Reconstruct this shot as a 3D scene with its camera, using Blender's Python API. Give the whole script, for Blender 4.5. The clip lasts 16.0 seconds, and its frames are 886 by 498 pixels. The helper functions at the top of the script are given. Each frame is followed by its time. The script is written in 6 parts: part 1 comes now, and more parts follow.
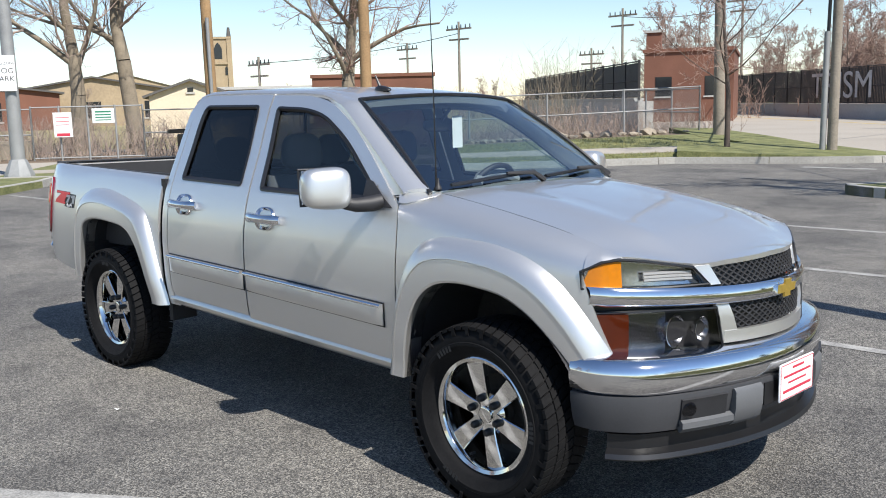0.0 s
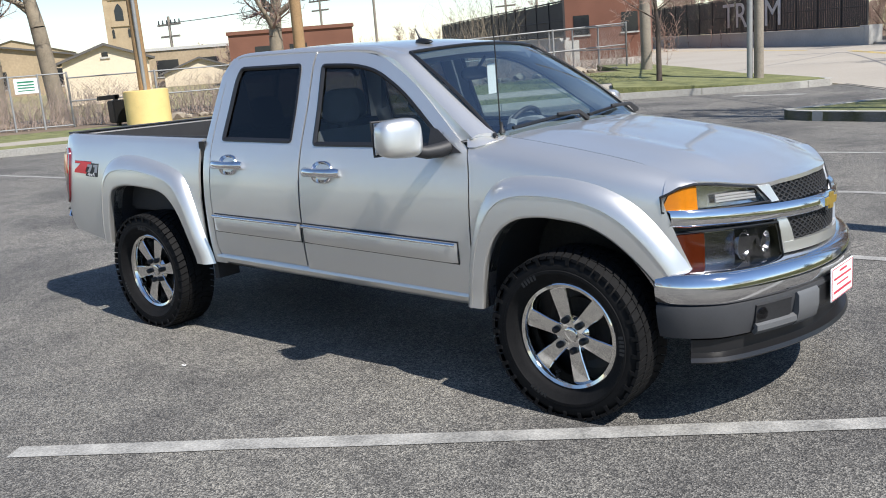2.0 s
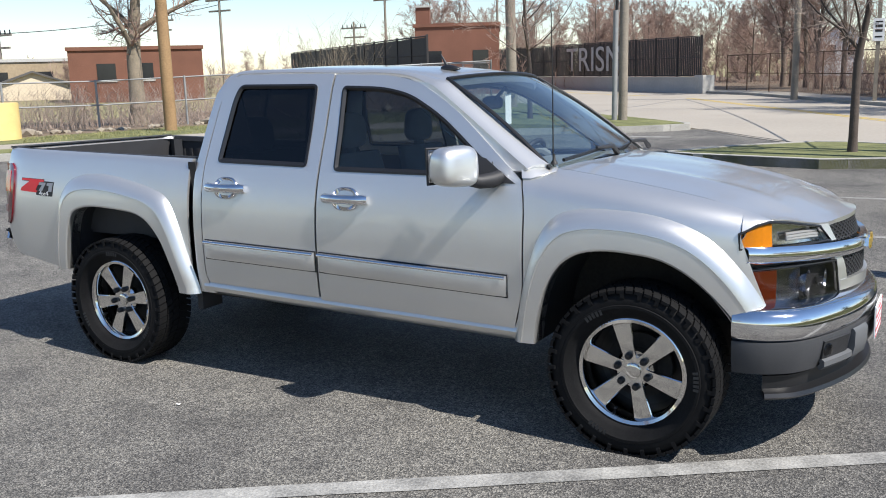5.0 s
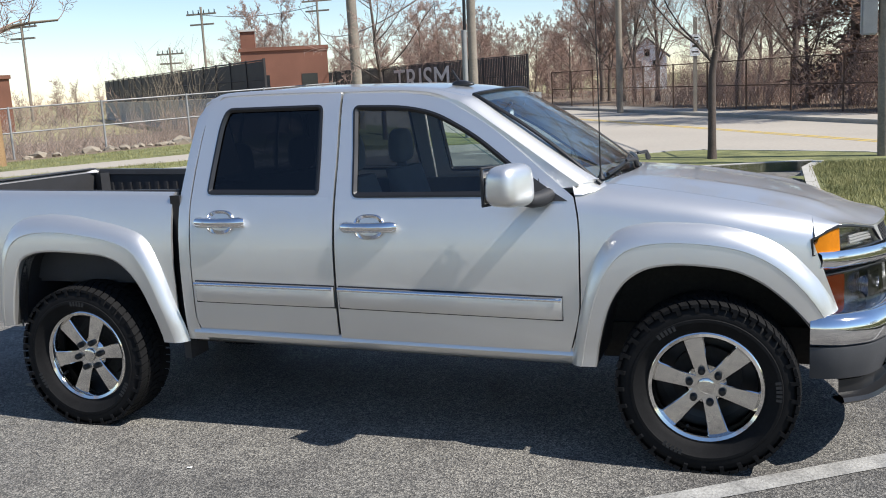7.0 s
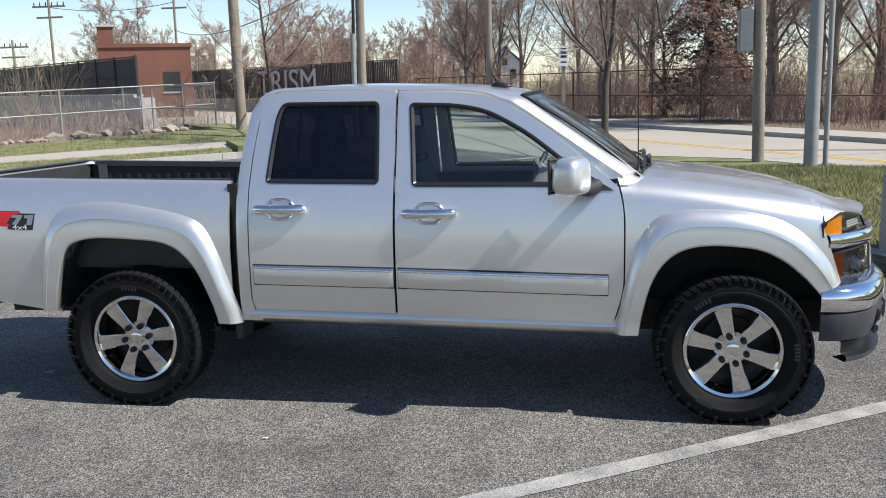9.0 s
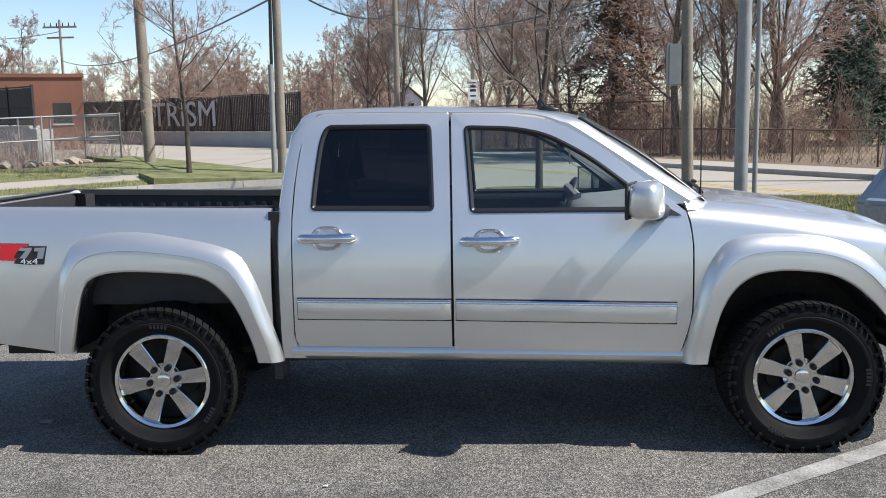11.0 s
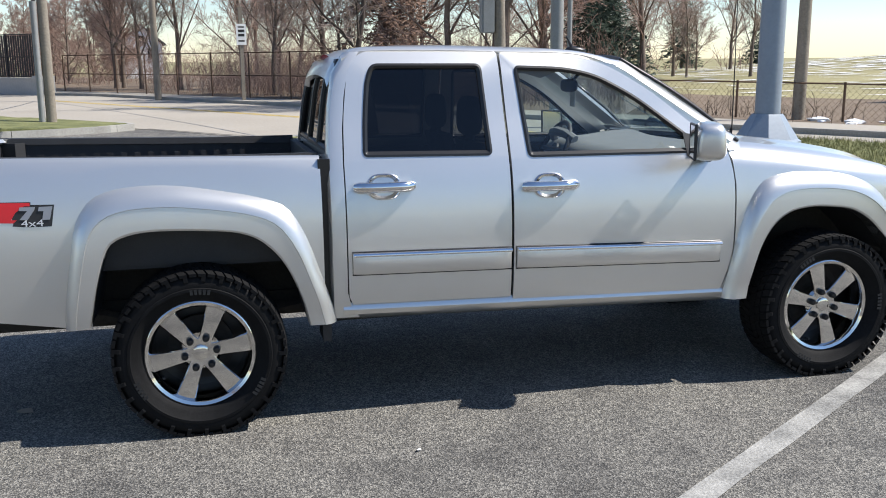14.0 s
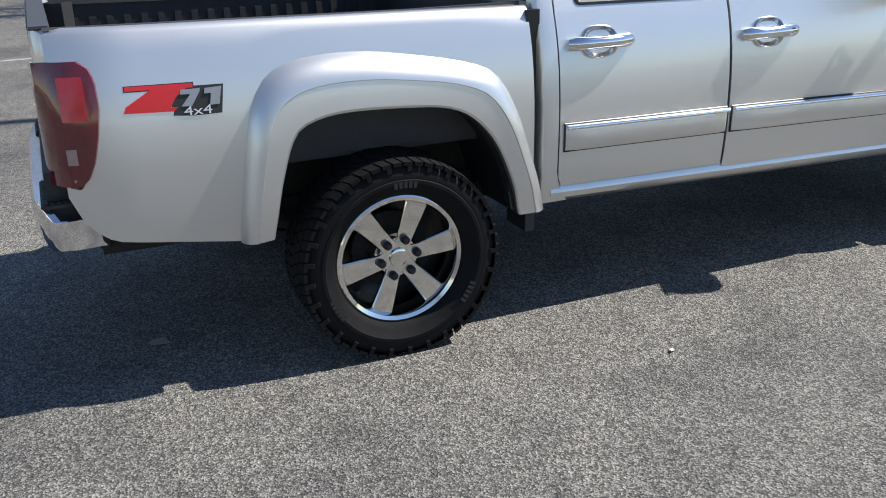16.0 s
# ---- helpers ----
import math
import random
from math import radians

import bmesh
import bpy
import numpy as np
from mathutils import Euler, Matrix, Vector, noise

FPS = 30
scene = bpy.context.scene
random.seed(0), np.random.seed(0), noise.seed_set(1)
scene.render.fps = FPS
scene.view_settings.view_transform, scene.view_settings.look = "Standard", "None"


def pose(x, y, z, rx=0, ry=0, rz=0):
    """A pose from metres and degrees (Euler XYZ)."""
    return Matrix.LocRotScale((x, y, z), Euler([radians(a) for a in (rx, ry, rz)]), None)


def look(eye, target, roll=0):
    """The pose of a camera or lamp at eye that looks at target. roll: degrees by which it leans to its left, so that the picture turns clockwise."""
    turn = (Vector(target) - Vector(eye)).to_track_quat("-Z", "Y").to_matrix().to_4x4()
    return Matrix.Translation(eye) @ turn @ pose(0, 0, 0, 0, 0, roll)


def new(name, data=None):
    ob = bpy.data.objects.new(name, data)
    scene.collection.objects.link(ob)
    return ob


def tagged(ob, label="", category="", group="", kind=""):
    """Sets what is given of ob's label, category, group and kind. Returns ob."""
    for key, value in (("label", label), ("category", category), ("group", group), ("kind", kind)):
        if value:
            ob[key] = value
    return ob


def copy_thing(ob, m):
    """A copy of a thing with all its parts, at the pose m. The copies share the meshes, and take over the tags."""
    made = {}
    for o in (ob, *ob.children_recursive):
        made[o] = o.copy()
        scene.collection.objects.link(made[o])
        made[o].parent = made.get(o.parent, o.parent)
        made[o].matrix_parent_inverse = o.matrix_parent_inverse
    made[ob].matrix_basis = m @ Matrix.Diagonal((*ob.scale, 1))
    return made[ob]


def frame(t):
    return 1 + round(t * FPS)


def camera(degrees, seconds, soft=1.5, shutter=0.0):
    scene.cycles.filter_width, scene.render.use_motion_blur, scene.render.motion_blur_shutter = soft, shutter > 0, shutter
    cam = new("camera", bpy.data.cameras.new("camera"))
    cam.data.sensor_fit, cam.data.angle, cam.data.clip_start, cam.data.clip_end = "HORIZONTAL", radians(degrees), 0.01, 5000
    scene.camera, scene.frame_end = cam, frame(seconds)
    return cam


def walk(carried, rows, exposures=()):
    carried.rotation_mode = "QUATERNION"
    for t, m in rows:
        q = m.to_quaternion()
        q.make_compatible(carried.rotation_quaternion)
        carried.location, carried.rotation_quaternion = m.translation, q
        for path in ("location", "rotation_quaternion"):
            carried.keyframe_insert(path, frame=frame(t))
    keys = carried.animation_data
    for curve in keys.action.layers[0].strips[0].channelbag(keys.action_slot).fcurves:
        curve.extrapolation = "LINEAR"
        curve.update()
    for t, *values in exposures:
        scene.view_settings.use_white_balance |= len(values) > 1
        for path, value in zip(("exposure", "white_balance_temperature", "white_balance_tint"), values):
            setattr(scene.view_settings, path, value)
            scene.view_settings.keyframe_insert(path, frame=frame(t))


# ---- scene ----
# ---- camera ----
cam = camera(51.1, 16.0, 1.0)
PATH = [
    (0, (5.64, -3.511, 1.635), (4.246, -2.111, 1.32), -1.4),
    (0.5, (5.464, -3.652, 1.638), (4.103, -2.247, 1.225), -3.3),
    (1, (5.43, -3.919, 1.659), (4.09, -2.487, 1.264), -4.4),
    (1.5, (5.459, -4.161, 1.679), (4.149, -2.709, 1.257), -4.6),
    (2, (5.34, -4.203, 1.679), (4.08, -2.711, 1.25), -4.6),
    (2.5, (5.129, -4.208, 1.688), (3.951, -2.643, 1.286), -4.6),
    (3, (4.98, -4.23, 1.68), (3.815, -2.656, 1.275), -4.6),
    (3.5, (4.849, -4.392, 1.694), (3.719, -2.791, 1.294), -4.5),
    (4, (4.725, -4.566, 1.711), (3.652, -2.918, 1.348), -3.6),
    (4.2, (4.687, -4.598, 1.704), (3.635, -2.936, 1.343), -2.8),
    (6.3, (3.799, -4.79, 1.726), (3.028, -2.989, 1.325), -3.3),
    (6.5, (3.705, -4.832, 1.734), (2.983, -3.008, 1.345), -3.6),
    (7, (3.379, -4.806, 1.711), (2.749, -2.94, 1.36), -3.0),
    (7.5, (3.108, -4.905, 1.715), (2.55, -3.013, 1.385), -2.6),
    (8, (2.914, -5.21, 1.724), (2.452, -3.293, 1.391), -3.9),
    (8.2, (2.843, -5.293, 1.743), (2.401, -3.374, 1.39), -3.0),
    (10.3, (1.941, -5.594, 1.683), (1.813, -3.626, 1.352), -0.4),
    (10.5, (1.867, -5.554, 1.679), (1.755, -3.583, 1.355), 0.0),
    (11, (1.632, -5.35, 1.685), (1.546, -3.372, 1.398), -1.1),
    (11.5, (1.432, -5.259, 1.679), (1.451, -3.296, 1.298), -0.5),
    (12, (1.183, -5.318, 1.686), (1.304, -3.362, 1.288), -0.6),
    (12.5, (0.945, -5.359, 1.696), (1.17, -3.41, 1.306), -0.2),
    (13, (0.748, -5.263, 1.683), (1.046, -3.326, 1.281), 0.3),
    (13.5, (0.464, -5.066, 1.688), (0.826, -3.141, 1.283), -0.9),
    (14, (0.116, -4.99, 1.66), (0.58, -3.086, 1.259), -0.4),
    (14.5, (-0.232, -4.911, 1.658), (0.349, -3.053, 1.198), -1.0),
    (15, (-0.571, -4.556, 1.602), (0.136, -2.751, 1.111), -0.6),
    (15.5, (-0.871, -4.231, 1.629), (-0.197, -2.449, 1.02), -0.4),
    (16, (-1.086, -3.844, 1.629), (-0.362, -2.124, 0.91), -1.4),
]
walk(cam, [(t, look(eye, target, roll)) for t, eye, target, roll in PATH])

# ---- world, sun, exposure ----
scene.view_settings.exposure = 0.52
SUN = Vector((1.03, -0.16, 1.26)).normalized()
world = bpy.data.worlds.new("sky")
scene.world = world
world.use_nodes = True
wn = world.node_tree.nodes
sky = wn.new("ShaderNodeTexSky")
sky.sky_type = "NISHITA"
sky.sun_disc = False
sky.sun_elevation = math.asin(SUN.z)
sky.sun_rotation = math.atan2(SUN.x, SUN.y)
sky.air_density, sky.dust_density, sky.ozone_density = 1.0, 0.0, 1.8
wn["Background"].inputs["Strength"].default_value = 0.1
tint = wn.new("ShaderNodeMix")
tint.data_type, tint.blend_type = "RGBA", "MULTIPLY"
tint.inputs[0].default_value, tint.inputs[7].default_value = 1.0, (0.95, 0.985, 1.06, 1)
world.node_tree.links.new(sky.outputs[0], tint.inputs[6])
world.node_tree.links.new(tint.outputs[2], wn["Background"].inputs["Color"])
sun = new("sun", bpy.data.lights.new("sun", "SUN"))
sun.data.energy, sun.data.angle, sun.data.color = 5.0, radians(0.55), (1.0, 0.955, 0.895)
sun.matrix_basis = look(SUN * 50, (0, 0, 0))

# ---- materials ----
def material(name, color, rough=0.6, metal=0.0, spread=0.15, scale=8.0, fine=60.0, bump=0.0, bump_scale=80.0, coat=0.0, other=None, transmission=0.0, per_object=0.0, spec=0.5):
    """A surface with two scales of variation and a fine relief."""
    m = bpy.data.materials.new(name)
    m.use_nodes = True
    n, l = m.node_tree.nodes, m.node_tree.links
    b = n["Principled BSDF"]
    b.inputs["Metallic"].default_value, b.inputs["Roughness"].default_value = metal, rough
    b.inputs["Coat Weight"].default_value, b.inputs["Coat Roughness"].default_value = coat, 0.04
    b.inputs["Transmission Weight"].default_value = transmission
    b.inputs["Specular IOR Level"].default_value = spec
    tc = n.new("ShaderNodeTexCoord")
    if spread:
        big, small = n.new("ShaderNodeTexNoise"), n.new("ShaderNodeTexNoise")
        for t, s in ((big, scale), (small, fine)):
            t.inputs["Scale"].default_value, t.inputs["Detail"].default_value = s, 4
            l.new(tc.outputs["Object"], t.inputs["Vector"])
        add = n.new("ShaderNodeMath")
        l.new(big.outputs[0], add.inputs[0]), l.new(small.outputs[0], add.inputs[1])
        if per_object:
            info, mul, add2 = n.new("ShaderNodeObjectInfo"), n.new("ShaderNodeMath"), n.new("ShaderNodeMath")
            mul.operation, mul.inputs[1].default_value = "MULTIPLY_ADD", per_object
            mul.inputs[2].default_value = -per_object / 2
            l.new(info.outputs["Random"], mul.inputs[0]), l.new(add.outputs[0], add2.inputs[0]), l.new(mul.outputs[0], add2.inputs[1])
            add = add2
        ramp = n.new("ShaderNodeValToRGB")
        ramp.color_ramp.elements[0].position, ramp.color_ramp.elements[1].position = 0.3, 0.7
        half = n.new("ShaderNodeMath")
        half.operation, half.inputs[1].default_value = "MULTIPLY", 0.5
        l.new(add.outputs[0], half.inputs[0]), l.new(half.outputs[0], ramp.inputs[0])
        lo = [c * (1 - spread) for c in color]
        hi = other or [min(1, c * (1 + spread)) for c in color]
        ramp.color_ramp.elements[0].color, ramp.color_ramp.elements[1].color = (*lo, 1), (*hi, 1)
        l.new(ramp.outputs[0], b.inputs["Base Color"])
    else:
        b.inputs["Base Color"].default_value = (*color, 1)
    if bump:
        t, bp = n.new("ShaderNodeTexNoise"), n.new("ShaderNodeBump")
        t.inputs["Scale"].default_value, t.inputs["Detail"].default_value = bump_scale, 5
        l.new(tc.outputs["Object"], t.inputs["Vector"])
        bp.inputs["Strength"].default_value, bp.inputs["Distance"].default_value = bump, 0.01
        l.new(t.outputs[0], bp.inputs["Height"]), l.new(bp.outputs[0], b.inputs["Normal"])
    return m


def asphalt_material():
    """Worn asphalt: light stones in dark binder, broad stains and darker tyre patches."""
    m = bpy.data.materials.new("asphalt")
    m.use_nodes = True
    n, l = m.node_tree.nodes, m.node_tree.links
    b = n["Principled BSDF"]
    b.inputs["Roughness"].default_value = 0.85
    tc = n.new("ShaderNodeTexCoord")

    def tex(kind, s, detail=3):
        t = n.new(kind)
        t.inputs["Scale"].default_value = s
        if kind == "ShaderNodeTexNoise":
            t.inputs["Detail"].default_value = detail
        l.new(tc.outputs["Object"], t.inputs["Vector"])
        return t

    def ramp(src, stops):
        r = n.new("ShaderNodeValToRGB")
        while len(r.color_ramp.elements) < len(stops):
            r.color_ramp.elements.new(0.5)
        for e, (p, c) in zip(r.color_ramp.elements, stops):
            e.position, e.color = p, (c[0], c[1], c[2], 1)
        l.new(src, r.inputs[0])
        return r.outputs[0]

    def mix(kind, fac, a, c):
        x = n.new("ShaderNodeMix")
        x.data_type, x.blend_type = "RGBA", kind
        x.inputs[0].default_value = fac
        l.new(a, x.inputs[6]), l.new(c, x.inputs[7])
        return x.outputs[2]

    stones = tex("ShaderNodeTexVoronoi", 155)
    grain = ramp(stones.outputs["Color"], [(0.18, (0.045, 0.044, 0.042)), (0.5, (0.125, 0.119, 0.109)), (0.85, (0.32, 0.303, 0.272))])
    patches = ramp(tex("ShaderNodeTexNoise", 0.55, 6).outputs[0], [(0.36, (0.62, 0.62, 0.64)), (0.52, (0.98, 0.98, 0.98)), (0.7, (1.15, 1.14, 1.12))])
    stains = ramp(tex("ShaderNodeTexNoise", 3.2, 5).outputs[0], [(0.3, (0.72, 0.72, 0.73)), (0.5, (1, 1, 1)), (0.75, (1.1, 1.1, 1.08))])
    dust = ramp(tex("ShaderNodeTexNoise", 22, 4).outputs[0], [(0.3, (0.8, 0.8, 0.8)), (0.7, (1.15, 1.15, 1.13))])
    c = mix("MULTIPLY", 1.0, grain, patches)
    c = mix("MULTIPLY", 1.0, c, stains)
    c = mix("MULTIPLY", 1.0, c, dust)
    l.new(c, b.inputs["Base Color"])
    bp = n.new("ShaderNodeBump")
    bp.inputs["Strength"].default_value, bp.inputs["Distance"].default_value = 0.8, 0.006
    l.new(stones.outputs["Distance"], bp.inputs["Height"]), l.new(bp.outputs[0], b.inputs["Normal"])
    return m


def glass_material(name, tint, rough=0.0, gloss=0.04):
    """Clear or tinted sheet glass: it lets light straight through and mirrors more at a slant."""
    m = bpy.data.materials.new(name)
    m.use_nodes = True
    n, l = m.node_tree.nodes, m.node_tree.links
    n.remove(n["Principled BSDF"])
    tr, gl, mx, lw = n.new("ShaderNodeBsdfTransparent"), n.new("ShaderNodeBsdfGlossy"), n.new("ShaderNodeMixShader"), n.new("ShaderNodeLayerWeight")
    tr.inputs[0].default_value = (*tint, 1)
    gl.inputs["Roughness"].default_value = rough
    lw.inputs["Blend"].default_value = 0.5
    po, ma = n.new("ShaderNodeMath"), n.new("ShaderNodeMath")
    po.operation, po.inputs[1].default_value = "POWER", 5.0
    ma.operation, ma.inputs[1].default_value, ma.inputs[2].default_value = "MULTIPLY_ADD", 0.9, gloss
    l.new(lw.outputs["Facing"], po.inputs[0]), l.new(po.outputs[0], ma.inputs[0])
    l.new(ma.outputs[0], mx.inputs[0]), l.new(tr.outputs[0], mx.inputs[1]), l.new(gl.outputs[0], mx.inputs[2])
    l.new(mx.outputs[0], n["Material Output"].inputs[0])
    return m


PAINT = material("silver_paint", (0.72, 0.712, 0.69), 0.35, 0.8, 0.03, 3, 900, 0.03, 1200, coat=0.8)
PLASTIC_SILVER = material("silver_plastic", (0.5, 0.5, 0.5), 0.4, 0.4, 0.04, 5, 300, coat=0.3)
CHROME = material("chrome", (0.78, 0.78, 0.79), 0.09, 1.0, 0.04, 6, 40)
WHEEL_CHROME = material("wheel_chrome", (0.72, 0.71, 0.69), 0.07, 1.0, 0.06, 20, 160, 0.015, 90)
BLACK = material("black_plastic", (0.022, 0.022, 0.024), 0.55, 0, 0.2, 10, 200, 0.1, 400)
TRIM = material("black_trim", (0.012, 0.012, 0.013), 0.35, 0, 0.1, 10, 200)
LINER = material("bed_liner", (0.03, 0.03, 0.032), 0.6, 0, 0.2, 10, 200, 0.2, 300)
DARKGREY = material("dark_grey_plastic", (0.05, 0.051, 0.055), 0.5, 0, 0.12, 6, 150, 0.1, 500)
RUBBER = material("tyre_rubber", (0.0085, 0.0085, 0.009), 0.75, 0, 0.35, 12, 90, 0.15, 200, spec=0.15)
RUBBER_LIGHT = material("tyre_lettering", (0.02, 0.02, 0.02), 0.75, 0, 0.2, 12, 90)
IRON = material("underbody_steel", (0.03, 0.026, 0.022), 0.8, 0.2, 0.4, 8, 60, 0.2, 60)
SEAT = material("seat_cloth", (0.075, 0.078, 0.085), 0.95, 0, 0.2, 10, 200, 0.2, 600)
DASH = material("dashboard_plastic", (0.2, 0.21, 0.22), 0.7, 0, 0.1, 10, 200)
HEADLINER = material("headliner_cloth", (0.35, 0.34, 0.32), 0.95, 0, 0.08, 10, 200)
AMBER = material("amber_lens", (0.75, 0.25, 0.012), 0.12, 0, 0.15, 60, 200, coat=1)
AMBER_DARK = material("dark_amber_lens", (0.19, 0.035, 0.01), 0.12, 0, 0.2, 60, 200, coat=1)
RED = material("red_lens", (0.13, 0.006, 0.012), 0.1, 0, 0.25, 20, 120, coat=1)
RED_BRIGHT = material("red_reflector", (0.5, 0.008, 0.01), 0.15, 0, 0.2, 80, 200, coat=1)
REFLECTOR = material("lamp_reflector", (0.75, 0.76, 0.78), 0.2, 1, 0.15, 40, 120)
GOLD = material("gold_emblem", (0.62, 0.42, 0.09), 0.35, 0.7, 0.2, 60, 200)
WHITE = material("white_enamel", (0.82, 0.82, 0.81), 0.45, 0, 0.04, 10, 100)
RED_INK = material("red_ink", (0.55, 0.04, 0.07), 0.5, 0, 0.05, 10, 100)
BADGE_RED = material("badge_red", (0.6, 0.02, 0.025), 0.35, 0, 0.05, 10, 100)
BADGE_GREY = material("badge_grey", (0.3, 0.31, 0.33), 0.35, 0.3, 0.05, 10, 100)
BLACK_INK = material("black_ink", (0.02, 0.02, 0.02), 0.5, 0, 0.05, 10, 100)
GREEN_INK = material("green_ink", (0.03, 0.22, 0.12), 0.5, 0, 0.05, 10, 100)
GLASS = glass_material("window_glass", (0.74, 0.82, 0.81), gloss=0.07)
TINTED = glass_material("tinted_glass", (0.1, 0.105, 0.115), gloss=0.05)
SHIELD = glass_material("windshield_glass", (0.7, 0.84, 0.85), gloss=0.28)
LENS = glass_material("lamp_lens", (0.8, 0.8, 0.8), 0.05)
LENS_SMOKE = glass_material("smoked_lens", (0.4, 0.4, 0.42), 0.05)

ASPHALT = asphalt_material()
LINE = material("worn_white_paint", (0.2, 0.198, 0.19), 0.85, 0, 0.45, 5, 95, 0.5, 120, other=(0.47, 0.46, 0.43))
YELLOW_LINE = material("worn_yellow_paint", (0.55, 0.38, 0.08), 0.8, 0, 0.3, 3, 40, other=(0.6, 0.44, 0.12))
CONCRETE = material("road_concrete", (0.35, 0.315, 0.265), 0.85, 0, 0.14, 0.25, 12, 0.2, 50)
KERB = material("kerb_concrete", (0.36, 0.345, 0.31), 0.9, 0, 0.25, 1.5, 25, 0.3, 40, per_object=0.12)
WALL = material("wall_concrete", (0.46, 0.45, 0.42), 0.9, 0, 0.12, 0.6, 9, 0.2, 40)
BLADES = material("grass_blades", (0.14, 0.17, 0.05), 0.9, 0, 0.45, 2.0, 25, other=(0.4, 0.37, 0.17))
GRASS = material("lawn", (0.085, 0.115, 0.035), 0.95, 0, 0.5, 2.5, 30, 1.0, 40, other=(0.25, 0.25, 0.10))
DRYGRASS = material("dry_grass", (0.25, 0.225, 0.095), 0.95, 0, 0.35, 0.15, 5, 0.8, 20, other=(0.37, 0.33, 0.17))
DIRT = material("leaf_litter", (0.17, 0.125, 0.085), 0.95, 0, 0.4, 0.5, 9, 0.8, 20)
BARK = material("bark", (0.16, 0.125, 0.1), 0.95, 0, 0.3, 5, 40, 0.6, 40)
BARK_DARK = material("dark_bark", (0.085, 0.066, 0.055), 0.95, 0, 0.35, 5, 40, 0.6, 40)
BARK_PALE = material("pale_bark", (0.24, 0.2, 0.145), 0.95, 0, 0.35, 3, 30, 0.6, 30)
TWIG = material("twigs", (0.34, 0.235, 0.19), 0.95, 0, 0.3, 1.5, 20)
TWIG_GREY = material("grey_twigs", (0.34, 0.265, 0.22), 0.95, 0, 0.3, 1.5, 20)
NEEDLES = material("needles", (0.025, 0.045, 0.028), 0.9, 0, 0.4, 2, 30)
NEEDLES_BROWN = material("brown_needles", (0.17, 0.105, 0.075), 0.9, 0, 0.4, 2, 30)
POLE_WOOD = material("weathered_pole", (0.24, 0.21, 0.17), 0.95, 0, 0.3, 2, 25, 0.5, 30)
POLE_BROWN = material("brown_pole", (0.3, 0.19, 0.095), 0.95, 0, 0.3, 2, 25, 0.5, 30)
POLE_GREY = material("grey_painted_steel", (0.27, 0.31, 0.36), 0.45, 0.1, 0.1, 2, 30)
WIRE = material("dull_fence_wire", (0.2, 0.2, 0.195), 0.7, 0.2, 0.2, 4, 60)
PALE_LENS = material("pale_lens", (0.38, 0.24, 0.22), 0.15, 0, 0.1, 30, 100, coat=1)
GALV = material("galvanised_steel", (0.3, 0.305, 0.3), 0.65, 0.3, 0.2, 4, 60)
BLACKFENCE = material("black_mesh", (0.025, 0.023, 0.023), 0.7, 0, 0.3, 2, 20)
RUSTFENCE = material("rusty_fence", (0.12, 0.075, 0.05), 0.85, 0.1, 0.4, 3, 40)
YELLOW = material("yellow_paint", (0.76, 0.57, 0.23), 0.6, 0, 0.12, 3, 40, 0.2, 40)
BRICK = material("red_brick", (0.18, 0.08, 0.052), 0.9, 0, 0.3, 0.6, 18, 0.4, 30)
BRICK_PALE = material("sandstone", (0.36, 0.28, 0.18), 0.9, 0, 0.25, 0.5, 6, 0.4, 10)
CREAM = material("cream_siding", (0.66, 0.56, 0.42), 0.8, 0, 0.08, 0.6, 10)
ROOFING = material("dark_roofing", (0.1, 0.095, 0.09), 0.9, 0, 0.3, 1, 12, 0.4, 20)
DARKGLASS = material("dark_window", (0.02, 0.022, 0.025), 0.1, 0, 0.2, 1, 10)
STONE = material("pale_stone", (0.28, 0.24, 0.185), 0.9, 0, 0.25, 2, 20, 0.4, 20, per_object=0.3)
SNOW = material("old_snow", (0.78, 0.78, 0.78), 0.8, 0, 0.08, 0.8, 10)
PAPER = material("white_paper", (0.8, 0.8, 0.8), 0.8, 0, 0.03, 10, 100)
GRAFFITI = material("white_spray_paint", (0.45, 0.45, 0.45), 0.8, 0, 0.3, 3, 20)

# ---- building helpers ----
def thing(name, label, category, group="", kind="", at=None):
    ob = new(name)
    ob.empty_display_size = 0.2
    if at is not None:
        ob.matrix_basis = at
    return tagged(ob, label, category, group, kind)


def part(name, bm, mat, parent=None, label="", smooth=None, bevel=0.0, kind=""):
    """One mesh object under a thing or a part; smooth: the angle in degrees past which edges stay sharp."""
    if bevel:
        bmesh.ops.bevel(bm, geom=[e for e in bm.edges if e.is_manifold and e.calc_face_angle(0) > 0.5], offset=bevel, segments=2, affect="EDGES", clamp_overlap=True)
    me = bpy.data.meshes.new(name)
    bm.to_mesh(me)
    bm.free()
    me.materials.append(mat)
    if smooth:
        me.polygons.foreach_set("use_smooth", [True] * len(me.polygons))
        me.set_sharp_from_angle(angle=radians(smooth))
    ob = new(name, me)
    if parent:
        ob.parent = parent
    return tagged(ob, label, kind=kind)


def box(x0, x1, y0, y1, z0, z1, bm=None):
    bm = bm or bmesh.new()
    r = bmesh.ops.create_cube(bm, size=1)
    bmesh.ops.scale(bm, verts=r["verts"], vec=(x1 - x0, y1 - y0, z1 - z0))
    bmesh.ops.translate(bm, verts=r["verts"], vec=((x0 + x1) / 2, (y0 + y1) / 2, (z0 + z1) / 2))
    return bm


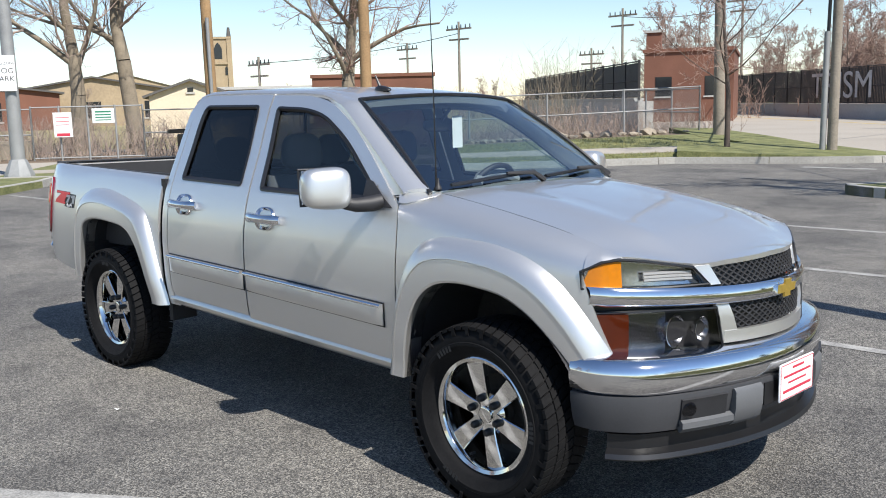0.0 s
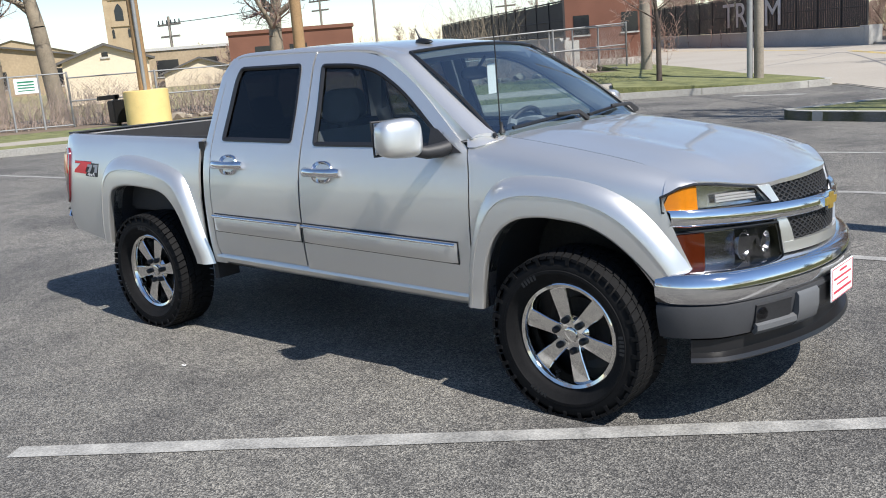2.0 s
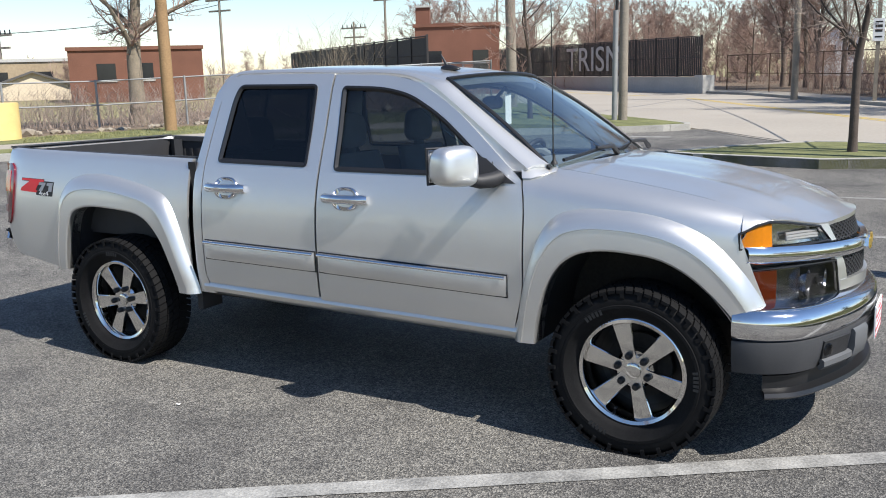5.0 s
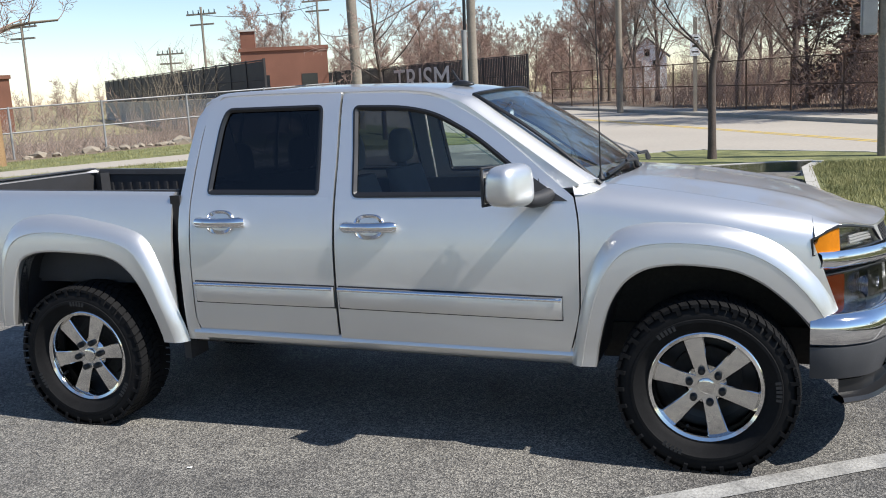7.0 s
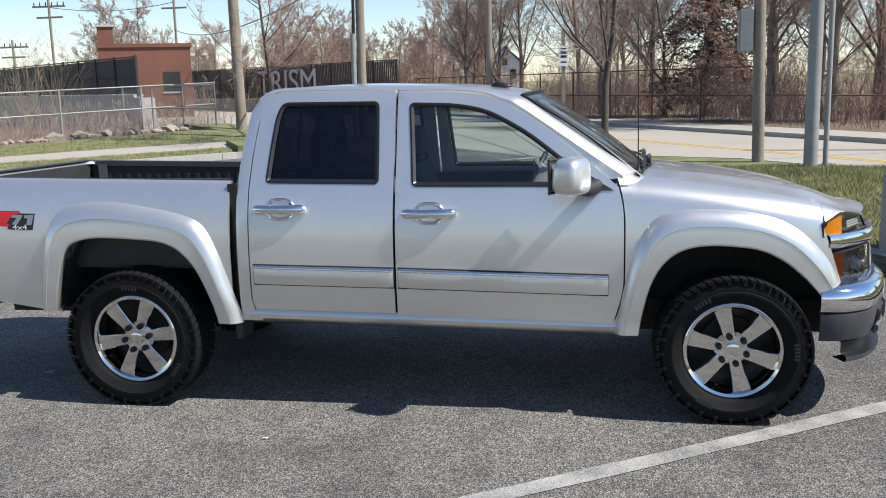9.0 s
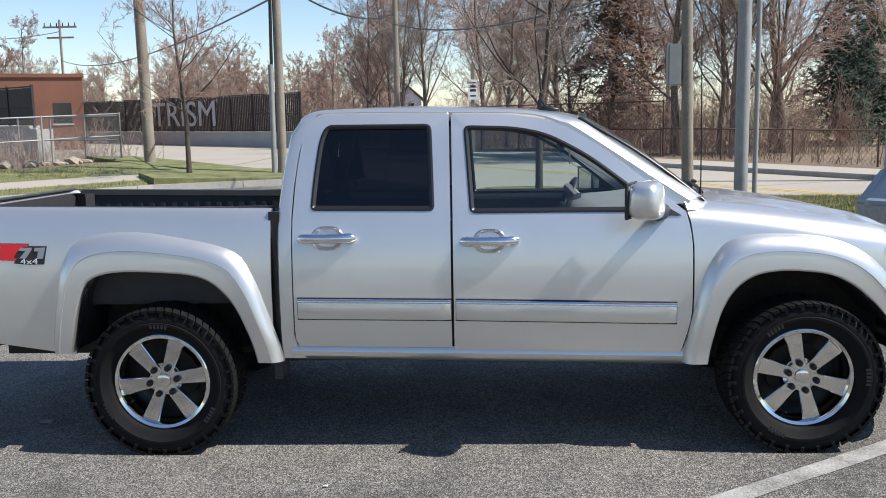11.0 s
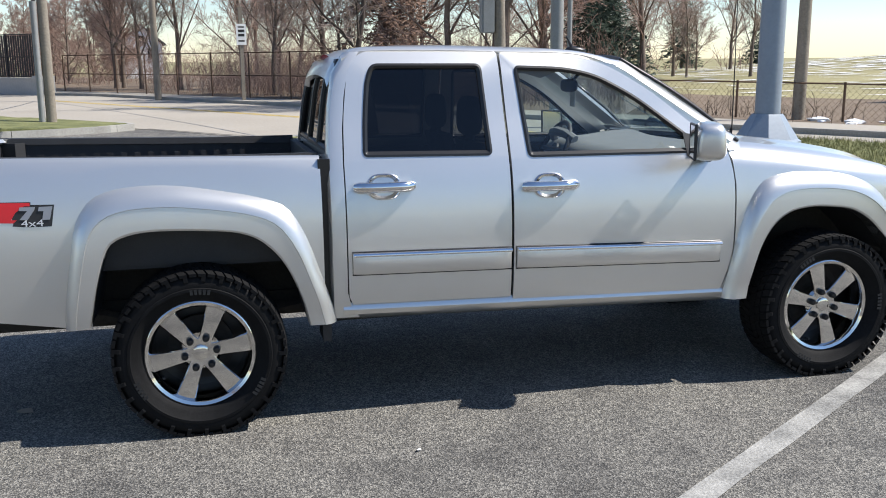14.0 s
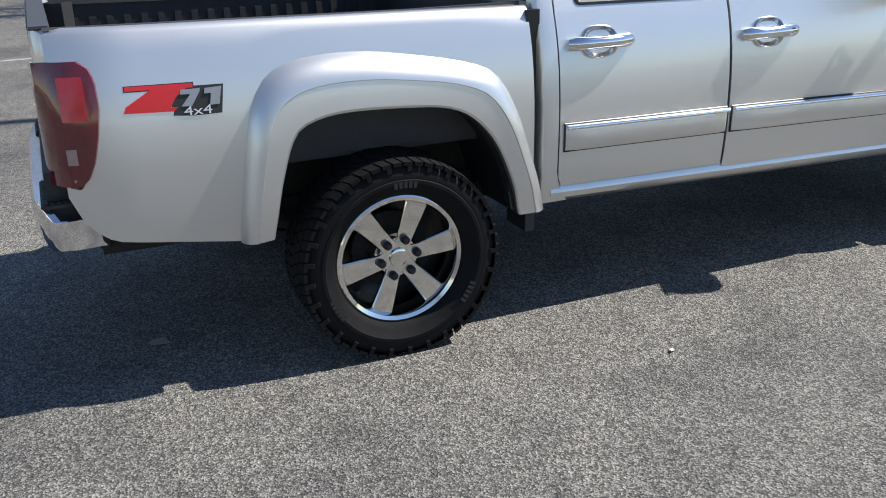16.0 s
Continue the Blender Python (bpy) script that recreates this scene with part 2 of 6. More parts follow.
def tube(p, q, r0, r1=None, sides=10, bm=None, caps=True):
    """A tapered rod from p to q."""
    bm = bm or bmesh.new()
    p, q = Vector(p), Vector(q)
    turn = (q - p).to_track_quat("Z", "Y").to_matrix()
    r1 = r0 if r1 is None else r1
    rings = []
    for c, r in ((p, r0), (q, r1)):
        rings.append([bm.verts.new(c + turn @ Vector((r * math.cos(a), r * math.sin(a), 0))) for a in (2 * math.pi * i / sides for i in range(sides))])
    for i in range(sides):
        j = (i + 1) % sides
        bm.faces.new((rings[0][i], rings[0][j], rings[1][j], rings[1][i]))
    if caps:
        bm.faces.new(rings[0][::-1]), bm.faces.new(rings[1])
    return bm


def sweep(points, r, sides=8, bm=None, closed=False):
    """A round bar along points; r: one radius or one for each point."""
    bm = bm or bmesh.new()
    pts = [Vector(p) for p in points]
    n = len(pts)
    rr = r if isinstance(r, (list, tuple)) else [r] * n
    rings, up = [], None
    for i, p in enumerate(pts):
        a = pts[i - 1] if i or closed else p
        b = pts[(i + 1) % n] if i < n - 1 or closed else p
        d = (b - a).normalized()
        if up is None:
            up = d.orthogonal().normalized()
        up = (up - d * up.dot(d)).normalized()
        side = d.cross(up)
        rings.append([bm.verts.new(p + rr[i] * (up * math.cos(t) + side * math.sin(t))) for t in (2 * math.pi * k / sides for k in range(sides))])
    for i in range(n if closed else n - 1):
        a, b = rings[i], rings[(i + 1) % n]
        for k in range(sides):
            m = (k + 1) % sides
            bm.faces.new((a[k], a[m], b[m], b[k]))
    if not closed:
        bm.faces.new(rings[0][::-1]), bm.faces.new(rings[-1])
    return bm


def grid(rows, bm=None, closed=False, flip=False):
    """A sheet through rows of points."""
    bm = bm or bmesh.new()
    v = [[bm.verts.new(p) for p in row] for row in rows]
    for a, b in zip(v, v[1:]):
        m = len(a)
        for i in range(m if closed else m - 1):
            j = (i + 1) % m
            f = (a[i], a[j], b[j], b[i])
            try:
                bm.faces.new(f[::-1] if flip else f)
            except ValueError:
                pass
    return bm


def thick(bm, d):
    """Gives a sheet a thickness d, inwards from its normals."""
    bmesh.ops.recalc_face_normals(bm, faces=bm.faces[:])
    bmesh.ops.solidify(bm, geom=bm.faces[:], thickness=d)
    return bm


def prism(outline, z0, z1, bm=None):
    """An upright block over an outline in plan."""
    bm = bm or bmesh.new()
    lo, hi = [bm.verts.new((x, y, z0)) for x, y in outline], [bm.verts.new((x, y, z1)) for x, y in outline]
    n = len(outline)
    for i in range(n):
        j = (i + 1) % n
        bm.faces.new((lo[i], lo[j], hi[j], hi[i]))
    bm.faces.new(hi), bm.faces.new(lo[::-1])
    bmesh.ops.recalc_face_normals(bm, faces=bm.faces[:])
    return bm


def plate(outline, y0, y1, bm=None):
    """A block over an outline in x and z, between y0 and y1."""
    bm = prism([(x, z) for x, z in outline], 0, 1, bm)
    for v in bm.verts:
        x, z, k = v.co
        v.co = (x, y0 + (y1 - y0) * k, z)
    bmesh.ops.recalc_face_normals(bm, faces=bm.faces[:])
    return bm


def lathe(profile, sides=48, bm=None, cx=0.0, cz=0.0):
    """Turns a profile of (radius, y) round the y axis."""
    rows = []
    for i in range(sides):
        a = 2 * math.pi * i / sides
        rows.append([(cx + r * math.cos(a), y, cz + r * math.sin(a)) for r, y in profile])
    rows.append(rows[0])
    bm = grid(rows, bm)
    bmesh.ops.remove_doubles(bm, verts=bm.verts[:], dist=1e-5)
    return bm


def smooth_line(points, n):
    """n points along a smooth curve through points (Catmull-Rom by length)."""
    p = np.array(points, float)
    d = np.r_[0, np.cumsum(np.linalg.norm(np.diff(p, axis=0), axis=1))]
    out = []
    for s in np.linspace(0, d[-1], n):
        i = min(max(int(np.searchsorted(d, s)) - 1, 0), len(p) - 2)
        h = d[i + 1] - d[i]
        t = (s - d[i]) / h
        m0 = (p[i + 1] - p[max(i - 1, 0)]) / (d[i + 1] - d[max(i - 1, 0)]) * h
        k = min(i + 2, len(p) - 1)
        m1 = (p[k] - p[i]) / (d[k] - d[i]) * h
        out.append((2 * t**3 - 3 * t**2 + 1) * p[i] + (t**3 - 2 * t**2 + t) * m0 + (3 * t**2 - 2 * t**3) * p[i + 1] + (t**3 - t**2) * m1)
    return [tuple(float(v) for v in q) for q in out]


def curve1(points):
    """A smooth function through (x, value) pairs."""
    xs, ys = zip(*points)
    xs, ys = np.array(xs, float), np.array(ys, float)
    m = np.gradient(ys, xs)

    def f(x):
        x = min(max(x, xs[0]), xs[-1])
        i = min(max(int(np.searchsorted(xs, x)) - 1, 0), len(xs) - 2)
        h = xs[i + 1] - xs[i]
        t = (x - xs[i]) / h
        return float((2 * t**3 - 3 * t**2 + 1) * ys[i] + (t**3 - 2 * t**2 + t) * h * m[i] + (3 * t**2 - 2 * t**3) * ys[i + 1] + (t**3 - t**2) * h * m[i + 1])
    return f


def mirror_y(bm):
    for v in bm.verts:
        v.co.y = -v.co.y
    bmesh.ops.reverse_faces(bm, faces=bm.faces[:])
    return bm


def round_poly(corners, radii, arc=6, edge=8):
    """A closed outline with rounded corners; outlines with as many corners match point by point."""
    n, out = len(corners), []
    cut = []
    for i in range(n):
        p, a, b = Vector(corners[i]), Vector(corners[i - 1]), Vector(corners[(i + 1) % n])
        r = min(radii[i], 0.45 * (a - p).length, 0.45 * (b - p).length)
        cut.append((p + (a - p).normalized() * r, p, p + (b - p).normalized() * r))
    for i in range(n):
        s, p, e = cut[i]
        for k in range(arc + 1):
            t = k / arc
            q = s * (1 - t) ** 2 + p * 2 * t * (1 - t) + e * t * t
            out.append((q.x, q.y))
        nxt = cut[(i + 1) % n][0]
        for k in range(1, edge):
            q = e.lerp(nxt, k / edge)
            out.append((q.x, q.y))
    return out


def inset(outline, d):
    """An outline moved inwards by d."""
    n = len(outline)
    area = sum(outline[i - 1][0] * outline[i][1] - outline[i][0] * outline[i - 1][1] for i in range(n))
    sgn = 1 if area > 0 else -1
    out = []
    for i in range(n):
        a, b = Vector(outline[i - 1]), Vector(outline[(i + 1) % n])
        t = (b - a).normalized()
        out.append((outline[i][0] - t.y * d * sgn, outline[i][1] + t.x * d * sgn))
    return out

# ---- ground, road, kerbs ----
U, N = Vector((-0.506, 0.862)), Vector((0.862, 0.506))


def along(c, s):
    """A place in plan: c metres across the road, s metres along it."""
    p = N * c + U * s
    return p.x, p.y


def structure(name, bm, mat, label, category, smooth=None):
    return tagged(part(name, bm, mat, None, label, smooth), label, category, kind="structure")


def ground_height(x, y):
    """The far plain: flat, with a low rise beyond the road."""
    r = math.hypot(x - 66, y - 50)
    return -0.04 + 2.5 * math.exp(-((r / 30) ** 2)) + (0.5 if x < -30 and y > 10 else 0.0) * min(1, (-30 - x) / 30)


rows = []
ticks = [-1500, -700, -300, -150, -100] + list(range(-80, 160, 4)) + [180, 240, 400, 800, 1500]
for x in ticks:
    rows.append([(x, y, ground_height(x, y)) for y in ticks])
structure("ground", grid(rows), DRYGRASS, "dry winter grass plain with a low rise", "ground", 60)
LOT = [(-45, -60), (60, -60), (40, -26), (7, 11.5), (2, 14.6), (-1.5, 19.3), (-3.5, 20), (-14, 22), (-45, 8)]
structure("parking_lot", prism(LOT, -0.3, 0.0), ASPHALT, "worn grey asphalt parking lot with dark stains", "parking lot")
NEAR = [along(12, -70), along(12, -12), along(11.8, 3), (5.5, 13.2), (4.2, 13.8), (2.56, 14.55), (1.6, 15.1), (0.0, 17.1), (-1.4, 19.1), (-2.6, 20.5), (-6, 23.0), (-9, 25.3), (-14.2, 27.6), (-45, 58.4), (-110, 123)]
FAR = [(-92, 130), (-36, 74), (-9, 47.2), along(17.4, 40), along(17.4, 0), along(17.4, -70)]
structure("road", prism(NEAR + FAR, -0.3, 0.012), CONCRETE, "pale concrete two-lane road", "road")


def ribbon(line, o0, o1, z0, z1=None, bm=None):
    """A strip beside a line in plan, from offset o0 to o1 on its left, at height z0 or a function of place."""
    bm = bm or bmesh.new()
    pts = [Vector(p) for p in line]
    rows = [[], []]
    for i, p in enumerate(pts):
        d = (pts[min(i + 1, len(pts) - 1)] - pts[max(i - 1, 0)]).normalized()
        n = Vector((-d.y, d.x))
        for row, o in zip(rows, (o0, o1)):
            q = p + n * o
            row.append((q.x, q.y, z0(q.x, q.y, o) if callable(z0) else z0))
    return grid(rows, bm)


def slab(line, o0, o1, z, depth=0.3):
    bm = ribbon(line, o0, o1, z)
    bmesh.ops.recalc_face_normals(bm, faces=bm.faces[:])
    if sum(f.normal.z for f in bm.faces) < 0:
        bmesh.ops.reverse_faces(bm, faces=bm.faces[:])
    r = bmesh.ops.extrude_face_region(bm, geom=bm.faces[:])
    bmesh.ops.translate(bm, verts=[g for g in r["geom"] if isinstance(g, bmesh.types.BMVert)], vec=(0, 0, -depth))
    bmesh.ops.recalc_face_normals(bm, faces=bm.faces[:])
    return bm


def dense(points, step):
    out = []
    for a, b in zip(points, points[1:]):
        n = max(1, round(math.dist(a, b) / step))
        out += [(a[0] + (b[0] - a[0]) * i / n, a[1] + (b[1] - a[1]) * i / n) for i in range(n)]
    return out + [points[-1]]


def verge_z(x, y, o):
    rise = min(1, max(0, (x + 18) / 8))
    return 0.14 + (0.05 * max(0, o)) * rise


# the verge along the lot's far side: grass, footpath, grass, stony edge
VERGE = dense([(-24, -5.0), (-15.3, 5.6), (-8.8, 13.3), (-4.4, 18.5)], 1.0)
structure("verge", slab(VERGE[12:], 0.12, 1.3, verge_z), GRASS, "thin spring grass between kerb and footpath", "grass")
structure("footpath", slab(VERGE[:13], 0.12, 6.3, verge_z), CONCRETE, "pale concrete apron before the gates", "pavement")
structure("footpath", slab(VERGE[12:], 1.3, 2.6, lambda x, y, o: verge_z(x, y, o) + 0.012), CONCRETE, "pale concrete footpath", "pavement")
structure("verge", slab(VERGE[12:], 2.6, 6.1, verge_z), GRASS, "thin spring grass before the fence", "grass")
structure("verge", slab(VERGE, 6.1, 60, lambda x, y, o: verge_z(x, y, min(o, 7)) - 0.004 + (0.0 if o < 20 else -0.8)), DIRT, "brown leaf litter and dead grass", "ground")
TIP = [(-6.2, 16.5), (-5.0, 17.1), (-3.4, 17.85), (-2.3, 18.55), (-1.85, 19.1), (-1.95, 19.6), (-2.6, 20.3), (-4.6, 21.6), (-6.6, 20.5), (-7.2, 18.2)]


def lawn(name, outline, z, label, slope=None):
    bm = prism(outline, -0.2, z)
    if slope:
        for v in bm.verts:
            if v.co.z > 0:
                v.co.z = slope(v.co.x, v.co.y)
    return structure(name, bm, GRASS, label, "grass")


lawn("verge", TIP, 0.16, "grass island with a kerb", lambda x, y: 0.15 + 0.05 * max(0, -3 - x))
SPUR = [(-4.9, 22.0), (-7.6, 24.1), (-10.2, 25.6), (-11.2, 24.4), (-8.4, 21.6), (-6.6, 21.0)]
lawn("verge", SPUR, 0.3, "grass at the end of the fence", lambda x, y: 0.2 + 0.06 * max(0, -5 - x))
ISLAND = [(-0.3, 11.75), (-0.15, 11.5), (0.3, 11.3), (2.4, 10.85), (3.75, 11.4), (4.36, 11.54), (4.12, 10.5), (4.05, 7), (4.5, 4.2), (5.4, 1.9), (6.6, -1.5), (9.5, -8), (20, -27), along(11.8, -60), along(11.8, -12), along(11.6, 3), (5.4, 13.1), (4.2, 13.7), (2.5, 14.4), (1.8, 14.3), (0.6, 13.2)]
bm = prism(ISLAND, -0.2, 0.15)
structure("verge", bm, GRASS, "thin spring lawn between lot and road", "grass")
# a low bank along the road
rows = []
for i in range(41):
    s = 6.0 - 1.4 * i
    up = 0.30 * min(1, max(0, (6.0 - s) / 4))
    rows.append([(*along(c, s), 0.152 + up * k) for c, k in ((8.0, 0.0), (8.8, 0.12), (9.8, 0.5), (10.8, 0.9), (11.3, 1.0), (11.55, 0.0))])
structure("verge", grid(rows), GRASS, "low grass bank beside the road", "grass", 60)


def kerb_line(points, width=0.15, z=0.16, step=2.4, label="pale concrete kerb with open joints"):
    """Kerb stones end to end along a line, their outer face on the line."""
    top = structure("kerb", ribbon(points, 0.02, width - 0.02, z - 0.06), KERB, label, "kerb")
    pts = dense(points, 0.2)
    run = [pts[0]]
    length = 0.0
    for a, b in zip(pts, pts[1:]):
        run.append(b)
        length += math.dist(a, b)
        if length > step or b is pts[-1]:
            bm = ribbon(run, 0.0, width, z)
            bmesh.ops.recalc_face_normals(bm, faces=bm.faces[:])
            if sum(f.normal.z for f in bm.faces) < 0:
                bmesh.ops.reverse_faces(bm, faces=bm.faces[:])
            r = bmesh.ops.extrude_face_region(bm, geom=bm.faces[:])
            bmesh.ops.translate(bm, verts=[g for g in r["geom"] if isinstance(g, bmesh.types.BMVert)], vec=(0, 0, -z - 0.1))
            bmesh.ops.recalc_face_normals(bm, faces=bm.faces[:])
            part("kerb_stone", bm, KERB, top, bevel=0.0)
            e = Vector(b) - Vector(a)
            q = Vector(b) + e.normalized() * 0.015
            run, length = [(q.x, q.y)], 0.0


kerb_line([(-24, -5.0), (-15.3, 5.6), (-8.8, 13.3), (-6.2, 16.4), (-5.0, 17.05), (-3.4, 17.8), (-2.3, 18.5), (-1.8, 19.1), (-1.9, 19.6), (-2.6, 20.35), (-4.6, 21.65)])
kerb_line([(9.5, -8), (6.6, -1.5), (5.4, 1.9), (4.5, 4.2), (4.05, 7), (4.12, 10.5), (4.36, 11.54)][::-1][::-1], -0.15)
kerb_line([(0.6, 13.2), (-0.3, 11.75), (-0.15, 11.5), (0.3, 11.3), (2.4, 10.85), (3.75, 11.4), (4.36, 11.54)])
kerb_line([along(11.6, -40), along(11.6, 3), (5.4, 13.1), (4.2, 13.7), (2.5, 14.45), (1.8, 14.35), (0.6, 13.2)])
PATCH = [(-12.6, 0.2), (-13.3, 2.6), (-13.5, 3.3), (-14.6, 4.6), (-15.6, 5.3), (-17.6, 3.0), (-19, 1.2)]
lawn("verge", PATCH, 0.14, "worn grass patch at the lot's edge")
kerb_line([(-12.6, 0.2), (-13.3, 2.6), (-13.55, 3.3), (-14.6, 4.6), (-15.5, 5.35)], 0.15, 0.155)
kerb_line([along(17.4, -60), along(17.4, 40), (-9, 47.2), (-36, 74)], -0.16, 0.14, 6.0, "worn kerb on the road's far side")
structure("pavement", slab([along(17.4, -60), along(17.4, 40), (-9, 47.2), (-36, 74)], -0.16, -1.9, 0.13), CONCRETE, "pale concrete pavement beyond the road", "pavement")
structure("verge", slab([along(19.2, -70), along(19.2, 40), (-7.6, 48.4)], 0, -9, lambda x, y, o: 0.12 if o > -1 else 0.06), DRYGRASS, "dry grass field beyond the road", "ground")
structure("verge", slab([along(19.2, 4), along(19.2, 40), (-7.6, 48.4), (-34, 75)], 0, -45, 0.125), DIRT, "leaf litter under the trees", "ground")

# painted lines
def stripe(a, b, w, mat, label, z=0.0, wobble=0.0):
    d = (Vector(b) - Vector(a)).normalized()
    n = Vector((-d.y, d.x)) * w / 2
    steps = max(2, int(math.dist(a, b) / 0.25))
    rnd = random.Random(int(a[0] * 100) + 7)
    rows = [[], []]
    for i in range(steps + 1):
        p = Vector(a).lerp(Vector(b), i / steps)
        for row, s in zip(rows, (-1, 1)):
            q = p + n * s * (1 + wobble * rnd.uniform(-1, 1))
            row.append((q.x, q.y, z + 0.004))
    return tagged(part("painted_line", grid(rows), mat, None, label), label, "line", "lines on the lot", "structure")


stripe((1.18, -2.46), (7.2, 1.55), 0.115, LINE, "worn white parking line", wobble=0.07)
for y in (2.35, 4.9, 7.6):
    stripe((0.0 - 0.25 * y, y - 0.1), (4.6 - 0.1 * y, y + 0.15), 0.1, LINE, "worn white parking line", wobble=0.08)
stripe((-13.3, 3.45), (-8.4, 3.72), 0.1, LINE, "worn white parking line", wobble=0.08)
stripe((-11.2, 0.2), (-6.4, 0.5), 0.1, LINE, "worn white parking line", wobble=0.08)
stripe((-3.2, 16.7), (-1.6, 16.75), 0.3, LINE, "worn white arrow paint", wobble=0.2)
for c in (13.72, 13.95):
    stripe(along(c, -60), along(c, 38), 0.13, YELLOW_LINE, "worn yellow centre line", 0.012, 0.1)
stripe((-10.2, 43), (-60, 92), 0.2, YELLOW_LINE, "worn yellow centre line", 0.012, 0.1)
seam = material("tar_seam", (0.03, 0.03, 0.03), 0.8, 0, 0.3, 3, 30)
stripe((-1.5, 19.35), (0.0, 17.3), 0.06, seam, "dark tar seam at the driveway", 0.012, 0.3)
stripe((0.0, 17.3), (1.9, 14.9), 0.06, seam, "dark tar seam at the driveway", 0.012, 0.3)

# ---- the pickup truck ----
truck = thing("pickup_truck", "silver crew-cab pickup truck with chrome wheels, parked askew on the lot", "truck")
half = curve1([(0.38, 0.765), (0.46, 0.798), (0.56, 0.816), (0.74, 0.826), (0.92, 0.823), (1.06, 0.806), (1.15, 0.784), (1.21, 0.764), (1.26, 0.745), (1.4, 0.69), (1.55, 0.638), (1.65, 0.6), (1.74, 0.545)])
CENTRE = 0.02


def side_y(x, z):
    """Half the body's width at x along the truck and height z."""
    w = half(z)
    if x > 3.15:
        w -= 0.075 * ((x - 3.15) / 0.55) ** 2
    if x > 3.62:
        w -= 2.0 * (x - 3.62) ** 2
    if x < -0.85:
        w -= 0.05 * ((-0.85 - x) / 0.25) ** 2
    return w


def tp(name, bm, mat, parent=None, label="", smooth=40, bevel=0.0, side=-1, body=True):
    """A part of the truck, drawn for its right side; side 1 mirrors it. The body leans a little to its left."""
    if side == 1:
        mirror_y(bm)
    if body:
        for v in bm.verts:
            v.co.y += CENTRE * min(1, max(0, (v.co.y + 0.8) / 0.8))
            v.co.z -= 0.018 * (v.co.y + 0.8)
    return part(name, bm, mat, parent or truck, label, smooth, bevel)


def on_side(points, out=0.0):
    return [(x, -(side_y(x, z) + out), z) for x, z in points]


# bed sides, doors, fenders, flares: once for each side
ARCH_R = [(-0.455, 0.525), (-0.448, 0.56), (-0.404, 0.751), (-0.35, 0.885), (-0.27, 0.925), (-0.15, 0.938), (0.08, 0.928), (0.2, 0.912), (0.29, 0.872), (0.383, 0.771), (0.46, 0.597), (0.492, 0.465)]
FLARE_R = [(-0.563, 0.515), (-0.56, 0.58), (-0.52, 0.83), (-0.487, 0.98), (-0.42, 1.08), (-0.3, 1.122), (-0.1, 1.128), (0.1, 1.1), (0.3, 1.058), (0.41, 1.01), (0.49, 0.88), (0.553, 0.70), (0.6, 0.56), (0.622, 0.465)]
ARCH_F = [(2.735, 0.44), (2.752, 0.55), (2.795, 0.71), (2.86, 0.82), (2.95, 0.883), (3.07, 0.905), (3.2, 0.9), (3.32, 0.88), (3.43, 0.825), (3.525, 0.745), (3.59, 0.675), (3.62, 0.635)]
FLARE_F = [(2.615, 0.44), (2.635, 0.55), (2.685, 0.78), (2.745, 0.945), (2.82, 1.04), (2.93, 1.075), (3.08, 1.08), (3.25, 1.068), (3.4, 1.03), (3.52, 0.965), (3.63, 0.855), (3.7, 0.75), (3.742, 0.66)]


def arch_height(arch, x):
    xs, zs = [p[0] for p in arch], [p[1] for p in arch]
    return float(np.interp(x, xs, zs))


def flare(outer, inner, name, side):
    n = 44
    a, b = smooth_line(outer, n), smooth_line(inner, n)
    rows = []
    for t, out in ((0, 0.0), (0.04, 0.014), (0.13, 0.034), (0.27, 0.05), (0.42, 0.058), (0.455, 0.0585), (0.47, 0.054), (0.7, 0.054), (0.95, 0.052), (1, 0.046), (1.0, 0.02), (1.0, -0.05)):
        rows.append([(p[0] + (q[0] - p[0]) * t, -(side_y(p[0] + (q[0] - p[0]) * t, max(0.5, p[1] + (q[1] - p[1]) * t)) + out), p[1] + (q[1] - p[1]) * t) for p, q in zip(a, b)])
    bm = grid(rows, flip=True)
    tp(name, bm, PAINT, None, "silver-painted plastic fender flare", 30, side=side)
    liner = [[(x, -0.84, z) for x, z in b], [(x, -0.42, z) for x, z in b]]
    tp("wheel_well", grid(liner), BLACK, None, "black wheel well liner", 60, side=side)


def fender_rows(x):
    """Points down the front fender at x, from the hood's edge to the arch."""
    zt = hood_edge_z(x)
    yt = float(np.interp(x, [2.6, 2.66, 2.73, 3.0, 3.4, 3.77], [0.705, 0.655, 0.615, 0.632, 0.655, 0.672]))
    low = max(0.44, arch_height(ARCH_F, x) + 0.012) if 2.74 < x < 3.6 else (0.44 if x <= 2.74 else 0.655)
    pts = []
    for k, u in ((0, 0.0), (0.012, 0.22), (0.03, 0.42), (0.055, 0.6), (0.09, 0.8), (0.13, 1.0)):
        pts.append((x, -(yt + (side_y(x, zt - 0.13) - yt) * math.sin(u * math.pi / 2)), zt - k))
    z0 = zt - 0.13
    for i in range(1, 9):
        z = z0 + (min(low, z0 - 0.005) - z0) * i / 8
        pts.append((x, -side_y(x, z), z))
    return pts


hood_edge_z = curve1([(2.58, 1.252), (2.73, 1.238), (2.9, 1.218), (3.18, 1.178), (3.5, 1.12), (3.77, 1.05)])
hood_mid_z = curve1([(2.7, 1.262), (2.8, 1.258), (3.2, 1.212), (3.6, 1.135), (3.82, 1.072), (3.92, 1.036)])


def lamp_top(y):
    """Height of the upper lamp's top edge."""
    return float(np.interp(abs(y), [0.36, 0.45, 0.6, 0.68, 0.73, 0.766], [0.994, 1.004, 1.034, 1.044, 1.035, 1.003]))


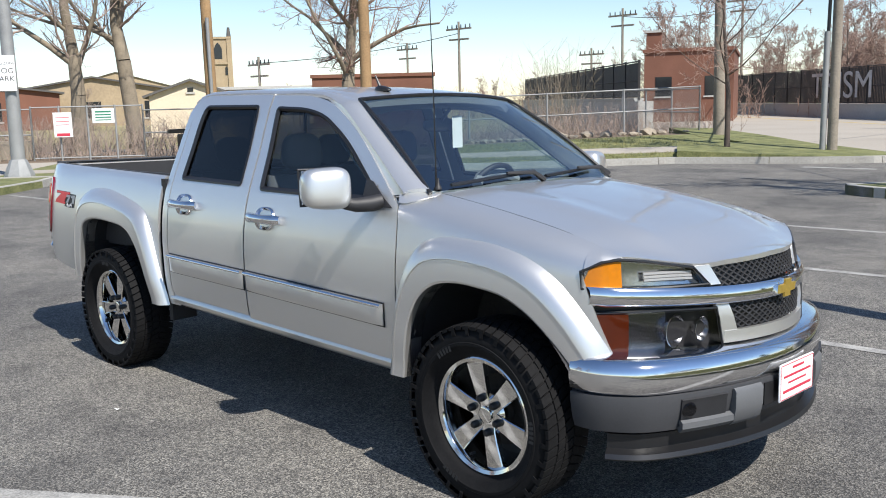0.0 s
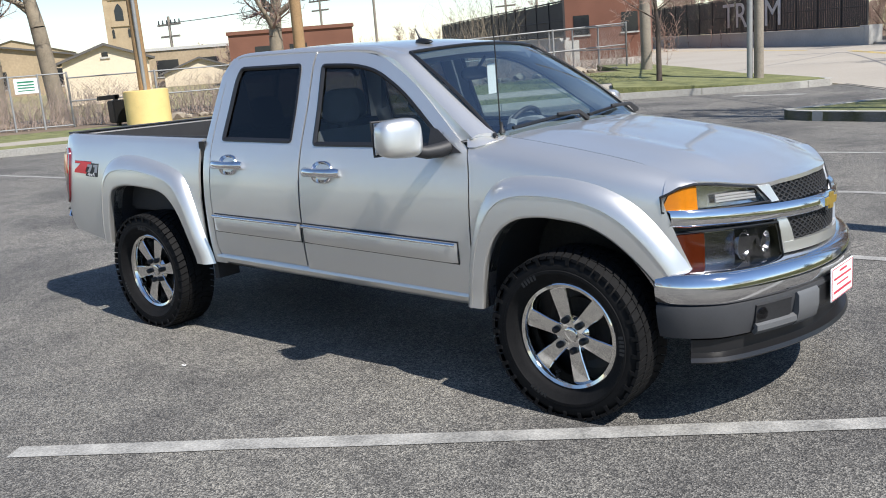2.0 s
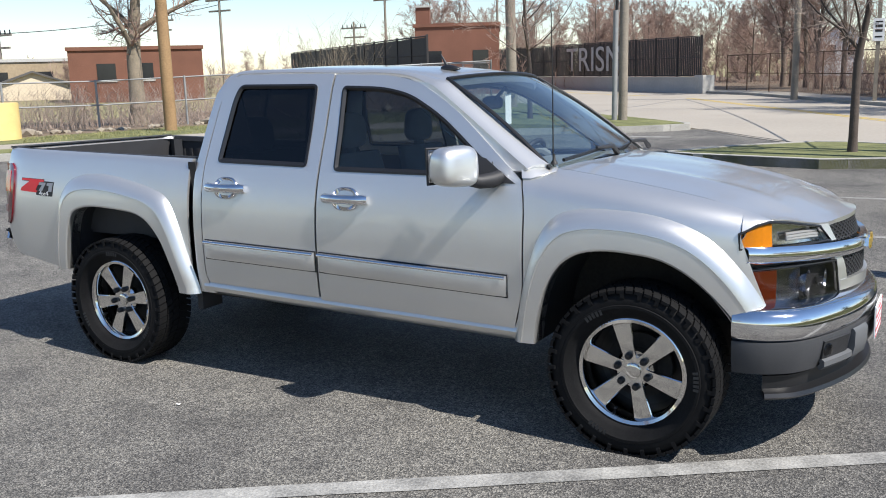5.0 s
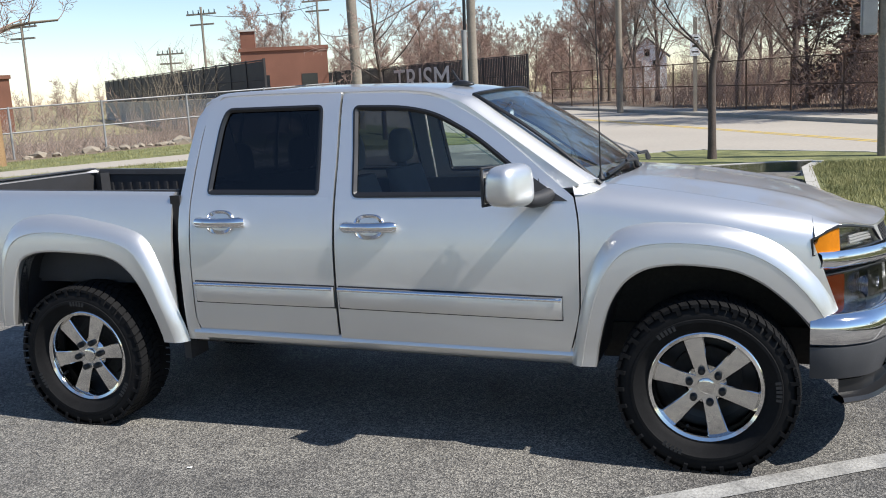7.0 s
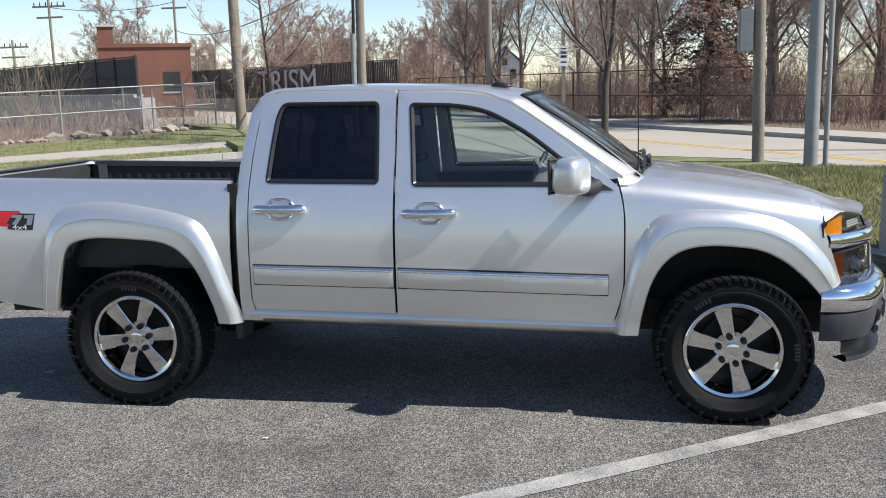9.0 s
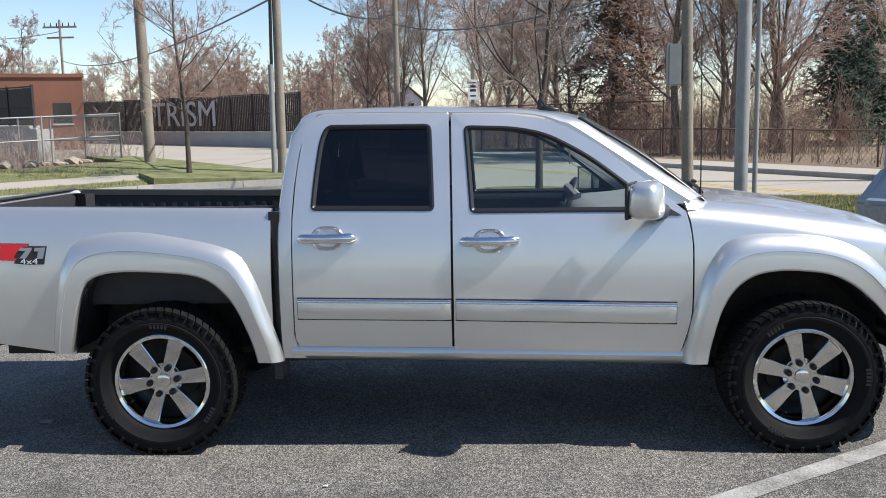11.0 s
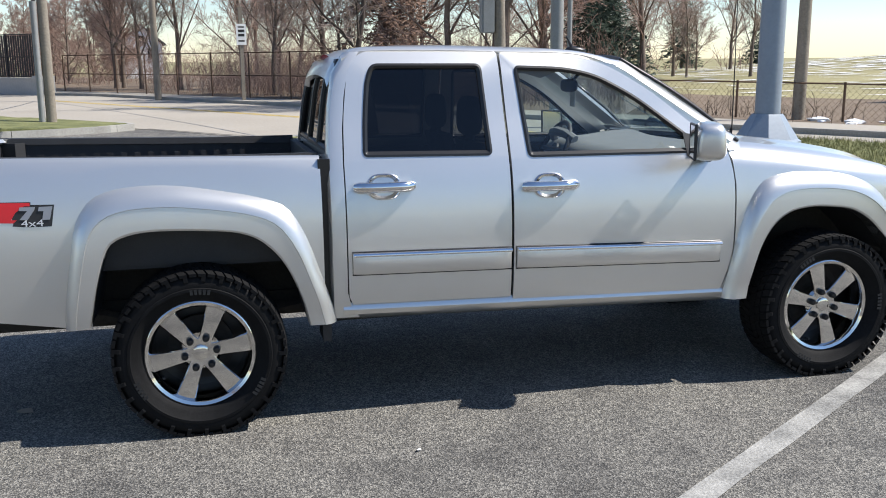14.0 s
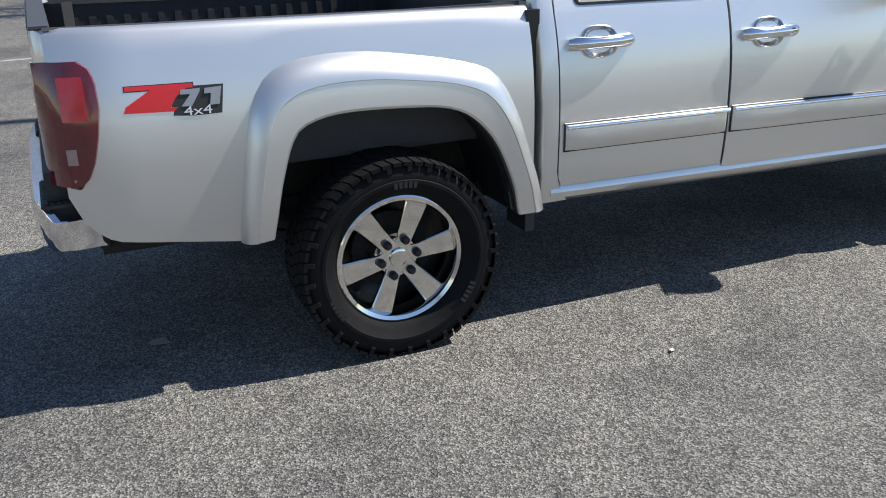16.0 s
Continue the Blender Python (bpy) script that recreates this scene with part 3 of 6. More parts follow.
def front_x(y, z=1.0):
    """How far forward the front face reaches."""
    return 3.985 - 0.56 * y * y - 17 * max(0, abs(y) - 0.72) ** 2 + 0.055 * min(1, max(0, (1.0 - z) / 0.18)) * (1 - (abs(y) / 0.78) ** 2)


def door(side, rear):
    name = "door"
    if rear:
        lower_l, lower_r = lambda z: 0.682 + 0.05 * max(0, (0.6 - z) / 0.12) ** 2, lambda z: 1.472
        z0, z1 = 0.527, 1.205
        outer = round_poly([(0.683, 1.2), (0.693, 1.4), (0.728, 1.62), (0.79, 1.702), (1.466, 1.696), (1.472, 1.2)], (0.002, 0.15, 0.1, 0.08, 0.012, 0.002))
        inner = round_poly([(0.77, 1.222), (0.783, 1.4), (0.806, 1.57), (0.838, 1.648), (1.378, 1.644), (1.394, 1.212)], (0.03, 0.15, 0.12, 0.06, 0.035, 0.03))
    else:
        lower_l, lower_r = lambda z: 1.484, lambda z: 2.66 - 0.045 * max(0, (z - 1.0) / 0.25) ** 2 - 0.05 * max(0, (0.72 - z) / 0.22) ** 1.6
        z0, z1 = 0.5, 1.19
        outer = round_poly([(1.484, 1.188), (1.478, 1.692), (1.8, 1.684), (1.995, 1.65), (2.23, 1.518), (2.638, 1.188)], (0.002, 0.012, 0.1, 0.1, 0.15, 0.01))
        inner = round_poly([(1.57, 1.198), (1.54, 1.634), (1.8, 1.624), (1.962, 1.59), (2.162, 1.484), (2.54, 1.194)], (0.03, 0.035, 0.12, 0.1, 0.15, 0.05))
    rows = []
    for i in range(15):
        z = z0 + (z1 - z0) * i / 14
        a, b = lower_l(z), lower_r(z)
        rows.append(on_side([(a + (b - a) * k / 24, z + (0.012 if rear else 0.006) - 0.016 * (a + (b - a) * k / 24 - (0.7 if rear else 1.5))) if i == 0 else (a + (b - a) * k / 24, z) for k in range(25)]))
    d = tp(name, thick(grid(rows), 0.02), PAINT, None, "silver rear door" if rear else "silver front door", side=side)
    tp("window_frame", thick(grid([on_side(outer), on_side(inner)], closed=True), 0.02), PAINT, d, side=side)
    c = inset(inner, 0.024)
    tp("window_seal", thick(grid([on_side(inner, 0.004), on_side(inset(inner, 0.01), 0.006), on_side(c, -0.006)], closed=True), 0.018), TRIM, d, "black rubber window seal", side=side)
    bm = bmesh.new()
    bm.faces.new([bm.verts.new(p) for p in on_side(inset(inner, 0.018), -0.014)])
    pane = tp("window_pane", bm, TINTED if rear else GLASS, d, "dark tinted glass" if rear else "clear glass", None, side=side)
    pane.visible_shadow = False
    # moulding
    x0, x1, za, zb = (0.703, 1.468, 0.786, 0.772) if rear else (1.497, 2.582, 0.772, 0.744)
    prof = [(0.0, 0.0), (0.0, 0.022), (0.012, 0.028), (0.088, 0.024), (0.1, 0.018), (0.101, -0.002)]
    rows = []
    for k in range(17):
        u = k / 16
        x, zt = x0 + (x1 - x0) * u, za + (zb - za) * u
        e = 1 - 0.6 * (k in (0, 16))
        rows.append([(x, -(side_y(x, zt - dz) + o * e), zt - dz) for dz, o in prof])
    bm = grid(rows, flip=True)
    for row in (0, -1):
        bm.verts.ensure_lookup_table()
        v = [bm.verts[(row % 17) * 6 + i] for i in range(6)]
        bm.faces.new(v if row else v[::-1])
    tp("side_moulding", bm, PAINT, d, "silver door moulding with a chrome edge", 35, side=side)
    bm = grid([[(x0 + (x1 - x0) * k / 16, -(side_y(x0, za - 0.004 + (zb - za) * k / 16) + o), za - dz + (zb - za) * k / 16) for k in range(17)] for dz, o in ((-0.001, 0.021), (0.001, 0.0275), (0.012, 0.0315), (0.016, 0.0285))])
    # thin black bar round the moulding, drawn in place of its shadow gap
    ring = [(x0 - 0.003, za + 0.003), (x1 + 0.003, zb + 0.003), (x1 + 0.003, zb - 0.104), (x0 - 0.003, za - 0.104)]
    tp("moulding_shade_line", sweep([(x, -(side_y(x, z) + 0.003), z) for x, z in ring], 0.004, 6, closed=True), TRIM, d, "black line for the shadow gap round the moulding", side=side)
    tp("moulding_strip", bm, CHROME, d, "bright chrome strip", 60, side=side)
    # handle: a bowl, a bar and two mounts
    hx, hz = (0.858, 1.087) if rear else (1.665, 1.063)
    rows = []
    for r, o in ((1.0, 0.0), (1.0, 0.01), (0.93, 0.014), (0.84, 0.008), (0.6, -0.006), (0.2, -0.014)):
        rows.append([(hx + r * 0.082 * math.copysign(abs(math.cos(a)) ** 0.7, math.cos(a)), -(side_y(hx, hz + r * 0.06 * math.sin(a)) + o), hz + r * 0.06 * math.sin(a)) for a in (2 * math.pi * i / 32 for i in range(32))])
    bm = grid(rows, closed=True)
    bm.faces.new([bm.verts[-32 + i] for i in range(32)] if not bm.verts.ensure_lookup_table() else [])
    tp("handle_bowl", bm, CHROME, d, "chrome handle bowl", 60, side=side)
    y = side_y(hx, hz)
    pts = [(hx - 0.135, -(y + 0.008), hz), (hx - 0.115, -(y + 0.02), hz), (hx - 0.06, -(y + 0.03), hz), (hx, -(y + 0.034), hz), (hx + 0.06, -(y + 0.03), hz), (hx + 0.115, -(y + 0.02), hz), (hx + 0.137, -(y + 0.008), hz)]
    bm = sweep(pts, [0.02, 0.027, 0.024, 0.0225, 0.024, 0.027, 0.02], 12)
    tp("door_handle", bm, CHROME, d, "silver pull handle", 60, side=side)
    if not rear:
        tp("key_lock", lathe([(0.0001, -0.003), (0.007, -0.003), (0.008, 0.004)], 16, cx=hx - 0.112, cz=hz), BLACK, d, "", side=-1).location = (0, -(y + 0.039) * -side if side == 1 else -(y + 0.039), 0)


for side in (-1, 1):
    # bed side
    xs = sorted(set([round(-1.085 + 0.035 * i, 4) for i in range(48)] + [-1.075, -1.06] + [p[0] for p in ARCH_R] + [0.57]))
    rows = []
    for x in xs:
        if x > 0.571:
            continue
        top = 1.262 - 0.019 * (x + 0.8)
        low = arch_height(ARCH_R, x) + 0.015 if -0.45 < x < 0.49 else (float(np.interp(x, [-1.09, -1.05, -1.0, -0.96, -0.46], [0.76, 0.66, 0.605, 0.585, 0.505])) if x < 0 else 0.47)
        col = [(x, -(side_y(x, top) - 0.05), top - 0.004), (x, -(side_y(x, top) - 0.018), top), (x, -(side_y(x, top) - 0.006), top - 0.006)]
        for i in range(12):
            z = top - 0.02 + (low - top + 0.02) * i / 11
            col.append((x, -side_y(x, z), z))
        rows.append(col)
    tp("bed_side", thick(grid(rows, flip=True), 0.015), PAINT, None, "silver cargo bed side", side=side)
    flare(FLARE_R, ARCH_R, "rear_flare", side)
    # cab corner behind the rear door; black box drawn as the bed gap's shade
    corner = [[(x, -(side_y(x, z) - k), z) for x, k in ((0.60 + dx, 0.06), (0.602 + dx, 0.02), (0.612 + dx, 0.004), (0.63 + dx, 0.0), (0.676 + (0.05 * max(0, (0.6 - z) / 0.12) ** 2 if z < 0.6 else float(np.interp(z, [1.2, 1.35, 1.52, 1.63, 1.69], [0, 0.008, 0.03, 0.062, 0.115]))), 0.0))]
              for z, dx in [(0.475, 0.0), (0.53, 0.0)] + [(0.6 + 0.05 * i, float(np.interp(0.6 + 0.05 * i, [1.2, 1.43, 1.6, 1.7], [0, 0.022, 0.055, 0.12]))) for i in range(23)]]
    tp("cab_corner", thick(grid(corner), 0.012), PAINT, None, "silver rear cab pillar", side=side)
    tp("bed_gap_shade", box(0.56, 0.615, -0.775, -0.5, 0.47, 1.22), TRIM, None, "black box for the shade between cab and bed", side=side)
    # sill under the doors
    rows = []
    for k in range(33):
        x = 0.655 + (2.63 - 0.655) * k / 32
        z1 = (0.522 if x < 1.478 else 0.515) - 0.016 * (x - (0.7 if x < 1.478 else 1.5))
        z1 = 0.534 - 0.022 * (x - 0.7)
        rows.append([(x, -(side_y(x, z1) - 0.012), z1 + 0.012), (x, -side_y(x, z1), z1 - 0.006), (x, -(side_y(x, z1) + 0.004), z1 - 0.02), (x, -(side_y(x, z1 - 0.04)), z1 - 0.045), (x, -0.782, z1 - 0.062), (x, -0.74, z1 - 0.08), (x, -0.6, z1 - 0.08)])
    tp("sill", thick(grid(rows, flip=True), 0.01), PAINT, None, "silver door sill with chipped lower edge", 30, side=side)
    door(side, True)
    door(side, False)
    tp("door_jamb", box(0.64, 2.62, -0.74, -0.70, 0.5, 1.16), TRIM, None, "dark door jamb", side=side)
    # front fender
    xs = sorted(set([2.668, 2.70, 2.73, 2.7401] + [round(2.76 + 0.03 * i, 3) for i in range(28)] + [3.599, 3.625]))
    rows = []
    for x in xs:
        col = fender_rows(x)
        if x < 2.75:
            shift = [(2.66 - 0.045 * max(0, (z - 1.0) / 0.25) ** 2 - 0.05 * max(0, (0.72 - z) / 0.22) ** 1.6 + 0.008) for _, _, z in col]
            col = [(max(s, x + (s - 2.668) * (2.75 - x) / 0.082), y, z) for (_, y, z), s in zip(col, shift)]
        rows.append(col)
    tp("front_fender", thick(grid(rows, flip=True), 0.012), PAINT, None, "silver front fender", 35, side=side)
    flare(FLARE_F, ARCH_F, "front_flare", side)
    # the fender's front edge, sloping down beside the lamps
    rows = []
    for k in range(7):
        x = 3.621 + 0.121 * k / 6
        z1 = 1.0 - 0.335 * k / 6
        z0 = min(z1 - 0.006, max(0.652, arch_height(FLARE_F, x) - 0.012))
        rows.append([(x, -side_y(x, z1 + (z0 - z1) * i / 6), z1 + (z0 - z1) * i / 6) for i in range(7)])
    tp("fender_edge", thick(grid(rows, flip=True), 0.012), PAINT, None, "silver fender edge beside the lamps", 60, side=side)
    # the fender's tip between hood and lamp
    col = [Vector(p) for p in fender_rows(3.623)[:5]]
    fall = [0.0, 0.13, 0.33, 0.61, 1.0]
    head = Vector((front_x(0.668) + 0.004, -0.668, lamp_top(0.668) + 0.008))
    rows = [[] for _ in col]
    for k in range(11):
        u = k / 10
        y = 0.763 + (0.668 - 0.763) * u
        foot = Vector((front_x(y) + 0.004, -y, lamp_top(y) + 0.004))
        crest = col[0].lerp(head, u)
        for row, c, f in zip(rows, col, fall):
            row.append(crest.lerp(foot, f) + (c - col[0].lerp(col[-1], f)) * (1 - u))
    tp("fender_tip", thick(grid(rows), 0.008), PAINT, None, "silver fender tip above the lamp", 60, side=side)

# hood
rows = []
for i in range(29):
    u = i / 28
    row = []
    for k in range(-14, 15):
        v = k / 14
        xe0, xe1 = 2.73, 3.765
        y = v * float(np.interp(u, [0, 0.26, 0.65, 1], [0.607, 0.625, 0.648, 0.668]))
        x0 = 2.73 + 0.11 * (1 - v * v)
        x1 = front_x(y) - 0.004
        x = x0 + (x1 - x0) * u
        e, m = hood_edge_z(min(x, 3.77)), hood_mid_z(min(x, 3.92))
        crown = 1 - abs(v) ** 2.6
        bulge = 0.012 * math.exp(-((abs(v) - 0.62) / 0.1) ** 2) * min(1, 3 * u)
        nose = float(np.interp(abs(y), [0, 0.3, 0.36, 0.45, 0.6, 0.668], [1.022, 1.014, 1.006, 1.014, 1.043, 1.052]))
        turn = max(0, (u - 0.72) / 0.28) ** 2.2
        row.append((x, y, (e + (m - e) * crown + bulge) * (1 - turn) + (nose + 0.004) * turn))
    rows.append(row)
tp("hood", thick(grid(rows), 0.02), PAINT, None, "silver hood with two soft creases", 35)

# roof
roof_z = curve1([(0.64, 1.6), (0.67, 1.665), (0.72, 1.705), (0.82, 1.733), (1.0, 1.745), (1.5, 1.742), (1.85, 1.724), (2.02, 1.698), (2.12, 1.668)])
rows = []
for i in range(37):
    x = 0.64 + (2.12 - 0.64) * (i / 36)
    row = []
    for k in range(-14, 15):
        v = k / 14
        xx = x + (0.10 * (1 - v * v) if x > 1.6 else 0.0) * (x - 1.6) / 0.52
        edge = 0.568 if x > 0.8 else 0.568 - 0.03 * (0.8 - x) / 0.16
        row.append((xx - 0.0, v * edge, roof_z(x) - 0.028 * v * v - 0.03 * max(0, abs(v) - 0.86) / 0.14))
    rows.append(row)
tp("roof", thick(grid(rows), 0.03), PAINT, None, "silver cab roof", 35)
for side in (-1, 1):
    # rail above the doors and the windshield pillar
    line = [(0.705, 1.665), (0.76, 1.697), (0.86, 1.708), (1.2, 1.708), (1.5, 1.70), (1.78, 1.694), (1.95, 1.673), (2.083, 1.62), (2.245, 1.516), (2.415, 1.4), (2.557, 1.303), (2.66, 1.235)]
    a = smooth_line(line, 60)
    rows = []
    for out, up, fw in ((-0.006, -0.016, -0.085), (-0.003, -0.01, -0.02), (0.0, 0.0, 0.0), (-0.012, 0.012, 0.016), (-0.035, 0.018, 0.045), (-0.06, 0.016, 0.075)):
        rows.append([(x + fw * min(1, max(0, (x - 1.95) / 0.12)), -(side_y(x, z) + out * (1 + 0.35 * min(1, max(0, (x - 2.0) / 0.2)))), z + up + (0.008 if x > 2.05 else 0)) for x, z in a])
    tp("roof_rail", thick(grid(rows), 0.02), PAINT, None, "silver windshield pillar and roof rail", 40, side=side)

for side in (-1, 1):
    bm = grid([[(2.61, -0.728, 1.262), (2.66, -0.705, 1.262), (2.71, -0.66, 1.25), (2.75, -0.606, 1.243)], [(2.63, -0.752, 1.235), (2.675, -0.735, 1.236), (2.715, -0.70, 1.236), (2.757, -0.635, 1.237)], [(2.64, -0.77, 1.2), (2.68, -0.762, 1.2), (2.722, -0.732, 1.213), (2.765, -0.66, 1.228)]])
    tp("pillar_foot", thick(bm, 0.01), PAINT, None, "silver foot of the windshield pillar", 60, side=side)

# windshield
rows = []
for i in range(13):
    u = i / 12
    row = []
    for k in range(-12, 13):
        v = k / 12
        y = v * (0.675 + (0.545 - 0.675) * u)
        x = (2.742 + (2.13 - 2.742) * u) + 0.08 * (1 - v * v)
        z = 1.235 + (1.655 - 1.235) * u + 0.025 * math.sin(math.pi * u) + 0.025 * u * (1 - v * v) + 0.01 * (1 - u) * (1 - v * v)
        row.append((x, y, z))
    rows.append(row)
shield_rows = rows
w = tp("windshield", grid(rows), SHIELD, None, "clear curved windshield", 60)
w.visible_shadow = False
border = bmesh.new()
edge = [r[0] for r in rows] + rows[-1][1:-1] + [r[-1] for r in rows[::-1]]
sweep([(x + 0.003, y, z + 0.003) for x, y, z in edge], 0.010, 6, border)
tp("windshield_seal", border, TRIM, None, "black windshield seal", 60)
bm = grid([[(2.728 + 0.08 * (1 - (k / 12) ** 2) + dx, k / 12 * w0, z - 0.012 * (k / 12) ** 2) for k in range(-12, 13)] for dx, z, w0 in ((0.0, 1.238, 0.67), (0.02, 1.236, 0.64), (0.04, 1.238, 0.6), (0.06, 1.225, 0.6))])
tp("cowl", thick(bm, 0.02), BLACK, None, "black slotted cowl below the windshield", 40)
VALANCE_GREY = material("light_grey_plastic", (0.105, 0.108, 0.112), 0.5, 0, 0.1, 8, 200)


def front_patch(outline_l, outline_r, z0, z1, out, n=10, m=6, depth=0.0, top=None):
    """A sheet on the truck's front between two edges y(z), from z0 to z1, or to a top edge of its own height."""
    rows = []
    for i in range(m + 1):
        z = z0 + (z1 - z0) * i / m
        a, b = outline_l(z), outline_r(z)
        ys = [a + (b - a) * k / n for k in range(n + 1)]
        rows.append([(front_x(y, z) + out, y, z if top is None else z0 + (top(y) - z0) * i / m) for y in ys])
    bm = grid(rows)
    return thick(bm, depth) if depth else bm


def lerp(z0, a, z1, b):
    return lambda z: a + (b - a) * (z - z0) / (z1 - z0)


tp("front_backing", front_patch(lambda z: -0.735, lambda z: 0.735, 0.64, 0.985, -0.06, 30, 8, 0.01), TRIM, None, "black panel behind the grille")
tp("chin_panel", front_patch(lambda z: -0.73, lambda z: 0.73, 0.655, 0.69, -0.02, 30, 2, 0.02), BLACK, None, "black strip above the bumper")
for side in (-1, 1):
    top = tp("upper_lamp", front_patch(lambda z: -0.764, lerp(0.935, -0.372, 1.035, -0.42), 0.935, 1.04, -0.045, 18, 4, 0.012, lamp_top), REFLECTOR, None, "clear marker lamp with an amber corner", side=side)
    tp("lamp_lens", front_patch(lambda z: -0.766, lerp(0.938, -0.378, 1.038, -0.425), 0.938, 1.038, 0.004, 18, 4, 0, lamp_top), LENS, top, "clear lens", side=side).visible_shadow = False
    tp("amber_lens", front_patch(lerp(0.958, -0.764, 1.02, -0.752), lambda z: -0.668, 0.94, 1.026, -0.004, 8, 4, 0.012, lambda y: lamp_top(y) - 0.006), AMBER, top, "amber turn signal", side=side)
    tp("lamp_rim", sweep([(front_x(y, z) + 0.002, y, z) for y, z in [(-0.766, 0.936), (-0.767, 1.0), (-0.73, 1.036), (-0.68, 1.046), (-0.6, 1.036), (-0.425, 1.002), (-0.372, 0.936), (-0.5, 0.934), (-0.65, 0.934)]], 0.006, 6, closed=True), TRIM, top, side=side)
    for i, z in enumerate((0.955, 0.967, 0.98)):
        tp("reflector_rib", sweep([(front_x(y, z) - 0.02, y, z + 0.006 * math.sin(9 * y)) for y in (-0.59, -0.55, -0.5, -0.45, -0.42)], 0.006, 6), PLASTIC_SILVER, top, side=side)
    low = tp("headlamp", front_patch(lerp(0.68, -0.722, 0.845, -0.757), lerp(0.68, -0.335, 0.845, -0.36), 0.68, 0.845, -0.05, 14, 5, 0.012), DARKGREY, None, "rectangular headlamp with a dark amber corner", side=side)
    tp("lamp_lens", front_patch(lerp(0.685, -0.72, 0.84, -0.757), lerp(0.685, -0.34, 0.84, -0.362), 0.685, 0.84, 0.004, 14, 5), LENS_SMOKE, low, "clear lens", side=side).visible_shadow = False
    tp("amber_lens", front_patch(lerp(0.685, -0.718, 0.84, -0.756), lambda z: -0.655, 0.688, 0.838, -0.004, 8, 5, 0.012), AMBER_DARK, low, "dark amber reflector", side=side)
    tp("lamp_reflector", front_patch(lambda z: -0.65, lambda z: -0.52, 0.69, 0.838, -0.036, 6, 5, 0.006), REFLECTOR, low, "bright faceted reflector", 10, side=side)
    for cy, r in ((-0.50, 0.06), (-0.405, 0.045)):
        bm = lathe([(0.001, 0.03), (r * 0.35, 0.028), (r * 0.75, 0.012), (r, -0.012), (r * 1.08, -0.012)], 28)
        bmesh.ops.rotate(bm, verts=bm.verts[:], cent=(0, 0, 0), matrix=Matrix.Rotation(radians(90), 3, "Z"))
        bmesh.ops.translate(bm, verts=bm.verts[:], vec=(front_x(cy, 0.765) - 0.03, cy, 0.765))
        tp("lamp_bowl", bm, REFLECTOR, low, "bright reflector bowl", side=side)
    tp("lamp_rim", sweep([(front_x(y, z) + 0.002, y, z) for y, z in [(-0.722, 0.68), (-0.759, 0.843), (-0.6, 0.848), (-0.362, 0.845), (-0.338, 0.682), (-0.5, 0.678), (-0.65, 0.678)]], 0.006, 6, closed=True), TRIM, low, side=side)
    tp("grille_side", front_patch(lerp(0.93, -0.368, 1.0, -0.415), lerp(0.93, -0.318, 1.0, -0.35), 0.93, 1.004, -0.004, 4, 4, 0.02), PAINT, None, "silver grille surround", side=side)
    tp("grille_side", front_patch(lerp(0.71, -0.335, 0.865, -0.362), lerp(0.71, -0.262, 0.865, -0.31), 0.71, 0.87, 0.0, 5, 5, 0.02), PAINT, None, "silver grille surround", side=side)
tp("grille_bottom", front_patch(lambda z: -0.335, lambda z: 0.335, 0.705, 0.752, 0.003, 20, 3, 0.02), PAINT, None, "silver lower grille surround")
# chrome bar across the grille
rows = []
for z, o in ((0.916, -0.01), (0.922, 0.014), (0.91, 0.028), (0.886, 0.032), (0.862, 0.028), (0.85, 0.015), (0.848, -0.01)):
    rows.append([(front_x(y, 0.9) + o, y, z + 0.024 * (abs(y) / 0.76) ** 2) for y in (0.762 * k / 24 for k in range(-24, 25))])
bar = tp("grille_bar", grid(rows, flip=True), CHROME, None, "broad chrome bar across the grille", 50)
# diamond mesh
for z0, z1, w0, w1 in ((0.92, 1.006, 0.315, 0.35), (0.755, 0.852, 0.268, 0.305)):
    bm = bmesh.new()
    step = 0.037
    for d in (-1, 1):
        c = -1.2
        while c < 1.2:
            seg = []
            for i in range(11):
                z = z0 + (z1 - z0) * i / 10
                y = c + d * (z - z0) * 1.55
                if abs(y) < w0 + (w1 - w0) * i / 10:
                    seg.append((front_x(y, z) - 0.016, y, z))
            if len(seg) > 1:
                sweep(seg, 0.0042, 4, bm)
            c += step
    tp("grille_mesh", bm, BLACK, None, "black diamond mesh grille", 30)
emblem = [(-0.075, 0.018), (-0.028, 0.018), (-0.028, 0.04), (0.034, 0.04), (0.034, 0.018), (0.081, 0.018), (0.072, -0.02), (0.026, -0.02), (0.026, -0.042), (-0.034, -0.042), (-0.034, -0.02), (-0.082, -0.02)]
for grow, dx, mat, nm in ((0.98, -0.006, CHROME, "emblem_rim"), (0.84, 0.0, GOLD, "emblem")):
    bm = plate([(y * grow, 0.886 + z * grow) for y, z in emblem], 0, 0.014)
    for v in bm.verts:
        v.co = (front_x(0, 0.9) + 0.03 + dx + v.co.y, v.co.x, v.co.z)
    bmesh.ops.recalc_face_normals(bm, faces=bm.faces[:])
    tp(nm, bm, mat, bar, "gold front emblem" if mat is GOLD else "chrome emblem rim", 30)

# bumper, built along a line in plan
plan = smooth_line([(3.615, -0.832), (3.685, -0.832), (3.77, -0.805), (3.885, -0.715), (3.995, -0.5), (4.07, -0.25), (4.095, 0), (4.07, 0.25), (3.995, 0.5), (3.885, 0.715), (3.77, 0.805), (3.685, 0.832), (3.615, 0.832)], 73)


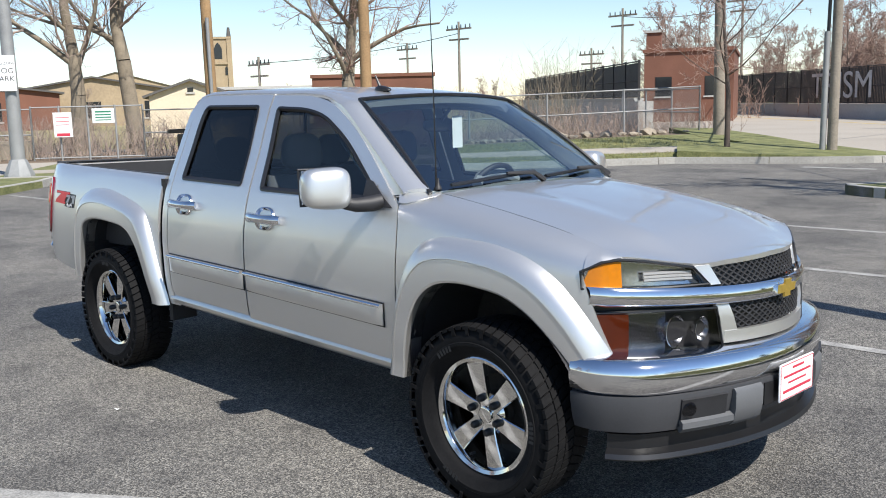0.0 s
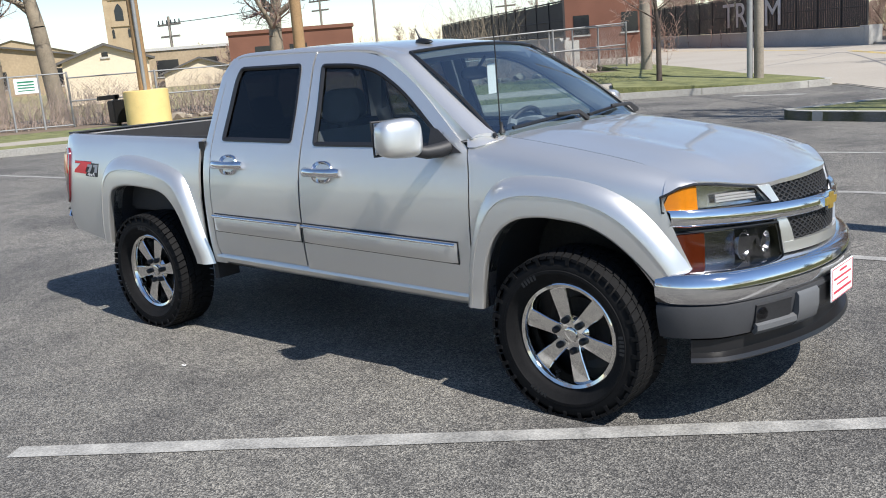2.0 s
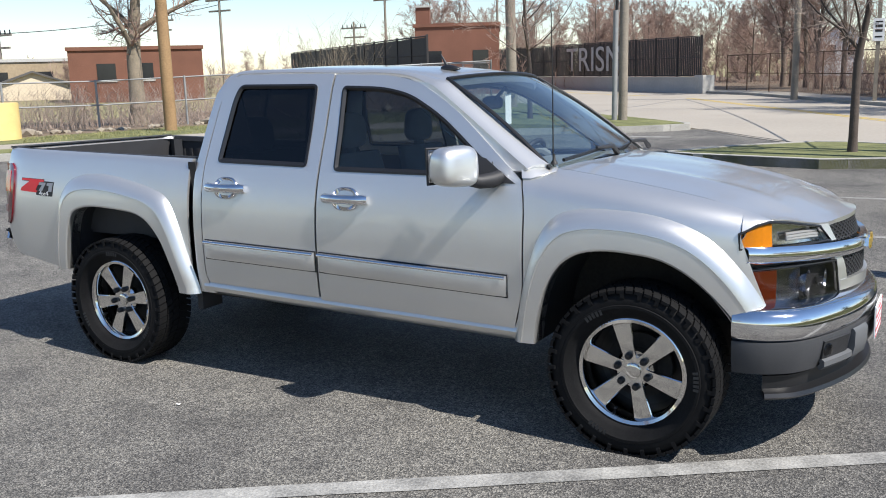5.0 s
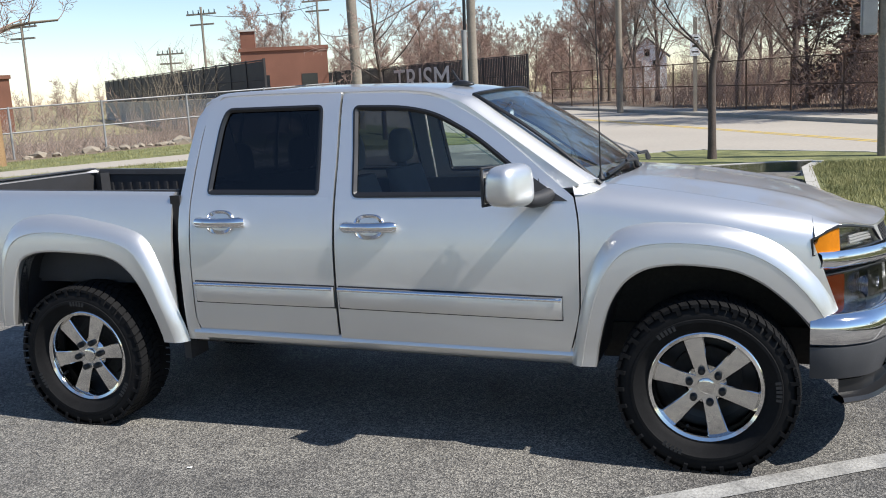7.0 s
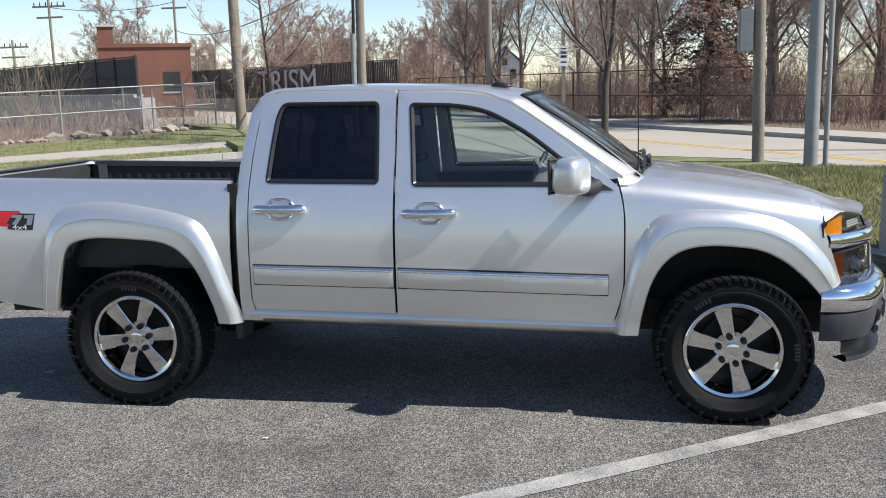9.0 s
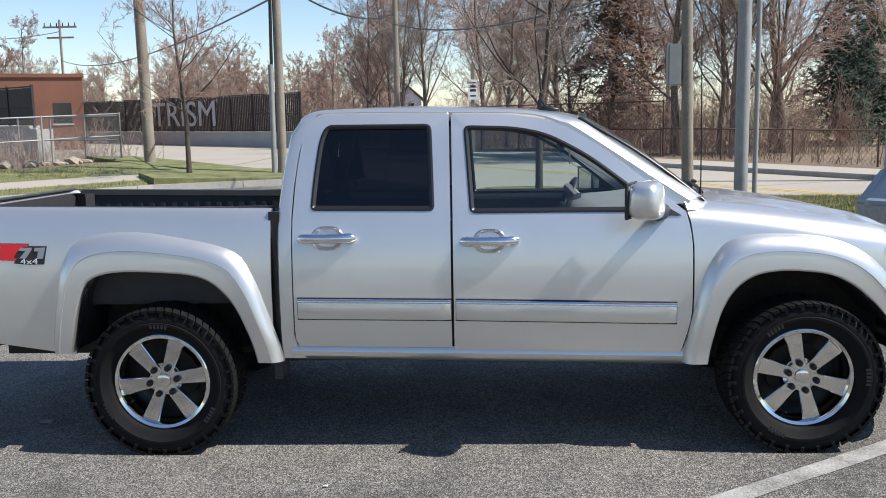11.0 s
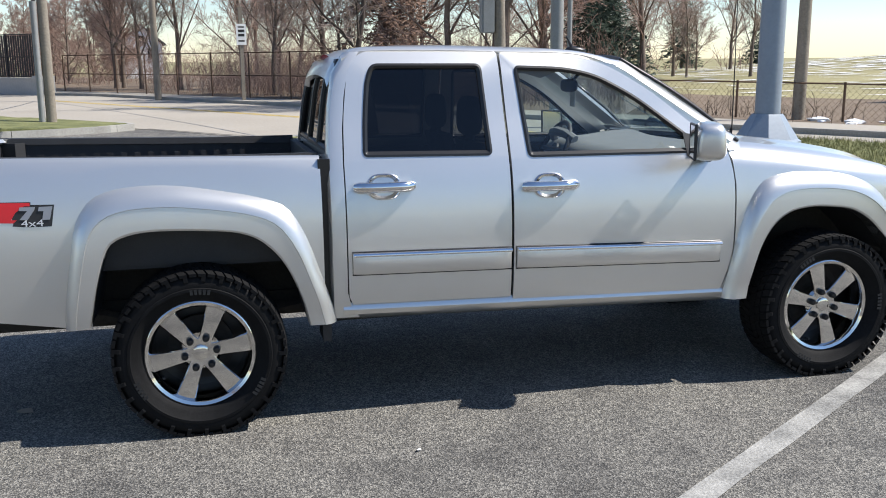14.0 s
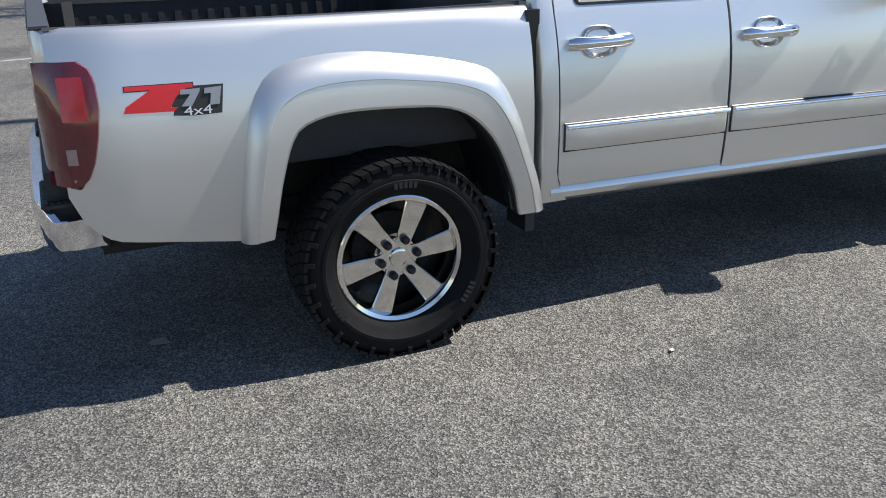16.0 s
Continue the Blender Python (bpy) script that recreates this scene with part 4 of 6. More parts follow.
def bumper_band(profile, i0=0, i1=73):
    rows = []
    for d, z in profile:
        row = []
        for i in range(i0, i1):
            a, b = plan[max(i - 1, 0)], plan[min(i + 1, 72)]
            t = Vector((b[0] - a[0], b[1] - a[1])).normalized()
            n = Vector((t.y, -t.x))
            row.append((plan[i][0] - n.x * d, plan[i][1] - n.y * d, z))
        rows.append(row)
    return rows


bumper = tp("front_bumper", grid(bumper_band([(0.16, 0.70), (0.07, 0.697), (0.03, 0.688), (0.008, 0.668), (0.0, 0.64), (0.0, 0.61), (0.006, 0.575), (0.02, 0.558), (0.05, 0.556)])), CHROME, None, "chrome front bumper with a grey valance", 60)
tp("valance", grid(bumper_band([(0.05, 0.56), (0.01, 0.556), (0.008, 0.53), (0.02, 0.46), (0.035, 0.415), (0.09, 0.40)])), DARKGREY, bumper, "dark grey lower bumper cover", 50)
for side in (-1, 1):
    tp("tow_guard", thick(grid(bumper_band([(0.0, 0.55), (-0.012, 0.535), (-0.012, 0.47), (0.0, 0.42), (0.02, 0.40)], 23, 29)), 0.03), VALANCE_GREY, bumper, "light grey bumper upright", 40, side=side)
    tp("valance_strip", thick(grid(bumper_band([(0.016, 0.458), (-0.002, 0.448), (-0.002, 0.425), (0.02, 0.405)], 15, 24)), 0.02), VALANCE_GREY, bumper, "light grey lower strip", 40, side=side)
    tp("fog_recess", thick(grid(bumper_band([(-0.001, 0.535), (0.004, 0.52), (0.008, 0.47), (0.012, 0.455)], 15, 23)), 0.01), BLACK, bumper, "black fog lamp recess", 40, side=side)
    x, y = plan[16]
    bm = lathe([(0.001, -0.002), (0.024, 0.0), (0.03, 0.006), (0.034, 0.02)], 20)
    bmesh.ops.rotate(bm, verts=bm.verts[:], cent=(0, 0, 0), matrix=Matrix.Rotation(radians(60), 3, "Z"))
    bmesh.ops.translate(bm, verts=bm.verts[:], vec=(x + 0.002, y, 0.495))
    tp("fog_lamp", bm, LENS_SMOKE, bumper, "small round fog lamp", side=side)
tp("air_opening", thick(grid(bumper_band([(0.004, 0.538), (0.004, 0.45)], 29, 44)), 0.01), TRIM, bumper, "black air opening", 40)
tp("air_dam", grid(bumper_band([(0.12, 0.41), (0.06, 0.40), (0.06, 0.345), (0.02, 0.335), (0.012, 0.318), (0.03, 0.305), (0.12, 0.31)], 5, 68)), TRIM, bumper, "black air dam lip", 50)
# dealer plate with bars in place of its writing
pl = tp("front_plate", box(4.102, 4.11, -0.15, 0.15, 0.45, 0.602), WHITE, None, "white dealer plate with red lines of print", 30, 0.003)
for y0, y1, z, h in ((-0.045, 0.055, 0.575, 0.009), (-0.12, 0.12, 0.547, 0.009), (-0.08, 0.08, 0.519, 0.007), (-0.125, 0.125, 0.487, 0.011)):
    tp("print_line", box(4.11, 4.1115, y0, y1, z - h / 2, z + h / 2), RED_INK, pl)
for y0, y1, z0, z1 in ((-0.142, 0.142, 0.594, 0.597), (-0.142, 0.142, 0.455, 0.458), (-0.144, -0.142, 0.458, 0.594), (0.142, 0.144, 0.458, 0.594)):
    tp("print_border", box(4.11, 4.1112, y0, y1, z0, z1), RED_INK, pl)

# mirrors
for side in (-1, 1):
    bm = bmesh.new()
    bmesh.ops.create_uvsphere(bm, u_segments=32, v_segments=20, radius=1)
    for v in bm.verts:
        c = [math.copysign(abs(k) ** 0.55, k) for k in v.co]
        v.co = (2.378 + 0.075 * c[0] * (1.0 - 0.1 * c[2]), -0.985 + 0.11 * c[1], 1.265 + 0.092 * c[2] * (1 + 0.06 * c[1]))
    swing = Matrix.Translation((2.403, -0.985, 0)) @ Matrix.Rotation(radians(-22), 4, "Z") @ Matrix.Translation((-2.378, 0.985, 0))
    bmesh.ops.transform(bm, matrix=swing, verts=bm.verts[:])
    mir = tp("side_mirror", bm, PAINT, None, "silver side mirror on a black foot", 60, side=side)
    bm = sweep([(2.43, -0.93, 1.2), (2.47, -0.87, 1.186), (2.505, -0.81, 1.19), (2.525, -0.765, 1.2)], [0.026, 0.032, 0.036, 0.034], 12)
    tp("mirror_foot", bm, BLACK, mir, "black mirror foot", 60, side=side)
    tp("mirror_sail", thick(grid([on_side([(2.405, 1.178), (2.505, 1.176), (2.61, 1.174)], 0.006), on_side([(2.4, 1.22), (2.475, 1.217), (2.545, 1.214)], 0.008), on_side([(2.395, 1.295), (2.415, 1.29), (2.44, 1.285)], 0.006)]), 0.004), BLACK, mir, "black triangular mirror base", 60, side=side)
    bm = box(2.299, 2.303, -1.07, -0.90, 1.19, 1.342)
    bmesh.ops.transform(bm, matrix=swing, verts=bm.verts[:])
    tp("mirror_glass", bm, CHROME, mir, "mirror glass", side=side, bevel=0.001)
    bm = sweep([(2.304, -0.885, 1.185), (2.304, -1.08, 1.185), (2.304, -1.085, 1.345), (2.304, -0.89, 1.345)], 0.008, 6, closed=True)
    bmesh.ops.transform(bm, matrix=swing, verts=bm.verts[:])
    tp("mirror_rim", bm, BLACK, mir, "black mirror rim", side=side)

# wipers, aerials, washer
for y0, y1 in ((-0.56, -0.02), (0.02, 0.52)):
    pts = [(2.745 + 0.085 * (1 - (y / 0.65) ** 2) - 0.06 * k, y, 1.262 + 0.04 * k + 0.012 * (1 - (y / 0.6) ** 2)) for k, y in ((0.15 + 0.6 * t, y0 + (y1 - y0) * t) for t in (0, 0.2, 0.4, 0.6, 0.8, 1))]
    wiper = tp("wiper_blade", sweep(pts, 0.009, 6), TRIM, None, "black windshield wiper")
    a, b = Vector(pts[3]), Vector((2.825, y1 + 0.02, 1.264))
    tp("wiper_arm", sweep([b, b.lerp(a, 0.3) + Vector((0.01, 0, 0.03)), a + Vector((0.012, 0, 0.014))], [0.016, 0.011, 0.007], 8), BLACK, wiper)
aerial = tp("whip_aerial", sweep([(2.735, -0.63, 1.225), (2.733, -0.63, 1.6), (2.725, -0.632, 2.07)], [0.0035, 0.003, 0.0018], 6), TRIM, None, "thin black whip aerial")
tp("aerial_base", lathe([(0.018, 0.0), (0.016, 0.01), (0.008, 0.02), (0.004, 0.05)], 12), BLACK, aerial).matrix_basis = Matrix.Translation((2.735, -0.63, 1.23)) @ Matrix.Rotation(radians(90), 4, "X")
bm = bmesh.new()
bmesh.ops.create_uvsphere(bm, u_segments=20, v_segments=10, radius=1)
for v in bm.verts:
    v.co = (2.0 + 0.06 * v.co.x, -0.28 + 0.026 * v.co.y, 1.71 + 0.022 * max(v.co.z, -0.4) * (1 - 0.4 * v.co.x))
fin = tp("roof_aerial", bm, TRIM, None, "small black roof aerial")
tp("aerial_stub", sweep([(1.985, -0.28, 1.715), (1.965, -0.28, 1.75), (1.945, -0.28, 1.785)], [0.011, 0.007, 0.004], 8), TRIM, fin)

# cargo bed
tp("bed_floor", box(-1.07, 0.58, -0.68, 0.68, 0.74, 0.78), LINER, None, "black bed liner floor", 30)
for side in (-1, 1):
    liner = tp("bed_liner_side", box(-1.07, 0.57, -0.70, -0.675, 0.76, 1.245), LINER, None, "black bed liner side", 30, side=side)
    for k in range(20):
        x = -0.95 + 0.075 * k
        tp("liner_rib", box(x, x + 0.035, -0.676, -0.664, 0.95, 1.17), LINER, liner, side=side, bevel=0.004)
    rows = [[(x, -y, 1.266 - 0.019 * (x + 0.8) + dz) for x in (-1.08, -0.8, -0.4, 0, 0.3, 0.57)] for y, dz in ((0.705, -0.012), (0.70, -0.004), (0.69, -0.002), (0.67, -0.006), (0.665, -0.04))]
    tp("bed_rail_cap", grid(rows), LINER, None, "black bed rail cap", 40, side=side)
    tp("liner_corner", thick(grid([[(-1.05, -0.665, z), (-0.98, -0.63, z), (-0.94, -0.665, z)] for z in (0.8, 1.0, 1.2, 1.24)]), 0.01), LINER, None, "", side=side)
tp("bed_front_wall", box(0.555, 0.59, -0.70, 0.70, 0.76, 1.225), LINER, None, "black bed front wall", 30, 0.004)
rows = []
for x, dz in ((-1.06, 1.245), (-1.075, 1.262), (-1.105, 1.262), (-1.12, 1.245), (-1.125, 1.1), (-1.13, 0.9), (-1.125, 0.7), (-1.11, 0.62)):
    rows.append([(x + 0.05 * max(0, abs(y) - 0.6) / 0.11, y, dz) for y in (0.71 * k / 16 for k in range(-16, 17))])
gate = tp("tailgate", thick(grid(rows), 0.015), PAINT, None, "silver tailgate with a grey cap", 40)
tp("tailgate_inner", box(-1.085, -1.06, -0.68, 0.68, 0.7, 1.245), LINER, gate, "black tailgate liner")
tp("tailgate_cap", box(-1.122, -1.055, -0.69, 0.69, 1.262, 1.274), DARKGREY, gate, "grey tailgate cap", bevel=0.005)
for side in (-1, 1):
    lamp_out = [(-1.088, 1.172), (-1.02, 1.168), (-0.972, 1.155), (-0.952, 1.11), (-0.952, 1.02), (-0.972, 0.92), (-1.005, 0.82), (-1.035, 0.782), (-1.07, 0.778), (-1.088, 0.80)]
    rows = []
    for u in range(17):
        z = 0.782 + (1.17 - 0.782) * u / 16
        xr = float(np.interp(z, [0.778, 0.80, 0.86, 0.94, 1.03, 1.11, 1.15, 1.172], [-1.04, -1.012, -0.985, -0.965, -0.95, -0.952, -0.966, -1.0]))
        rows.append([(xr, -(side_y(xr, z) - 0.004), z), (xr - 0.006, -(side_y(xr, z) + 0.01), z), (xr - 0.04, -(side_y(xr - 0.04, z) + 0.014), z), (-1.06, -(side_y(-1.06, z) + 0.012), z), (-1.095, -(side_y(-1.09, z) - 0.004), z), (-1.128, -0.72, z), (-1.135, -0.66, z)])
    lamp = tp("tail_lamp", thick(grid(rows), 0.012), RED, None, "dark red wrap-around tail lamp", 40, side=side)
    tp("bright_reflector", thick(grid([[(x, -(side_y(x, z) + 0.0165), z) for x in (-1.066, -1.03, -0.992)] for z in (0.99, 1.06, 1.125)]), 0.002), RED_BRIGHT, lamp, "bright red reflector", side=side)
    tp("reverse_lens", thick(grid([[(x, -(side_y(x, z) + 0.0165), z) for x in (-1.07, -1.055, -1.04)] for z in (0.855, 0.88, 0.905)]), 0.002), PALE_LENS, lamp, "pale round lens", side=side)
# rear bumper
rows = []
for dx, z in ((0.06, 0.715), (-0.01, 0.712), (-0.02, 0.70), (-0.022, 0.64), (-0.01, 0.585), (0.03, 0.56)):
    rows.append([(x + dx * (1 if abs(y) < 0.7 else 0.3), y, z + (0.0 if x < -1.15 else (0.585 - z) * 0.35)) for x, y in ((-1.0, -0.775), (-1.09, -0.785), (-1.14, -0.772), (-1.168, -0.735), (-1.18, -0.6), (-1.185, -0.3), (-1.185, 0), (-1.185, 0.3), (-1.18, 0.6), (-1.168, 0.735), (-1.14, 0.772), (-1.09, 0.785), (-1.0, 0.775))])
rb = tp("rear_bumper", thick(grid(rows), 0.01), CHROME, None, "chrome rear step bumper with black pads", 40)
for side in (-1, 1):
    tp("step_pad", box(-1.172, -1.04, -0.755, -0.42, 0.708, 0.722), BLACK, rb, "black ribbed step pad", side=side, bevel=0.003)
    bm = bmesh.new()
    for i in range(6):
        for k in range(11):
            box(-1.164 + 0.02 * i, -1.15 + 0.02 * i, -0.745 + 0.029 * k, -0.725 + 0.029 * k, 0.721, 0.727, bm)
    tp("pad_ribs", bm, BLACK, rb, "", None, side=side)
tp("bumper_mount", box(-1.15, -1.0, -0.72, 0.72, 0.58, 0.82), BLACK, None, "black panel above the rear bumper", 30)

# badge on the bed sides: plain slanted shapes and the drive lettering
def side_shape(pts, out, name, mat, parent, side, label=""):
    bm = bmesh.new()
    bm.faces.new([bm.verts.new(p) for p in on_side(pts, out)])
    bmesh.ops.triangulate(bm, faces=bm.faces[:])
    return tp(name, thick(bm, 0.002), mat, parent, label, 30, side=side)


def letters(text, size, mat, parent, m, name="lettering", label="", thickness=0.0006, align="CENTER"):
    """Flat lettering in the built-in font as a mesh."""
    cu = bpy.data.curves.new(name, "FONT")
    cu.body, cu.size, cu.align_x, cu.align_y, cu.extrude = text, size, align, "CENTER", thickness
    tmp = bpy.data.objects.new(name, cu)
    me = bpy.data.meshes.new_from_object(tmp)
    bpy.data.objects.remove(tmp)
    me.materials.clear()
    me.materials.append(mat)
    ob = new(name, me)
    ob.parent, ob.matrix_basis = parent, m
    return tagged(ob, label)


def badge_place(u, v):
    """The badge's own drawing plane, 174 wide and 52 high, on the bed's side."""
    return -0.883 + 0.0018 * u, 1.084 - 0.00172 * v - 0.00017 * u


for side in (-1, 1):
    def shape(pts, out, name, mat, parent=None, label=""):
        return side_shape([badge_place(u, v) for u, v in pts], out, name, mat, parent, side, label)
    b = shape([(78, 20), (96, -1), (176, -7), (168, 47), (120, 52), (82, 52), (84, 44)], 0.0012, "badge_ground", BLACK_INK, None, "red and grey slanted bed badge")
    shape([(4, -1), (124, -10), (124, 2), (4, 10)], 0.0014, "badge_edge", BLACK_INK, b)
    shape([(6, 0), (122, -8), (122, 0), (6, 8)], 0.0026, "badge_stroke", BADGE_RED, b)
    shape([(50, 4), (112, -1), (90, 18), (80, 36), (92, 36), (84, 44), (-1, 48), (4, 36)], 0.0026, "badge_stroke", BADGE_RED, b)
    shape([(100, 4), (134, 1), (132, 8), (116, 34), (98, 35), (116, 12), (98, 13)], 0.004, "badge_stroke", BADGE_GREY, b)
    shape([(142, 1), (172, -3), (165, 30), (148, 32), (152, 10), (140, 11)], 0.004, "badge_stroke", BADGE_GREY, b)
    y = side_y(-0.65, 1.0) + 0.006
    cx, cz = badge_place(126, 42)
    turn = Matrix.Rotation(radians(90), 4, "X") if side == -1 else Matrix.Rotation(radians(180), 4, "Z") @ Matrix.Rotation(radians(90), 4, "X")
    letters("4x4", 0.042, WHITE, b, Matrix.Translation((cx, side * y, cz - (0.03 if side == 1 else 0))) @ turn @ Matrix.Diagonal((1.45, 1, 1, 1)))

# rear cab wall and sliding window
tp("cab_back", box(0.615, 0.645, -0.69, 0.69, 0.5, 1.24), PAINT, None, "silver rear cab wall", 30)
pts = [(0.628, -0.655, 1.25), (0.665, -0.60, 1.5), (0.70, -0.535, 1.655), (0.70, 0.535, 1.655), (0.665, 0.60, 1.5), (0.628, 0.655, 1.25)]
rw = tp("rear_window", sweep(pts, 0.018, 6, closed=True), TRIM, None, "black-framed sliding rear window", 50)
bm = grid([[(0.63, y, 1.25), (0.664, y * 0.925, 1.5), (0.698, y * 0.83, 1.65)] for y in (-0.645, -0.3, 0, 0.3, 0.645)])
tp("rear_glass", bm, TINTED, rw, "dark tinted glass", 40).visible_shadow = False
for y in (-0.22, 0.22):
    tp("window_bar", sweep([(0.626, y, 1.25), (0.66, y * 0.95, 1.5), (0.694, y * 0.9, 1.65)], 0.012, 6), TRIM, rw)
tp("brake_lamp", box(0.66, 0.70, -0.16, 0.16, 1.672, 1.70), RED, None, "high red brake lamp", 30, 0.006)

# cabin
tp("cab_floor", box(0.65, 2.7, -0.7, 0.7, 0.46, 0.52), BLACK, None, "dark cabin floor", 30)
tp("headliner", grid([[(x, y, roof_z(x) - 0.06 - 0.05 * (y / 0.55) ** 2) for y in (-0.54, -0.3, 0, 0.3, 0.54)] for x in (0.7, 0.9, 1.2, 1.6, 2.0, 2.1)]), HEADLINER, None, "pale headliner", 40)
rows = []
for x, z in ((2.66, 1.225), (2.45, 1.2), (2.3, 1.19), (2.2, 1.17), (2.16, 1.12), (2.17, 1.0), (2.22, 0.85), (2.3, 0.7)):
    rows.append([(x - 0.03 * math.cos(2.2 * y), y, z + 0.02 * math.exp(-((y - 0.36) / 0.2) ** 2)) for y in (0.68 * k / 14 for k in range(-14, 15))])
dash = tp("dashboard", thick(grid(rows), 0.02), DASH, None, "dark grey dashboard", 45)
tp("dash_vent", box(2.12, 2.15, -0.62, -0.5, 1.04, 1.11), TRIM, dash, "black air vent", bevel=0.01)
tp("dash_vent", box(2.115, 2.145, -0.06, 0.06, 1.05, 1.12), TRIM, dash, "black air vent", bevel=0.01)
tp("instrument_hood", sweep([(2.2, 0.2, 1.2), (2.17, 0.26, 1.235), (2.16, 0.37, 1.245), (2.17, 0.48, 1.235), (2.2, 0.54, 1.2)], 0.03, 8), DASH, dash, "instrument hood")
wheel_pts = []
for i in range(32):
    a = 2 * math.pi * i / 32
    wheel_pts.append((2.13 + 0.19 * math.sin(a) * 0.42, 0.38 + 0.19 * math.cos(a), 1.125 + 0.19 * math.sin(a) * 0.9))
st = tp("steering_wheel", sweep(wheel_pts, 0.016, 8, closed=True), BLACK, None, "black three-spoke steering wheel", 60)
for a in (math.pi * 0.02, math.pi * 0.98, math.pi * 1.5):
    p = (2.13 + 0.185 * math.sin(a) * 0.42, 0.38 + 0.185 * math.cos(a), 1.125 + 0.185 * math.sin(a) * 0.9)
    tp("wheel_spoke", sweep([(2.145, 0.38, 1.125), p], [0.03, 0.014], 8), BLACK, st)
tp("wheel_hub", sweep([(2.13, 0.38, 1.125), (2.16, 0.38, 1.115), (2.33, 0.38, 1.04)], [0.055, 0.06, 0.03], 12), BLACK, st)
rm = bmesh.new()
bmesh.ops.create_uvsphere(rm, u_segments=20, v_segments=12, radius=1)
for v in rm.verts:
    v.co = (2.09 + 0.02 * v.co.x, 0.03 + 0.12 * math.copysign(abs(v.co.y) ** 0.6, v.co.y), 1.525 + 0.037 * math.copysign(abs(v.co.z) ** 0.6, v.co.z))
mirror_in = tp("inner_mirror", rm, BLACK, None, "black rear-view mirror", 60)
tp("mirror_stem", sweep([(2.1, 0.03, 1.54), (2.17, 0.03, 1.61)], 0.01, 8), BLACK, mirror_in)
tag = tp("hang_tag", plate([(-0.038, 1.4), (0.038, 1.4), (0.038, 1.57), (-0.038, 1.57)], 0, 0.002), PAPER, None, "white paper tag hanging from the mirror", None)
for v in tag.data.vertices:
    x, y, z = v.co
    v.co = (2.125 + y, 0.13 + x, z)


def seat(x, y, w, rear=False):
    rows = []
    z0, z1 = (0.82, 1.26) if not rear else (0.85, 1.25)
    for u in (0, 0.15, 0.5, 0.85, 1.0):
        z, lean = z0 + (z1 - z0) * u, -0.12 * u
        t = 0.075 * (1 - 0.45 * u)
        ring = []
        for a in (2 * math.pi * i / 20 for i in range(20)):
            c, s = math.cos(a), math.sin(a)
            ring.append((x + lean + t * math.copysign(abs(c) ** 0.6, c), y + w / 2 * (0.97 if u in (0, 1.0) else 1) * math.copysign(abs(s) ** 0.5, s), z))
        rows.append(ring)
    bm = grid(rows, closed=True)
    bm.verts.ensure_lookup_table()
    bm.faces.new([bm.verts[i] for i in range(20)][::-1]), bm.faces.new([bm.verts[80 + i] for i in range(20)])
    s = tp("seat", bm, SEAT, None, "dark grey cloth rear bench" if rear else "dark grey cloth front seat", 50)
    cush = box(x - 0.02, x + 0.46, y - w / 2, y + w / 2, 0.66, 0.84)
    tp("seat_cushion", cush, SEAT, s, "", 40, 0.04)
    for hy in ((y,) if not rear else (-0.38, 0.38)):
        bm = bmesh.new()
        bmesh.ops.create_uvsphere(bm, u_segments=24, v_segments=16, radius=1)
        for v in bm.verts:
            c = [math.copysign(abs(k) ** 0.6, k) for k in v.co]
            v.co = (x - 0.13 + 0.05 * c[0], hy + 0.125 * c[1] * (1 - 0.12 * c[2]), (1.385 if not rear else 1.36) + 0.1 * c[2])
        h = tp("headrest", bm, SEAT, s, "padded headrest", 60)
        tp("headrest_post", tube((x - 0.13, hy, 1.2), (x - 0.13, hy, 1.3), 0.04, 0.03), SEAT, s)


seat(1.52, -0.36, 0.5)
seat(1.52, 0.38, 0.5)
seat(0.86, 0.0, 1.25, True)

# underbody
frame_part = tp("chassis", box(-1.0, 3.7, -0.45, -0.36, 0.42, 0.54), IRON, None, "dark steel chassis rail", 30, body=False)
tp("chassis", box(-1.0, 3.7, 0.36, 0.45, 0.42, 0.54), IRON, None, "dark steel chassis rail", 30, body=False)
tp("floor_pan", box(0.6, 2.7, -0.72, 0.72, 0.44, 0.5), IRON, None, "dark floor pan", 30, body=False)
tp("engine_bay", box(2.7, 3.72, -0.42, 0.42, 0.36, 1.0), IRON, None, "dark engine bay", 30, body=False)
tp("bed_pan", box(-1.05, 0.58, -0.42, 0.42, 0.5, 0.74), IRON, None, "dark bed underside", 30, body=False)
tp("rear_axle", tube((0, -0.66, 0.37), (0, 0.66, 0.37), 0.05, sides=16), IRON, None, "rear axle tube", body=False)
tp("differential", tube((0.12, 0.05, 0.37), (-0.13, 0.05, 0.37), 0.11, 0.12, 16), IRON, None, "differential housing", body=False)
tp("leaf_spring", sweep([(-0.62, -0.5, 0.53), (-0.3, -0.5, 0.45), (0, -0.5, 0.42), (0.3, -0.5, 0.45), (0.6, -0.5, 0.5)], 0.03, 6), IRON, None, "rear leaf spring", body=False)
tp("exhaust_pipe", sweep([(2.6, 0.2, 0.38), (1.2, 0.25, 0.36), (0.4, 0.5, 0.42), (-0.3, 0.5, 0.6), (-0.9, -0.5, 0.53), (-1.0, -0.62, 0.53)], 0.03, 8), IRON, None, "exhaust pipe", body=False)
tp("fuel_tank", box(0.72, 1.6, 0.4, 0.7, 0.3, 0.46), BLACK, None, "black fuel tank", 30, 0.03, body=False)
for x in (1.68, 2.2):
    tp("frame_bracket", box(x, x + 0.11, -0.62, -0.5, 0.395, 0.45), IRON, None, "", 30, 0.01, body=False)
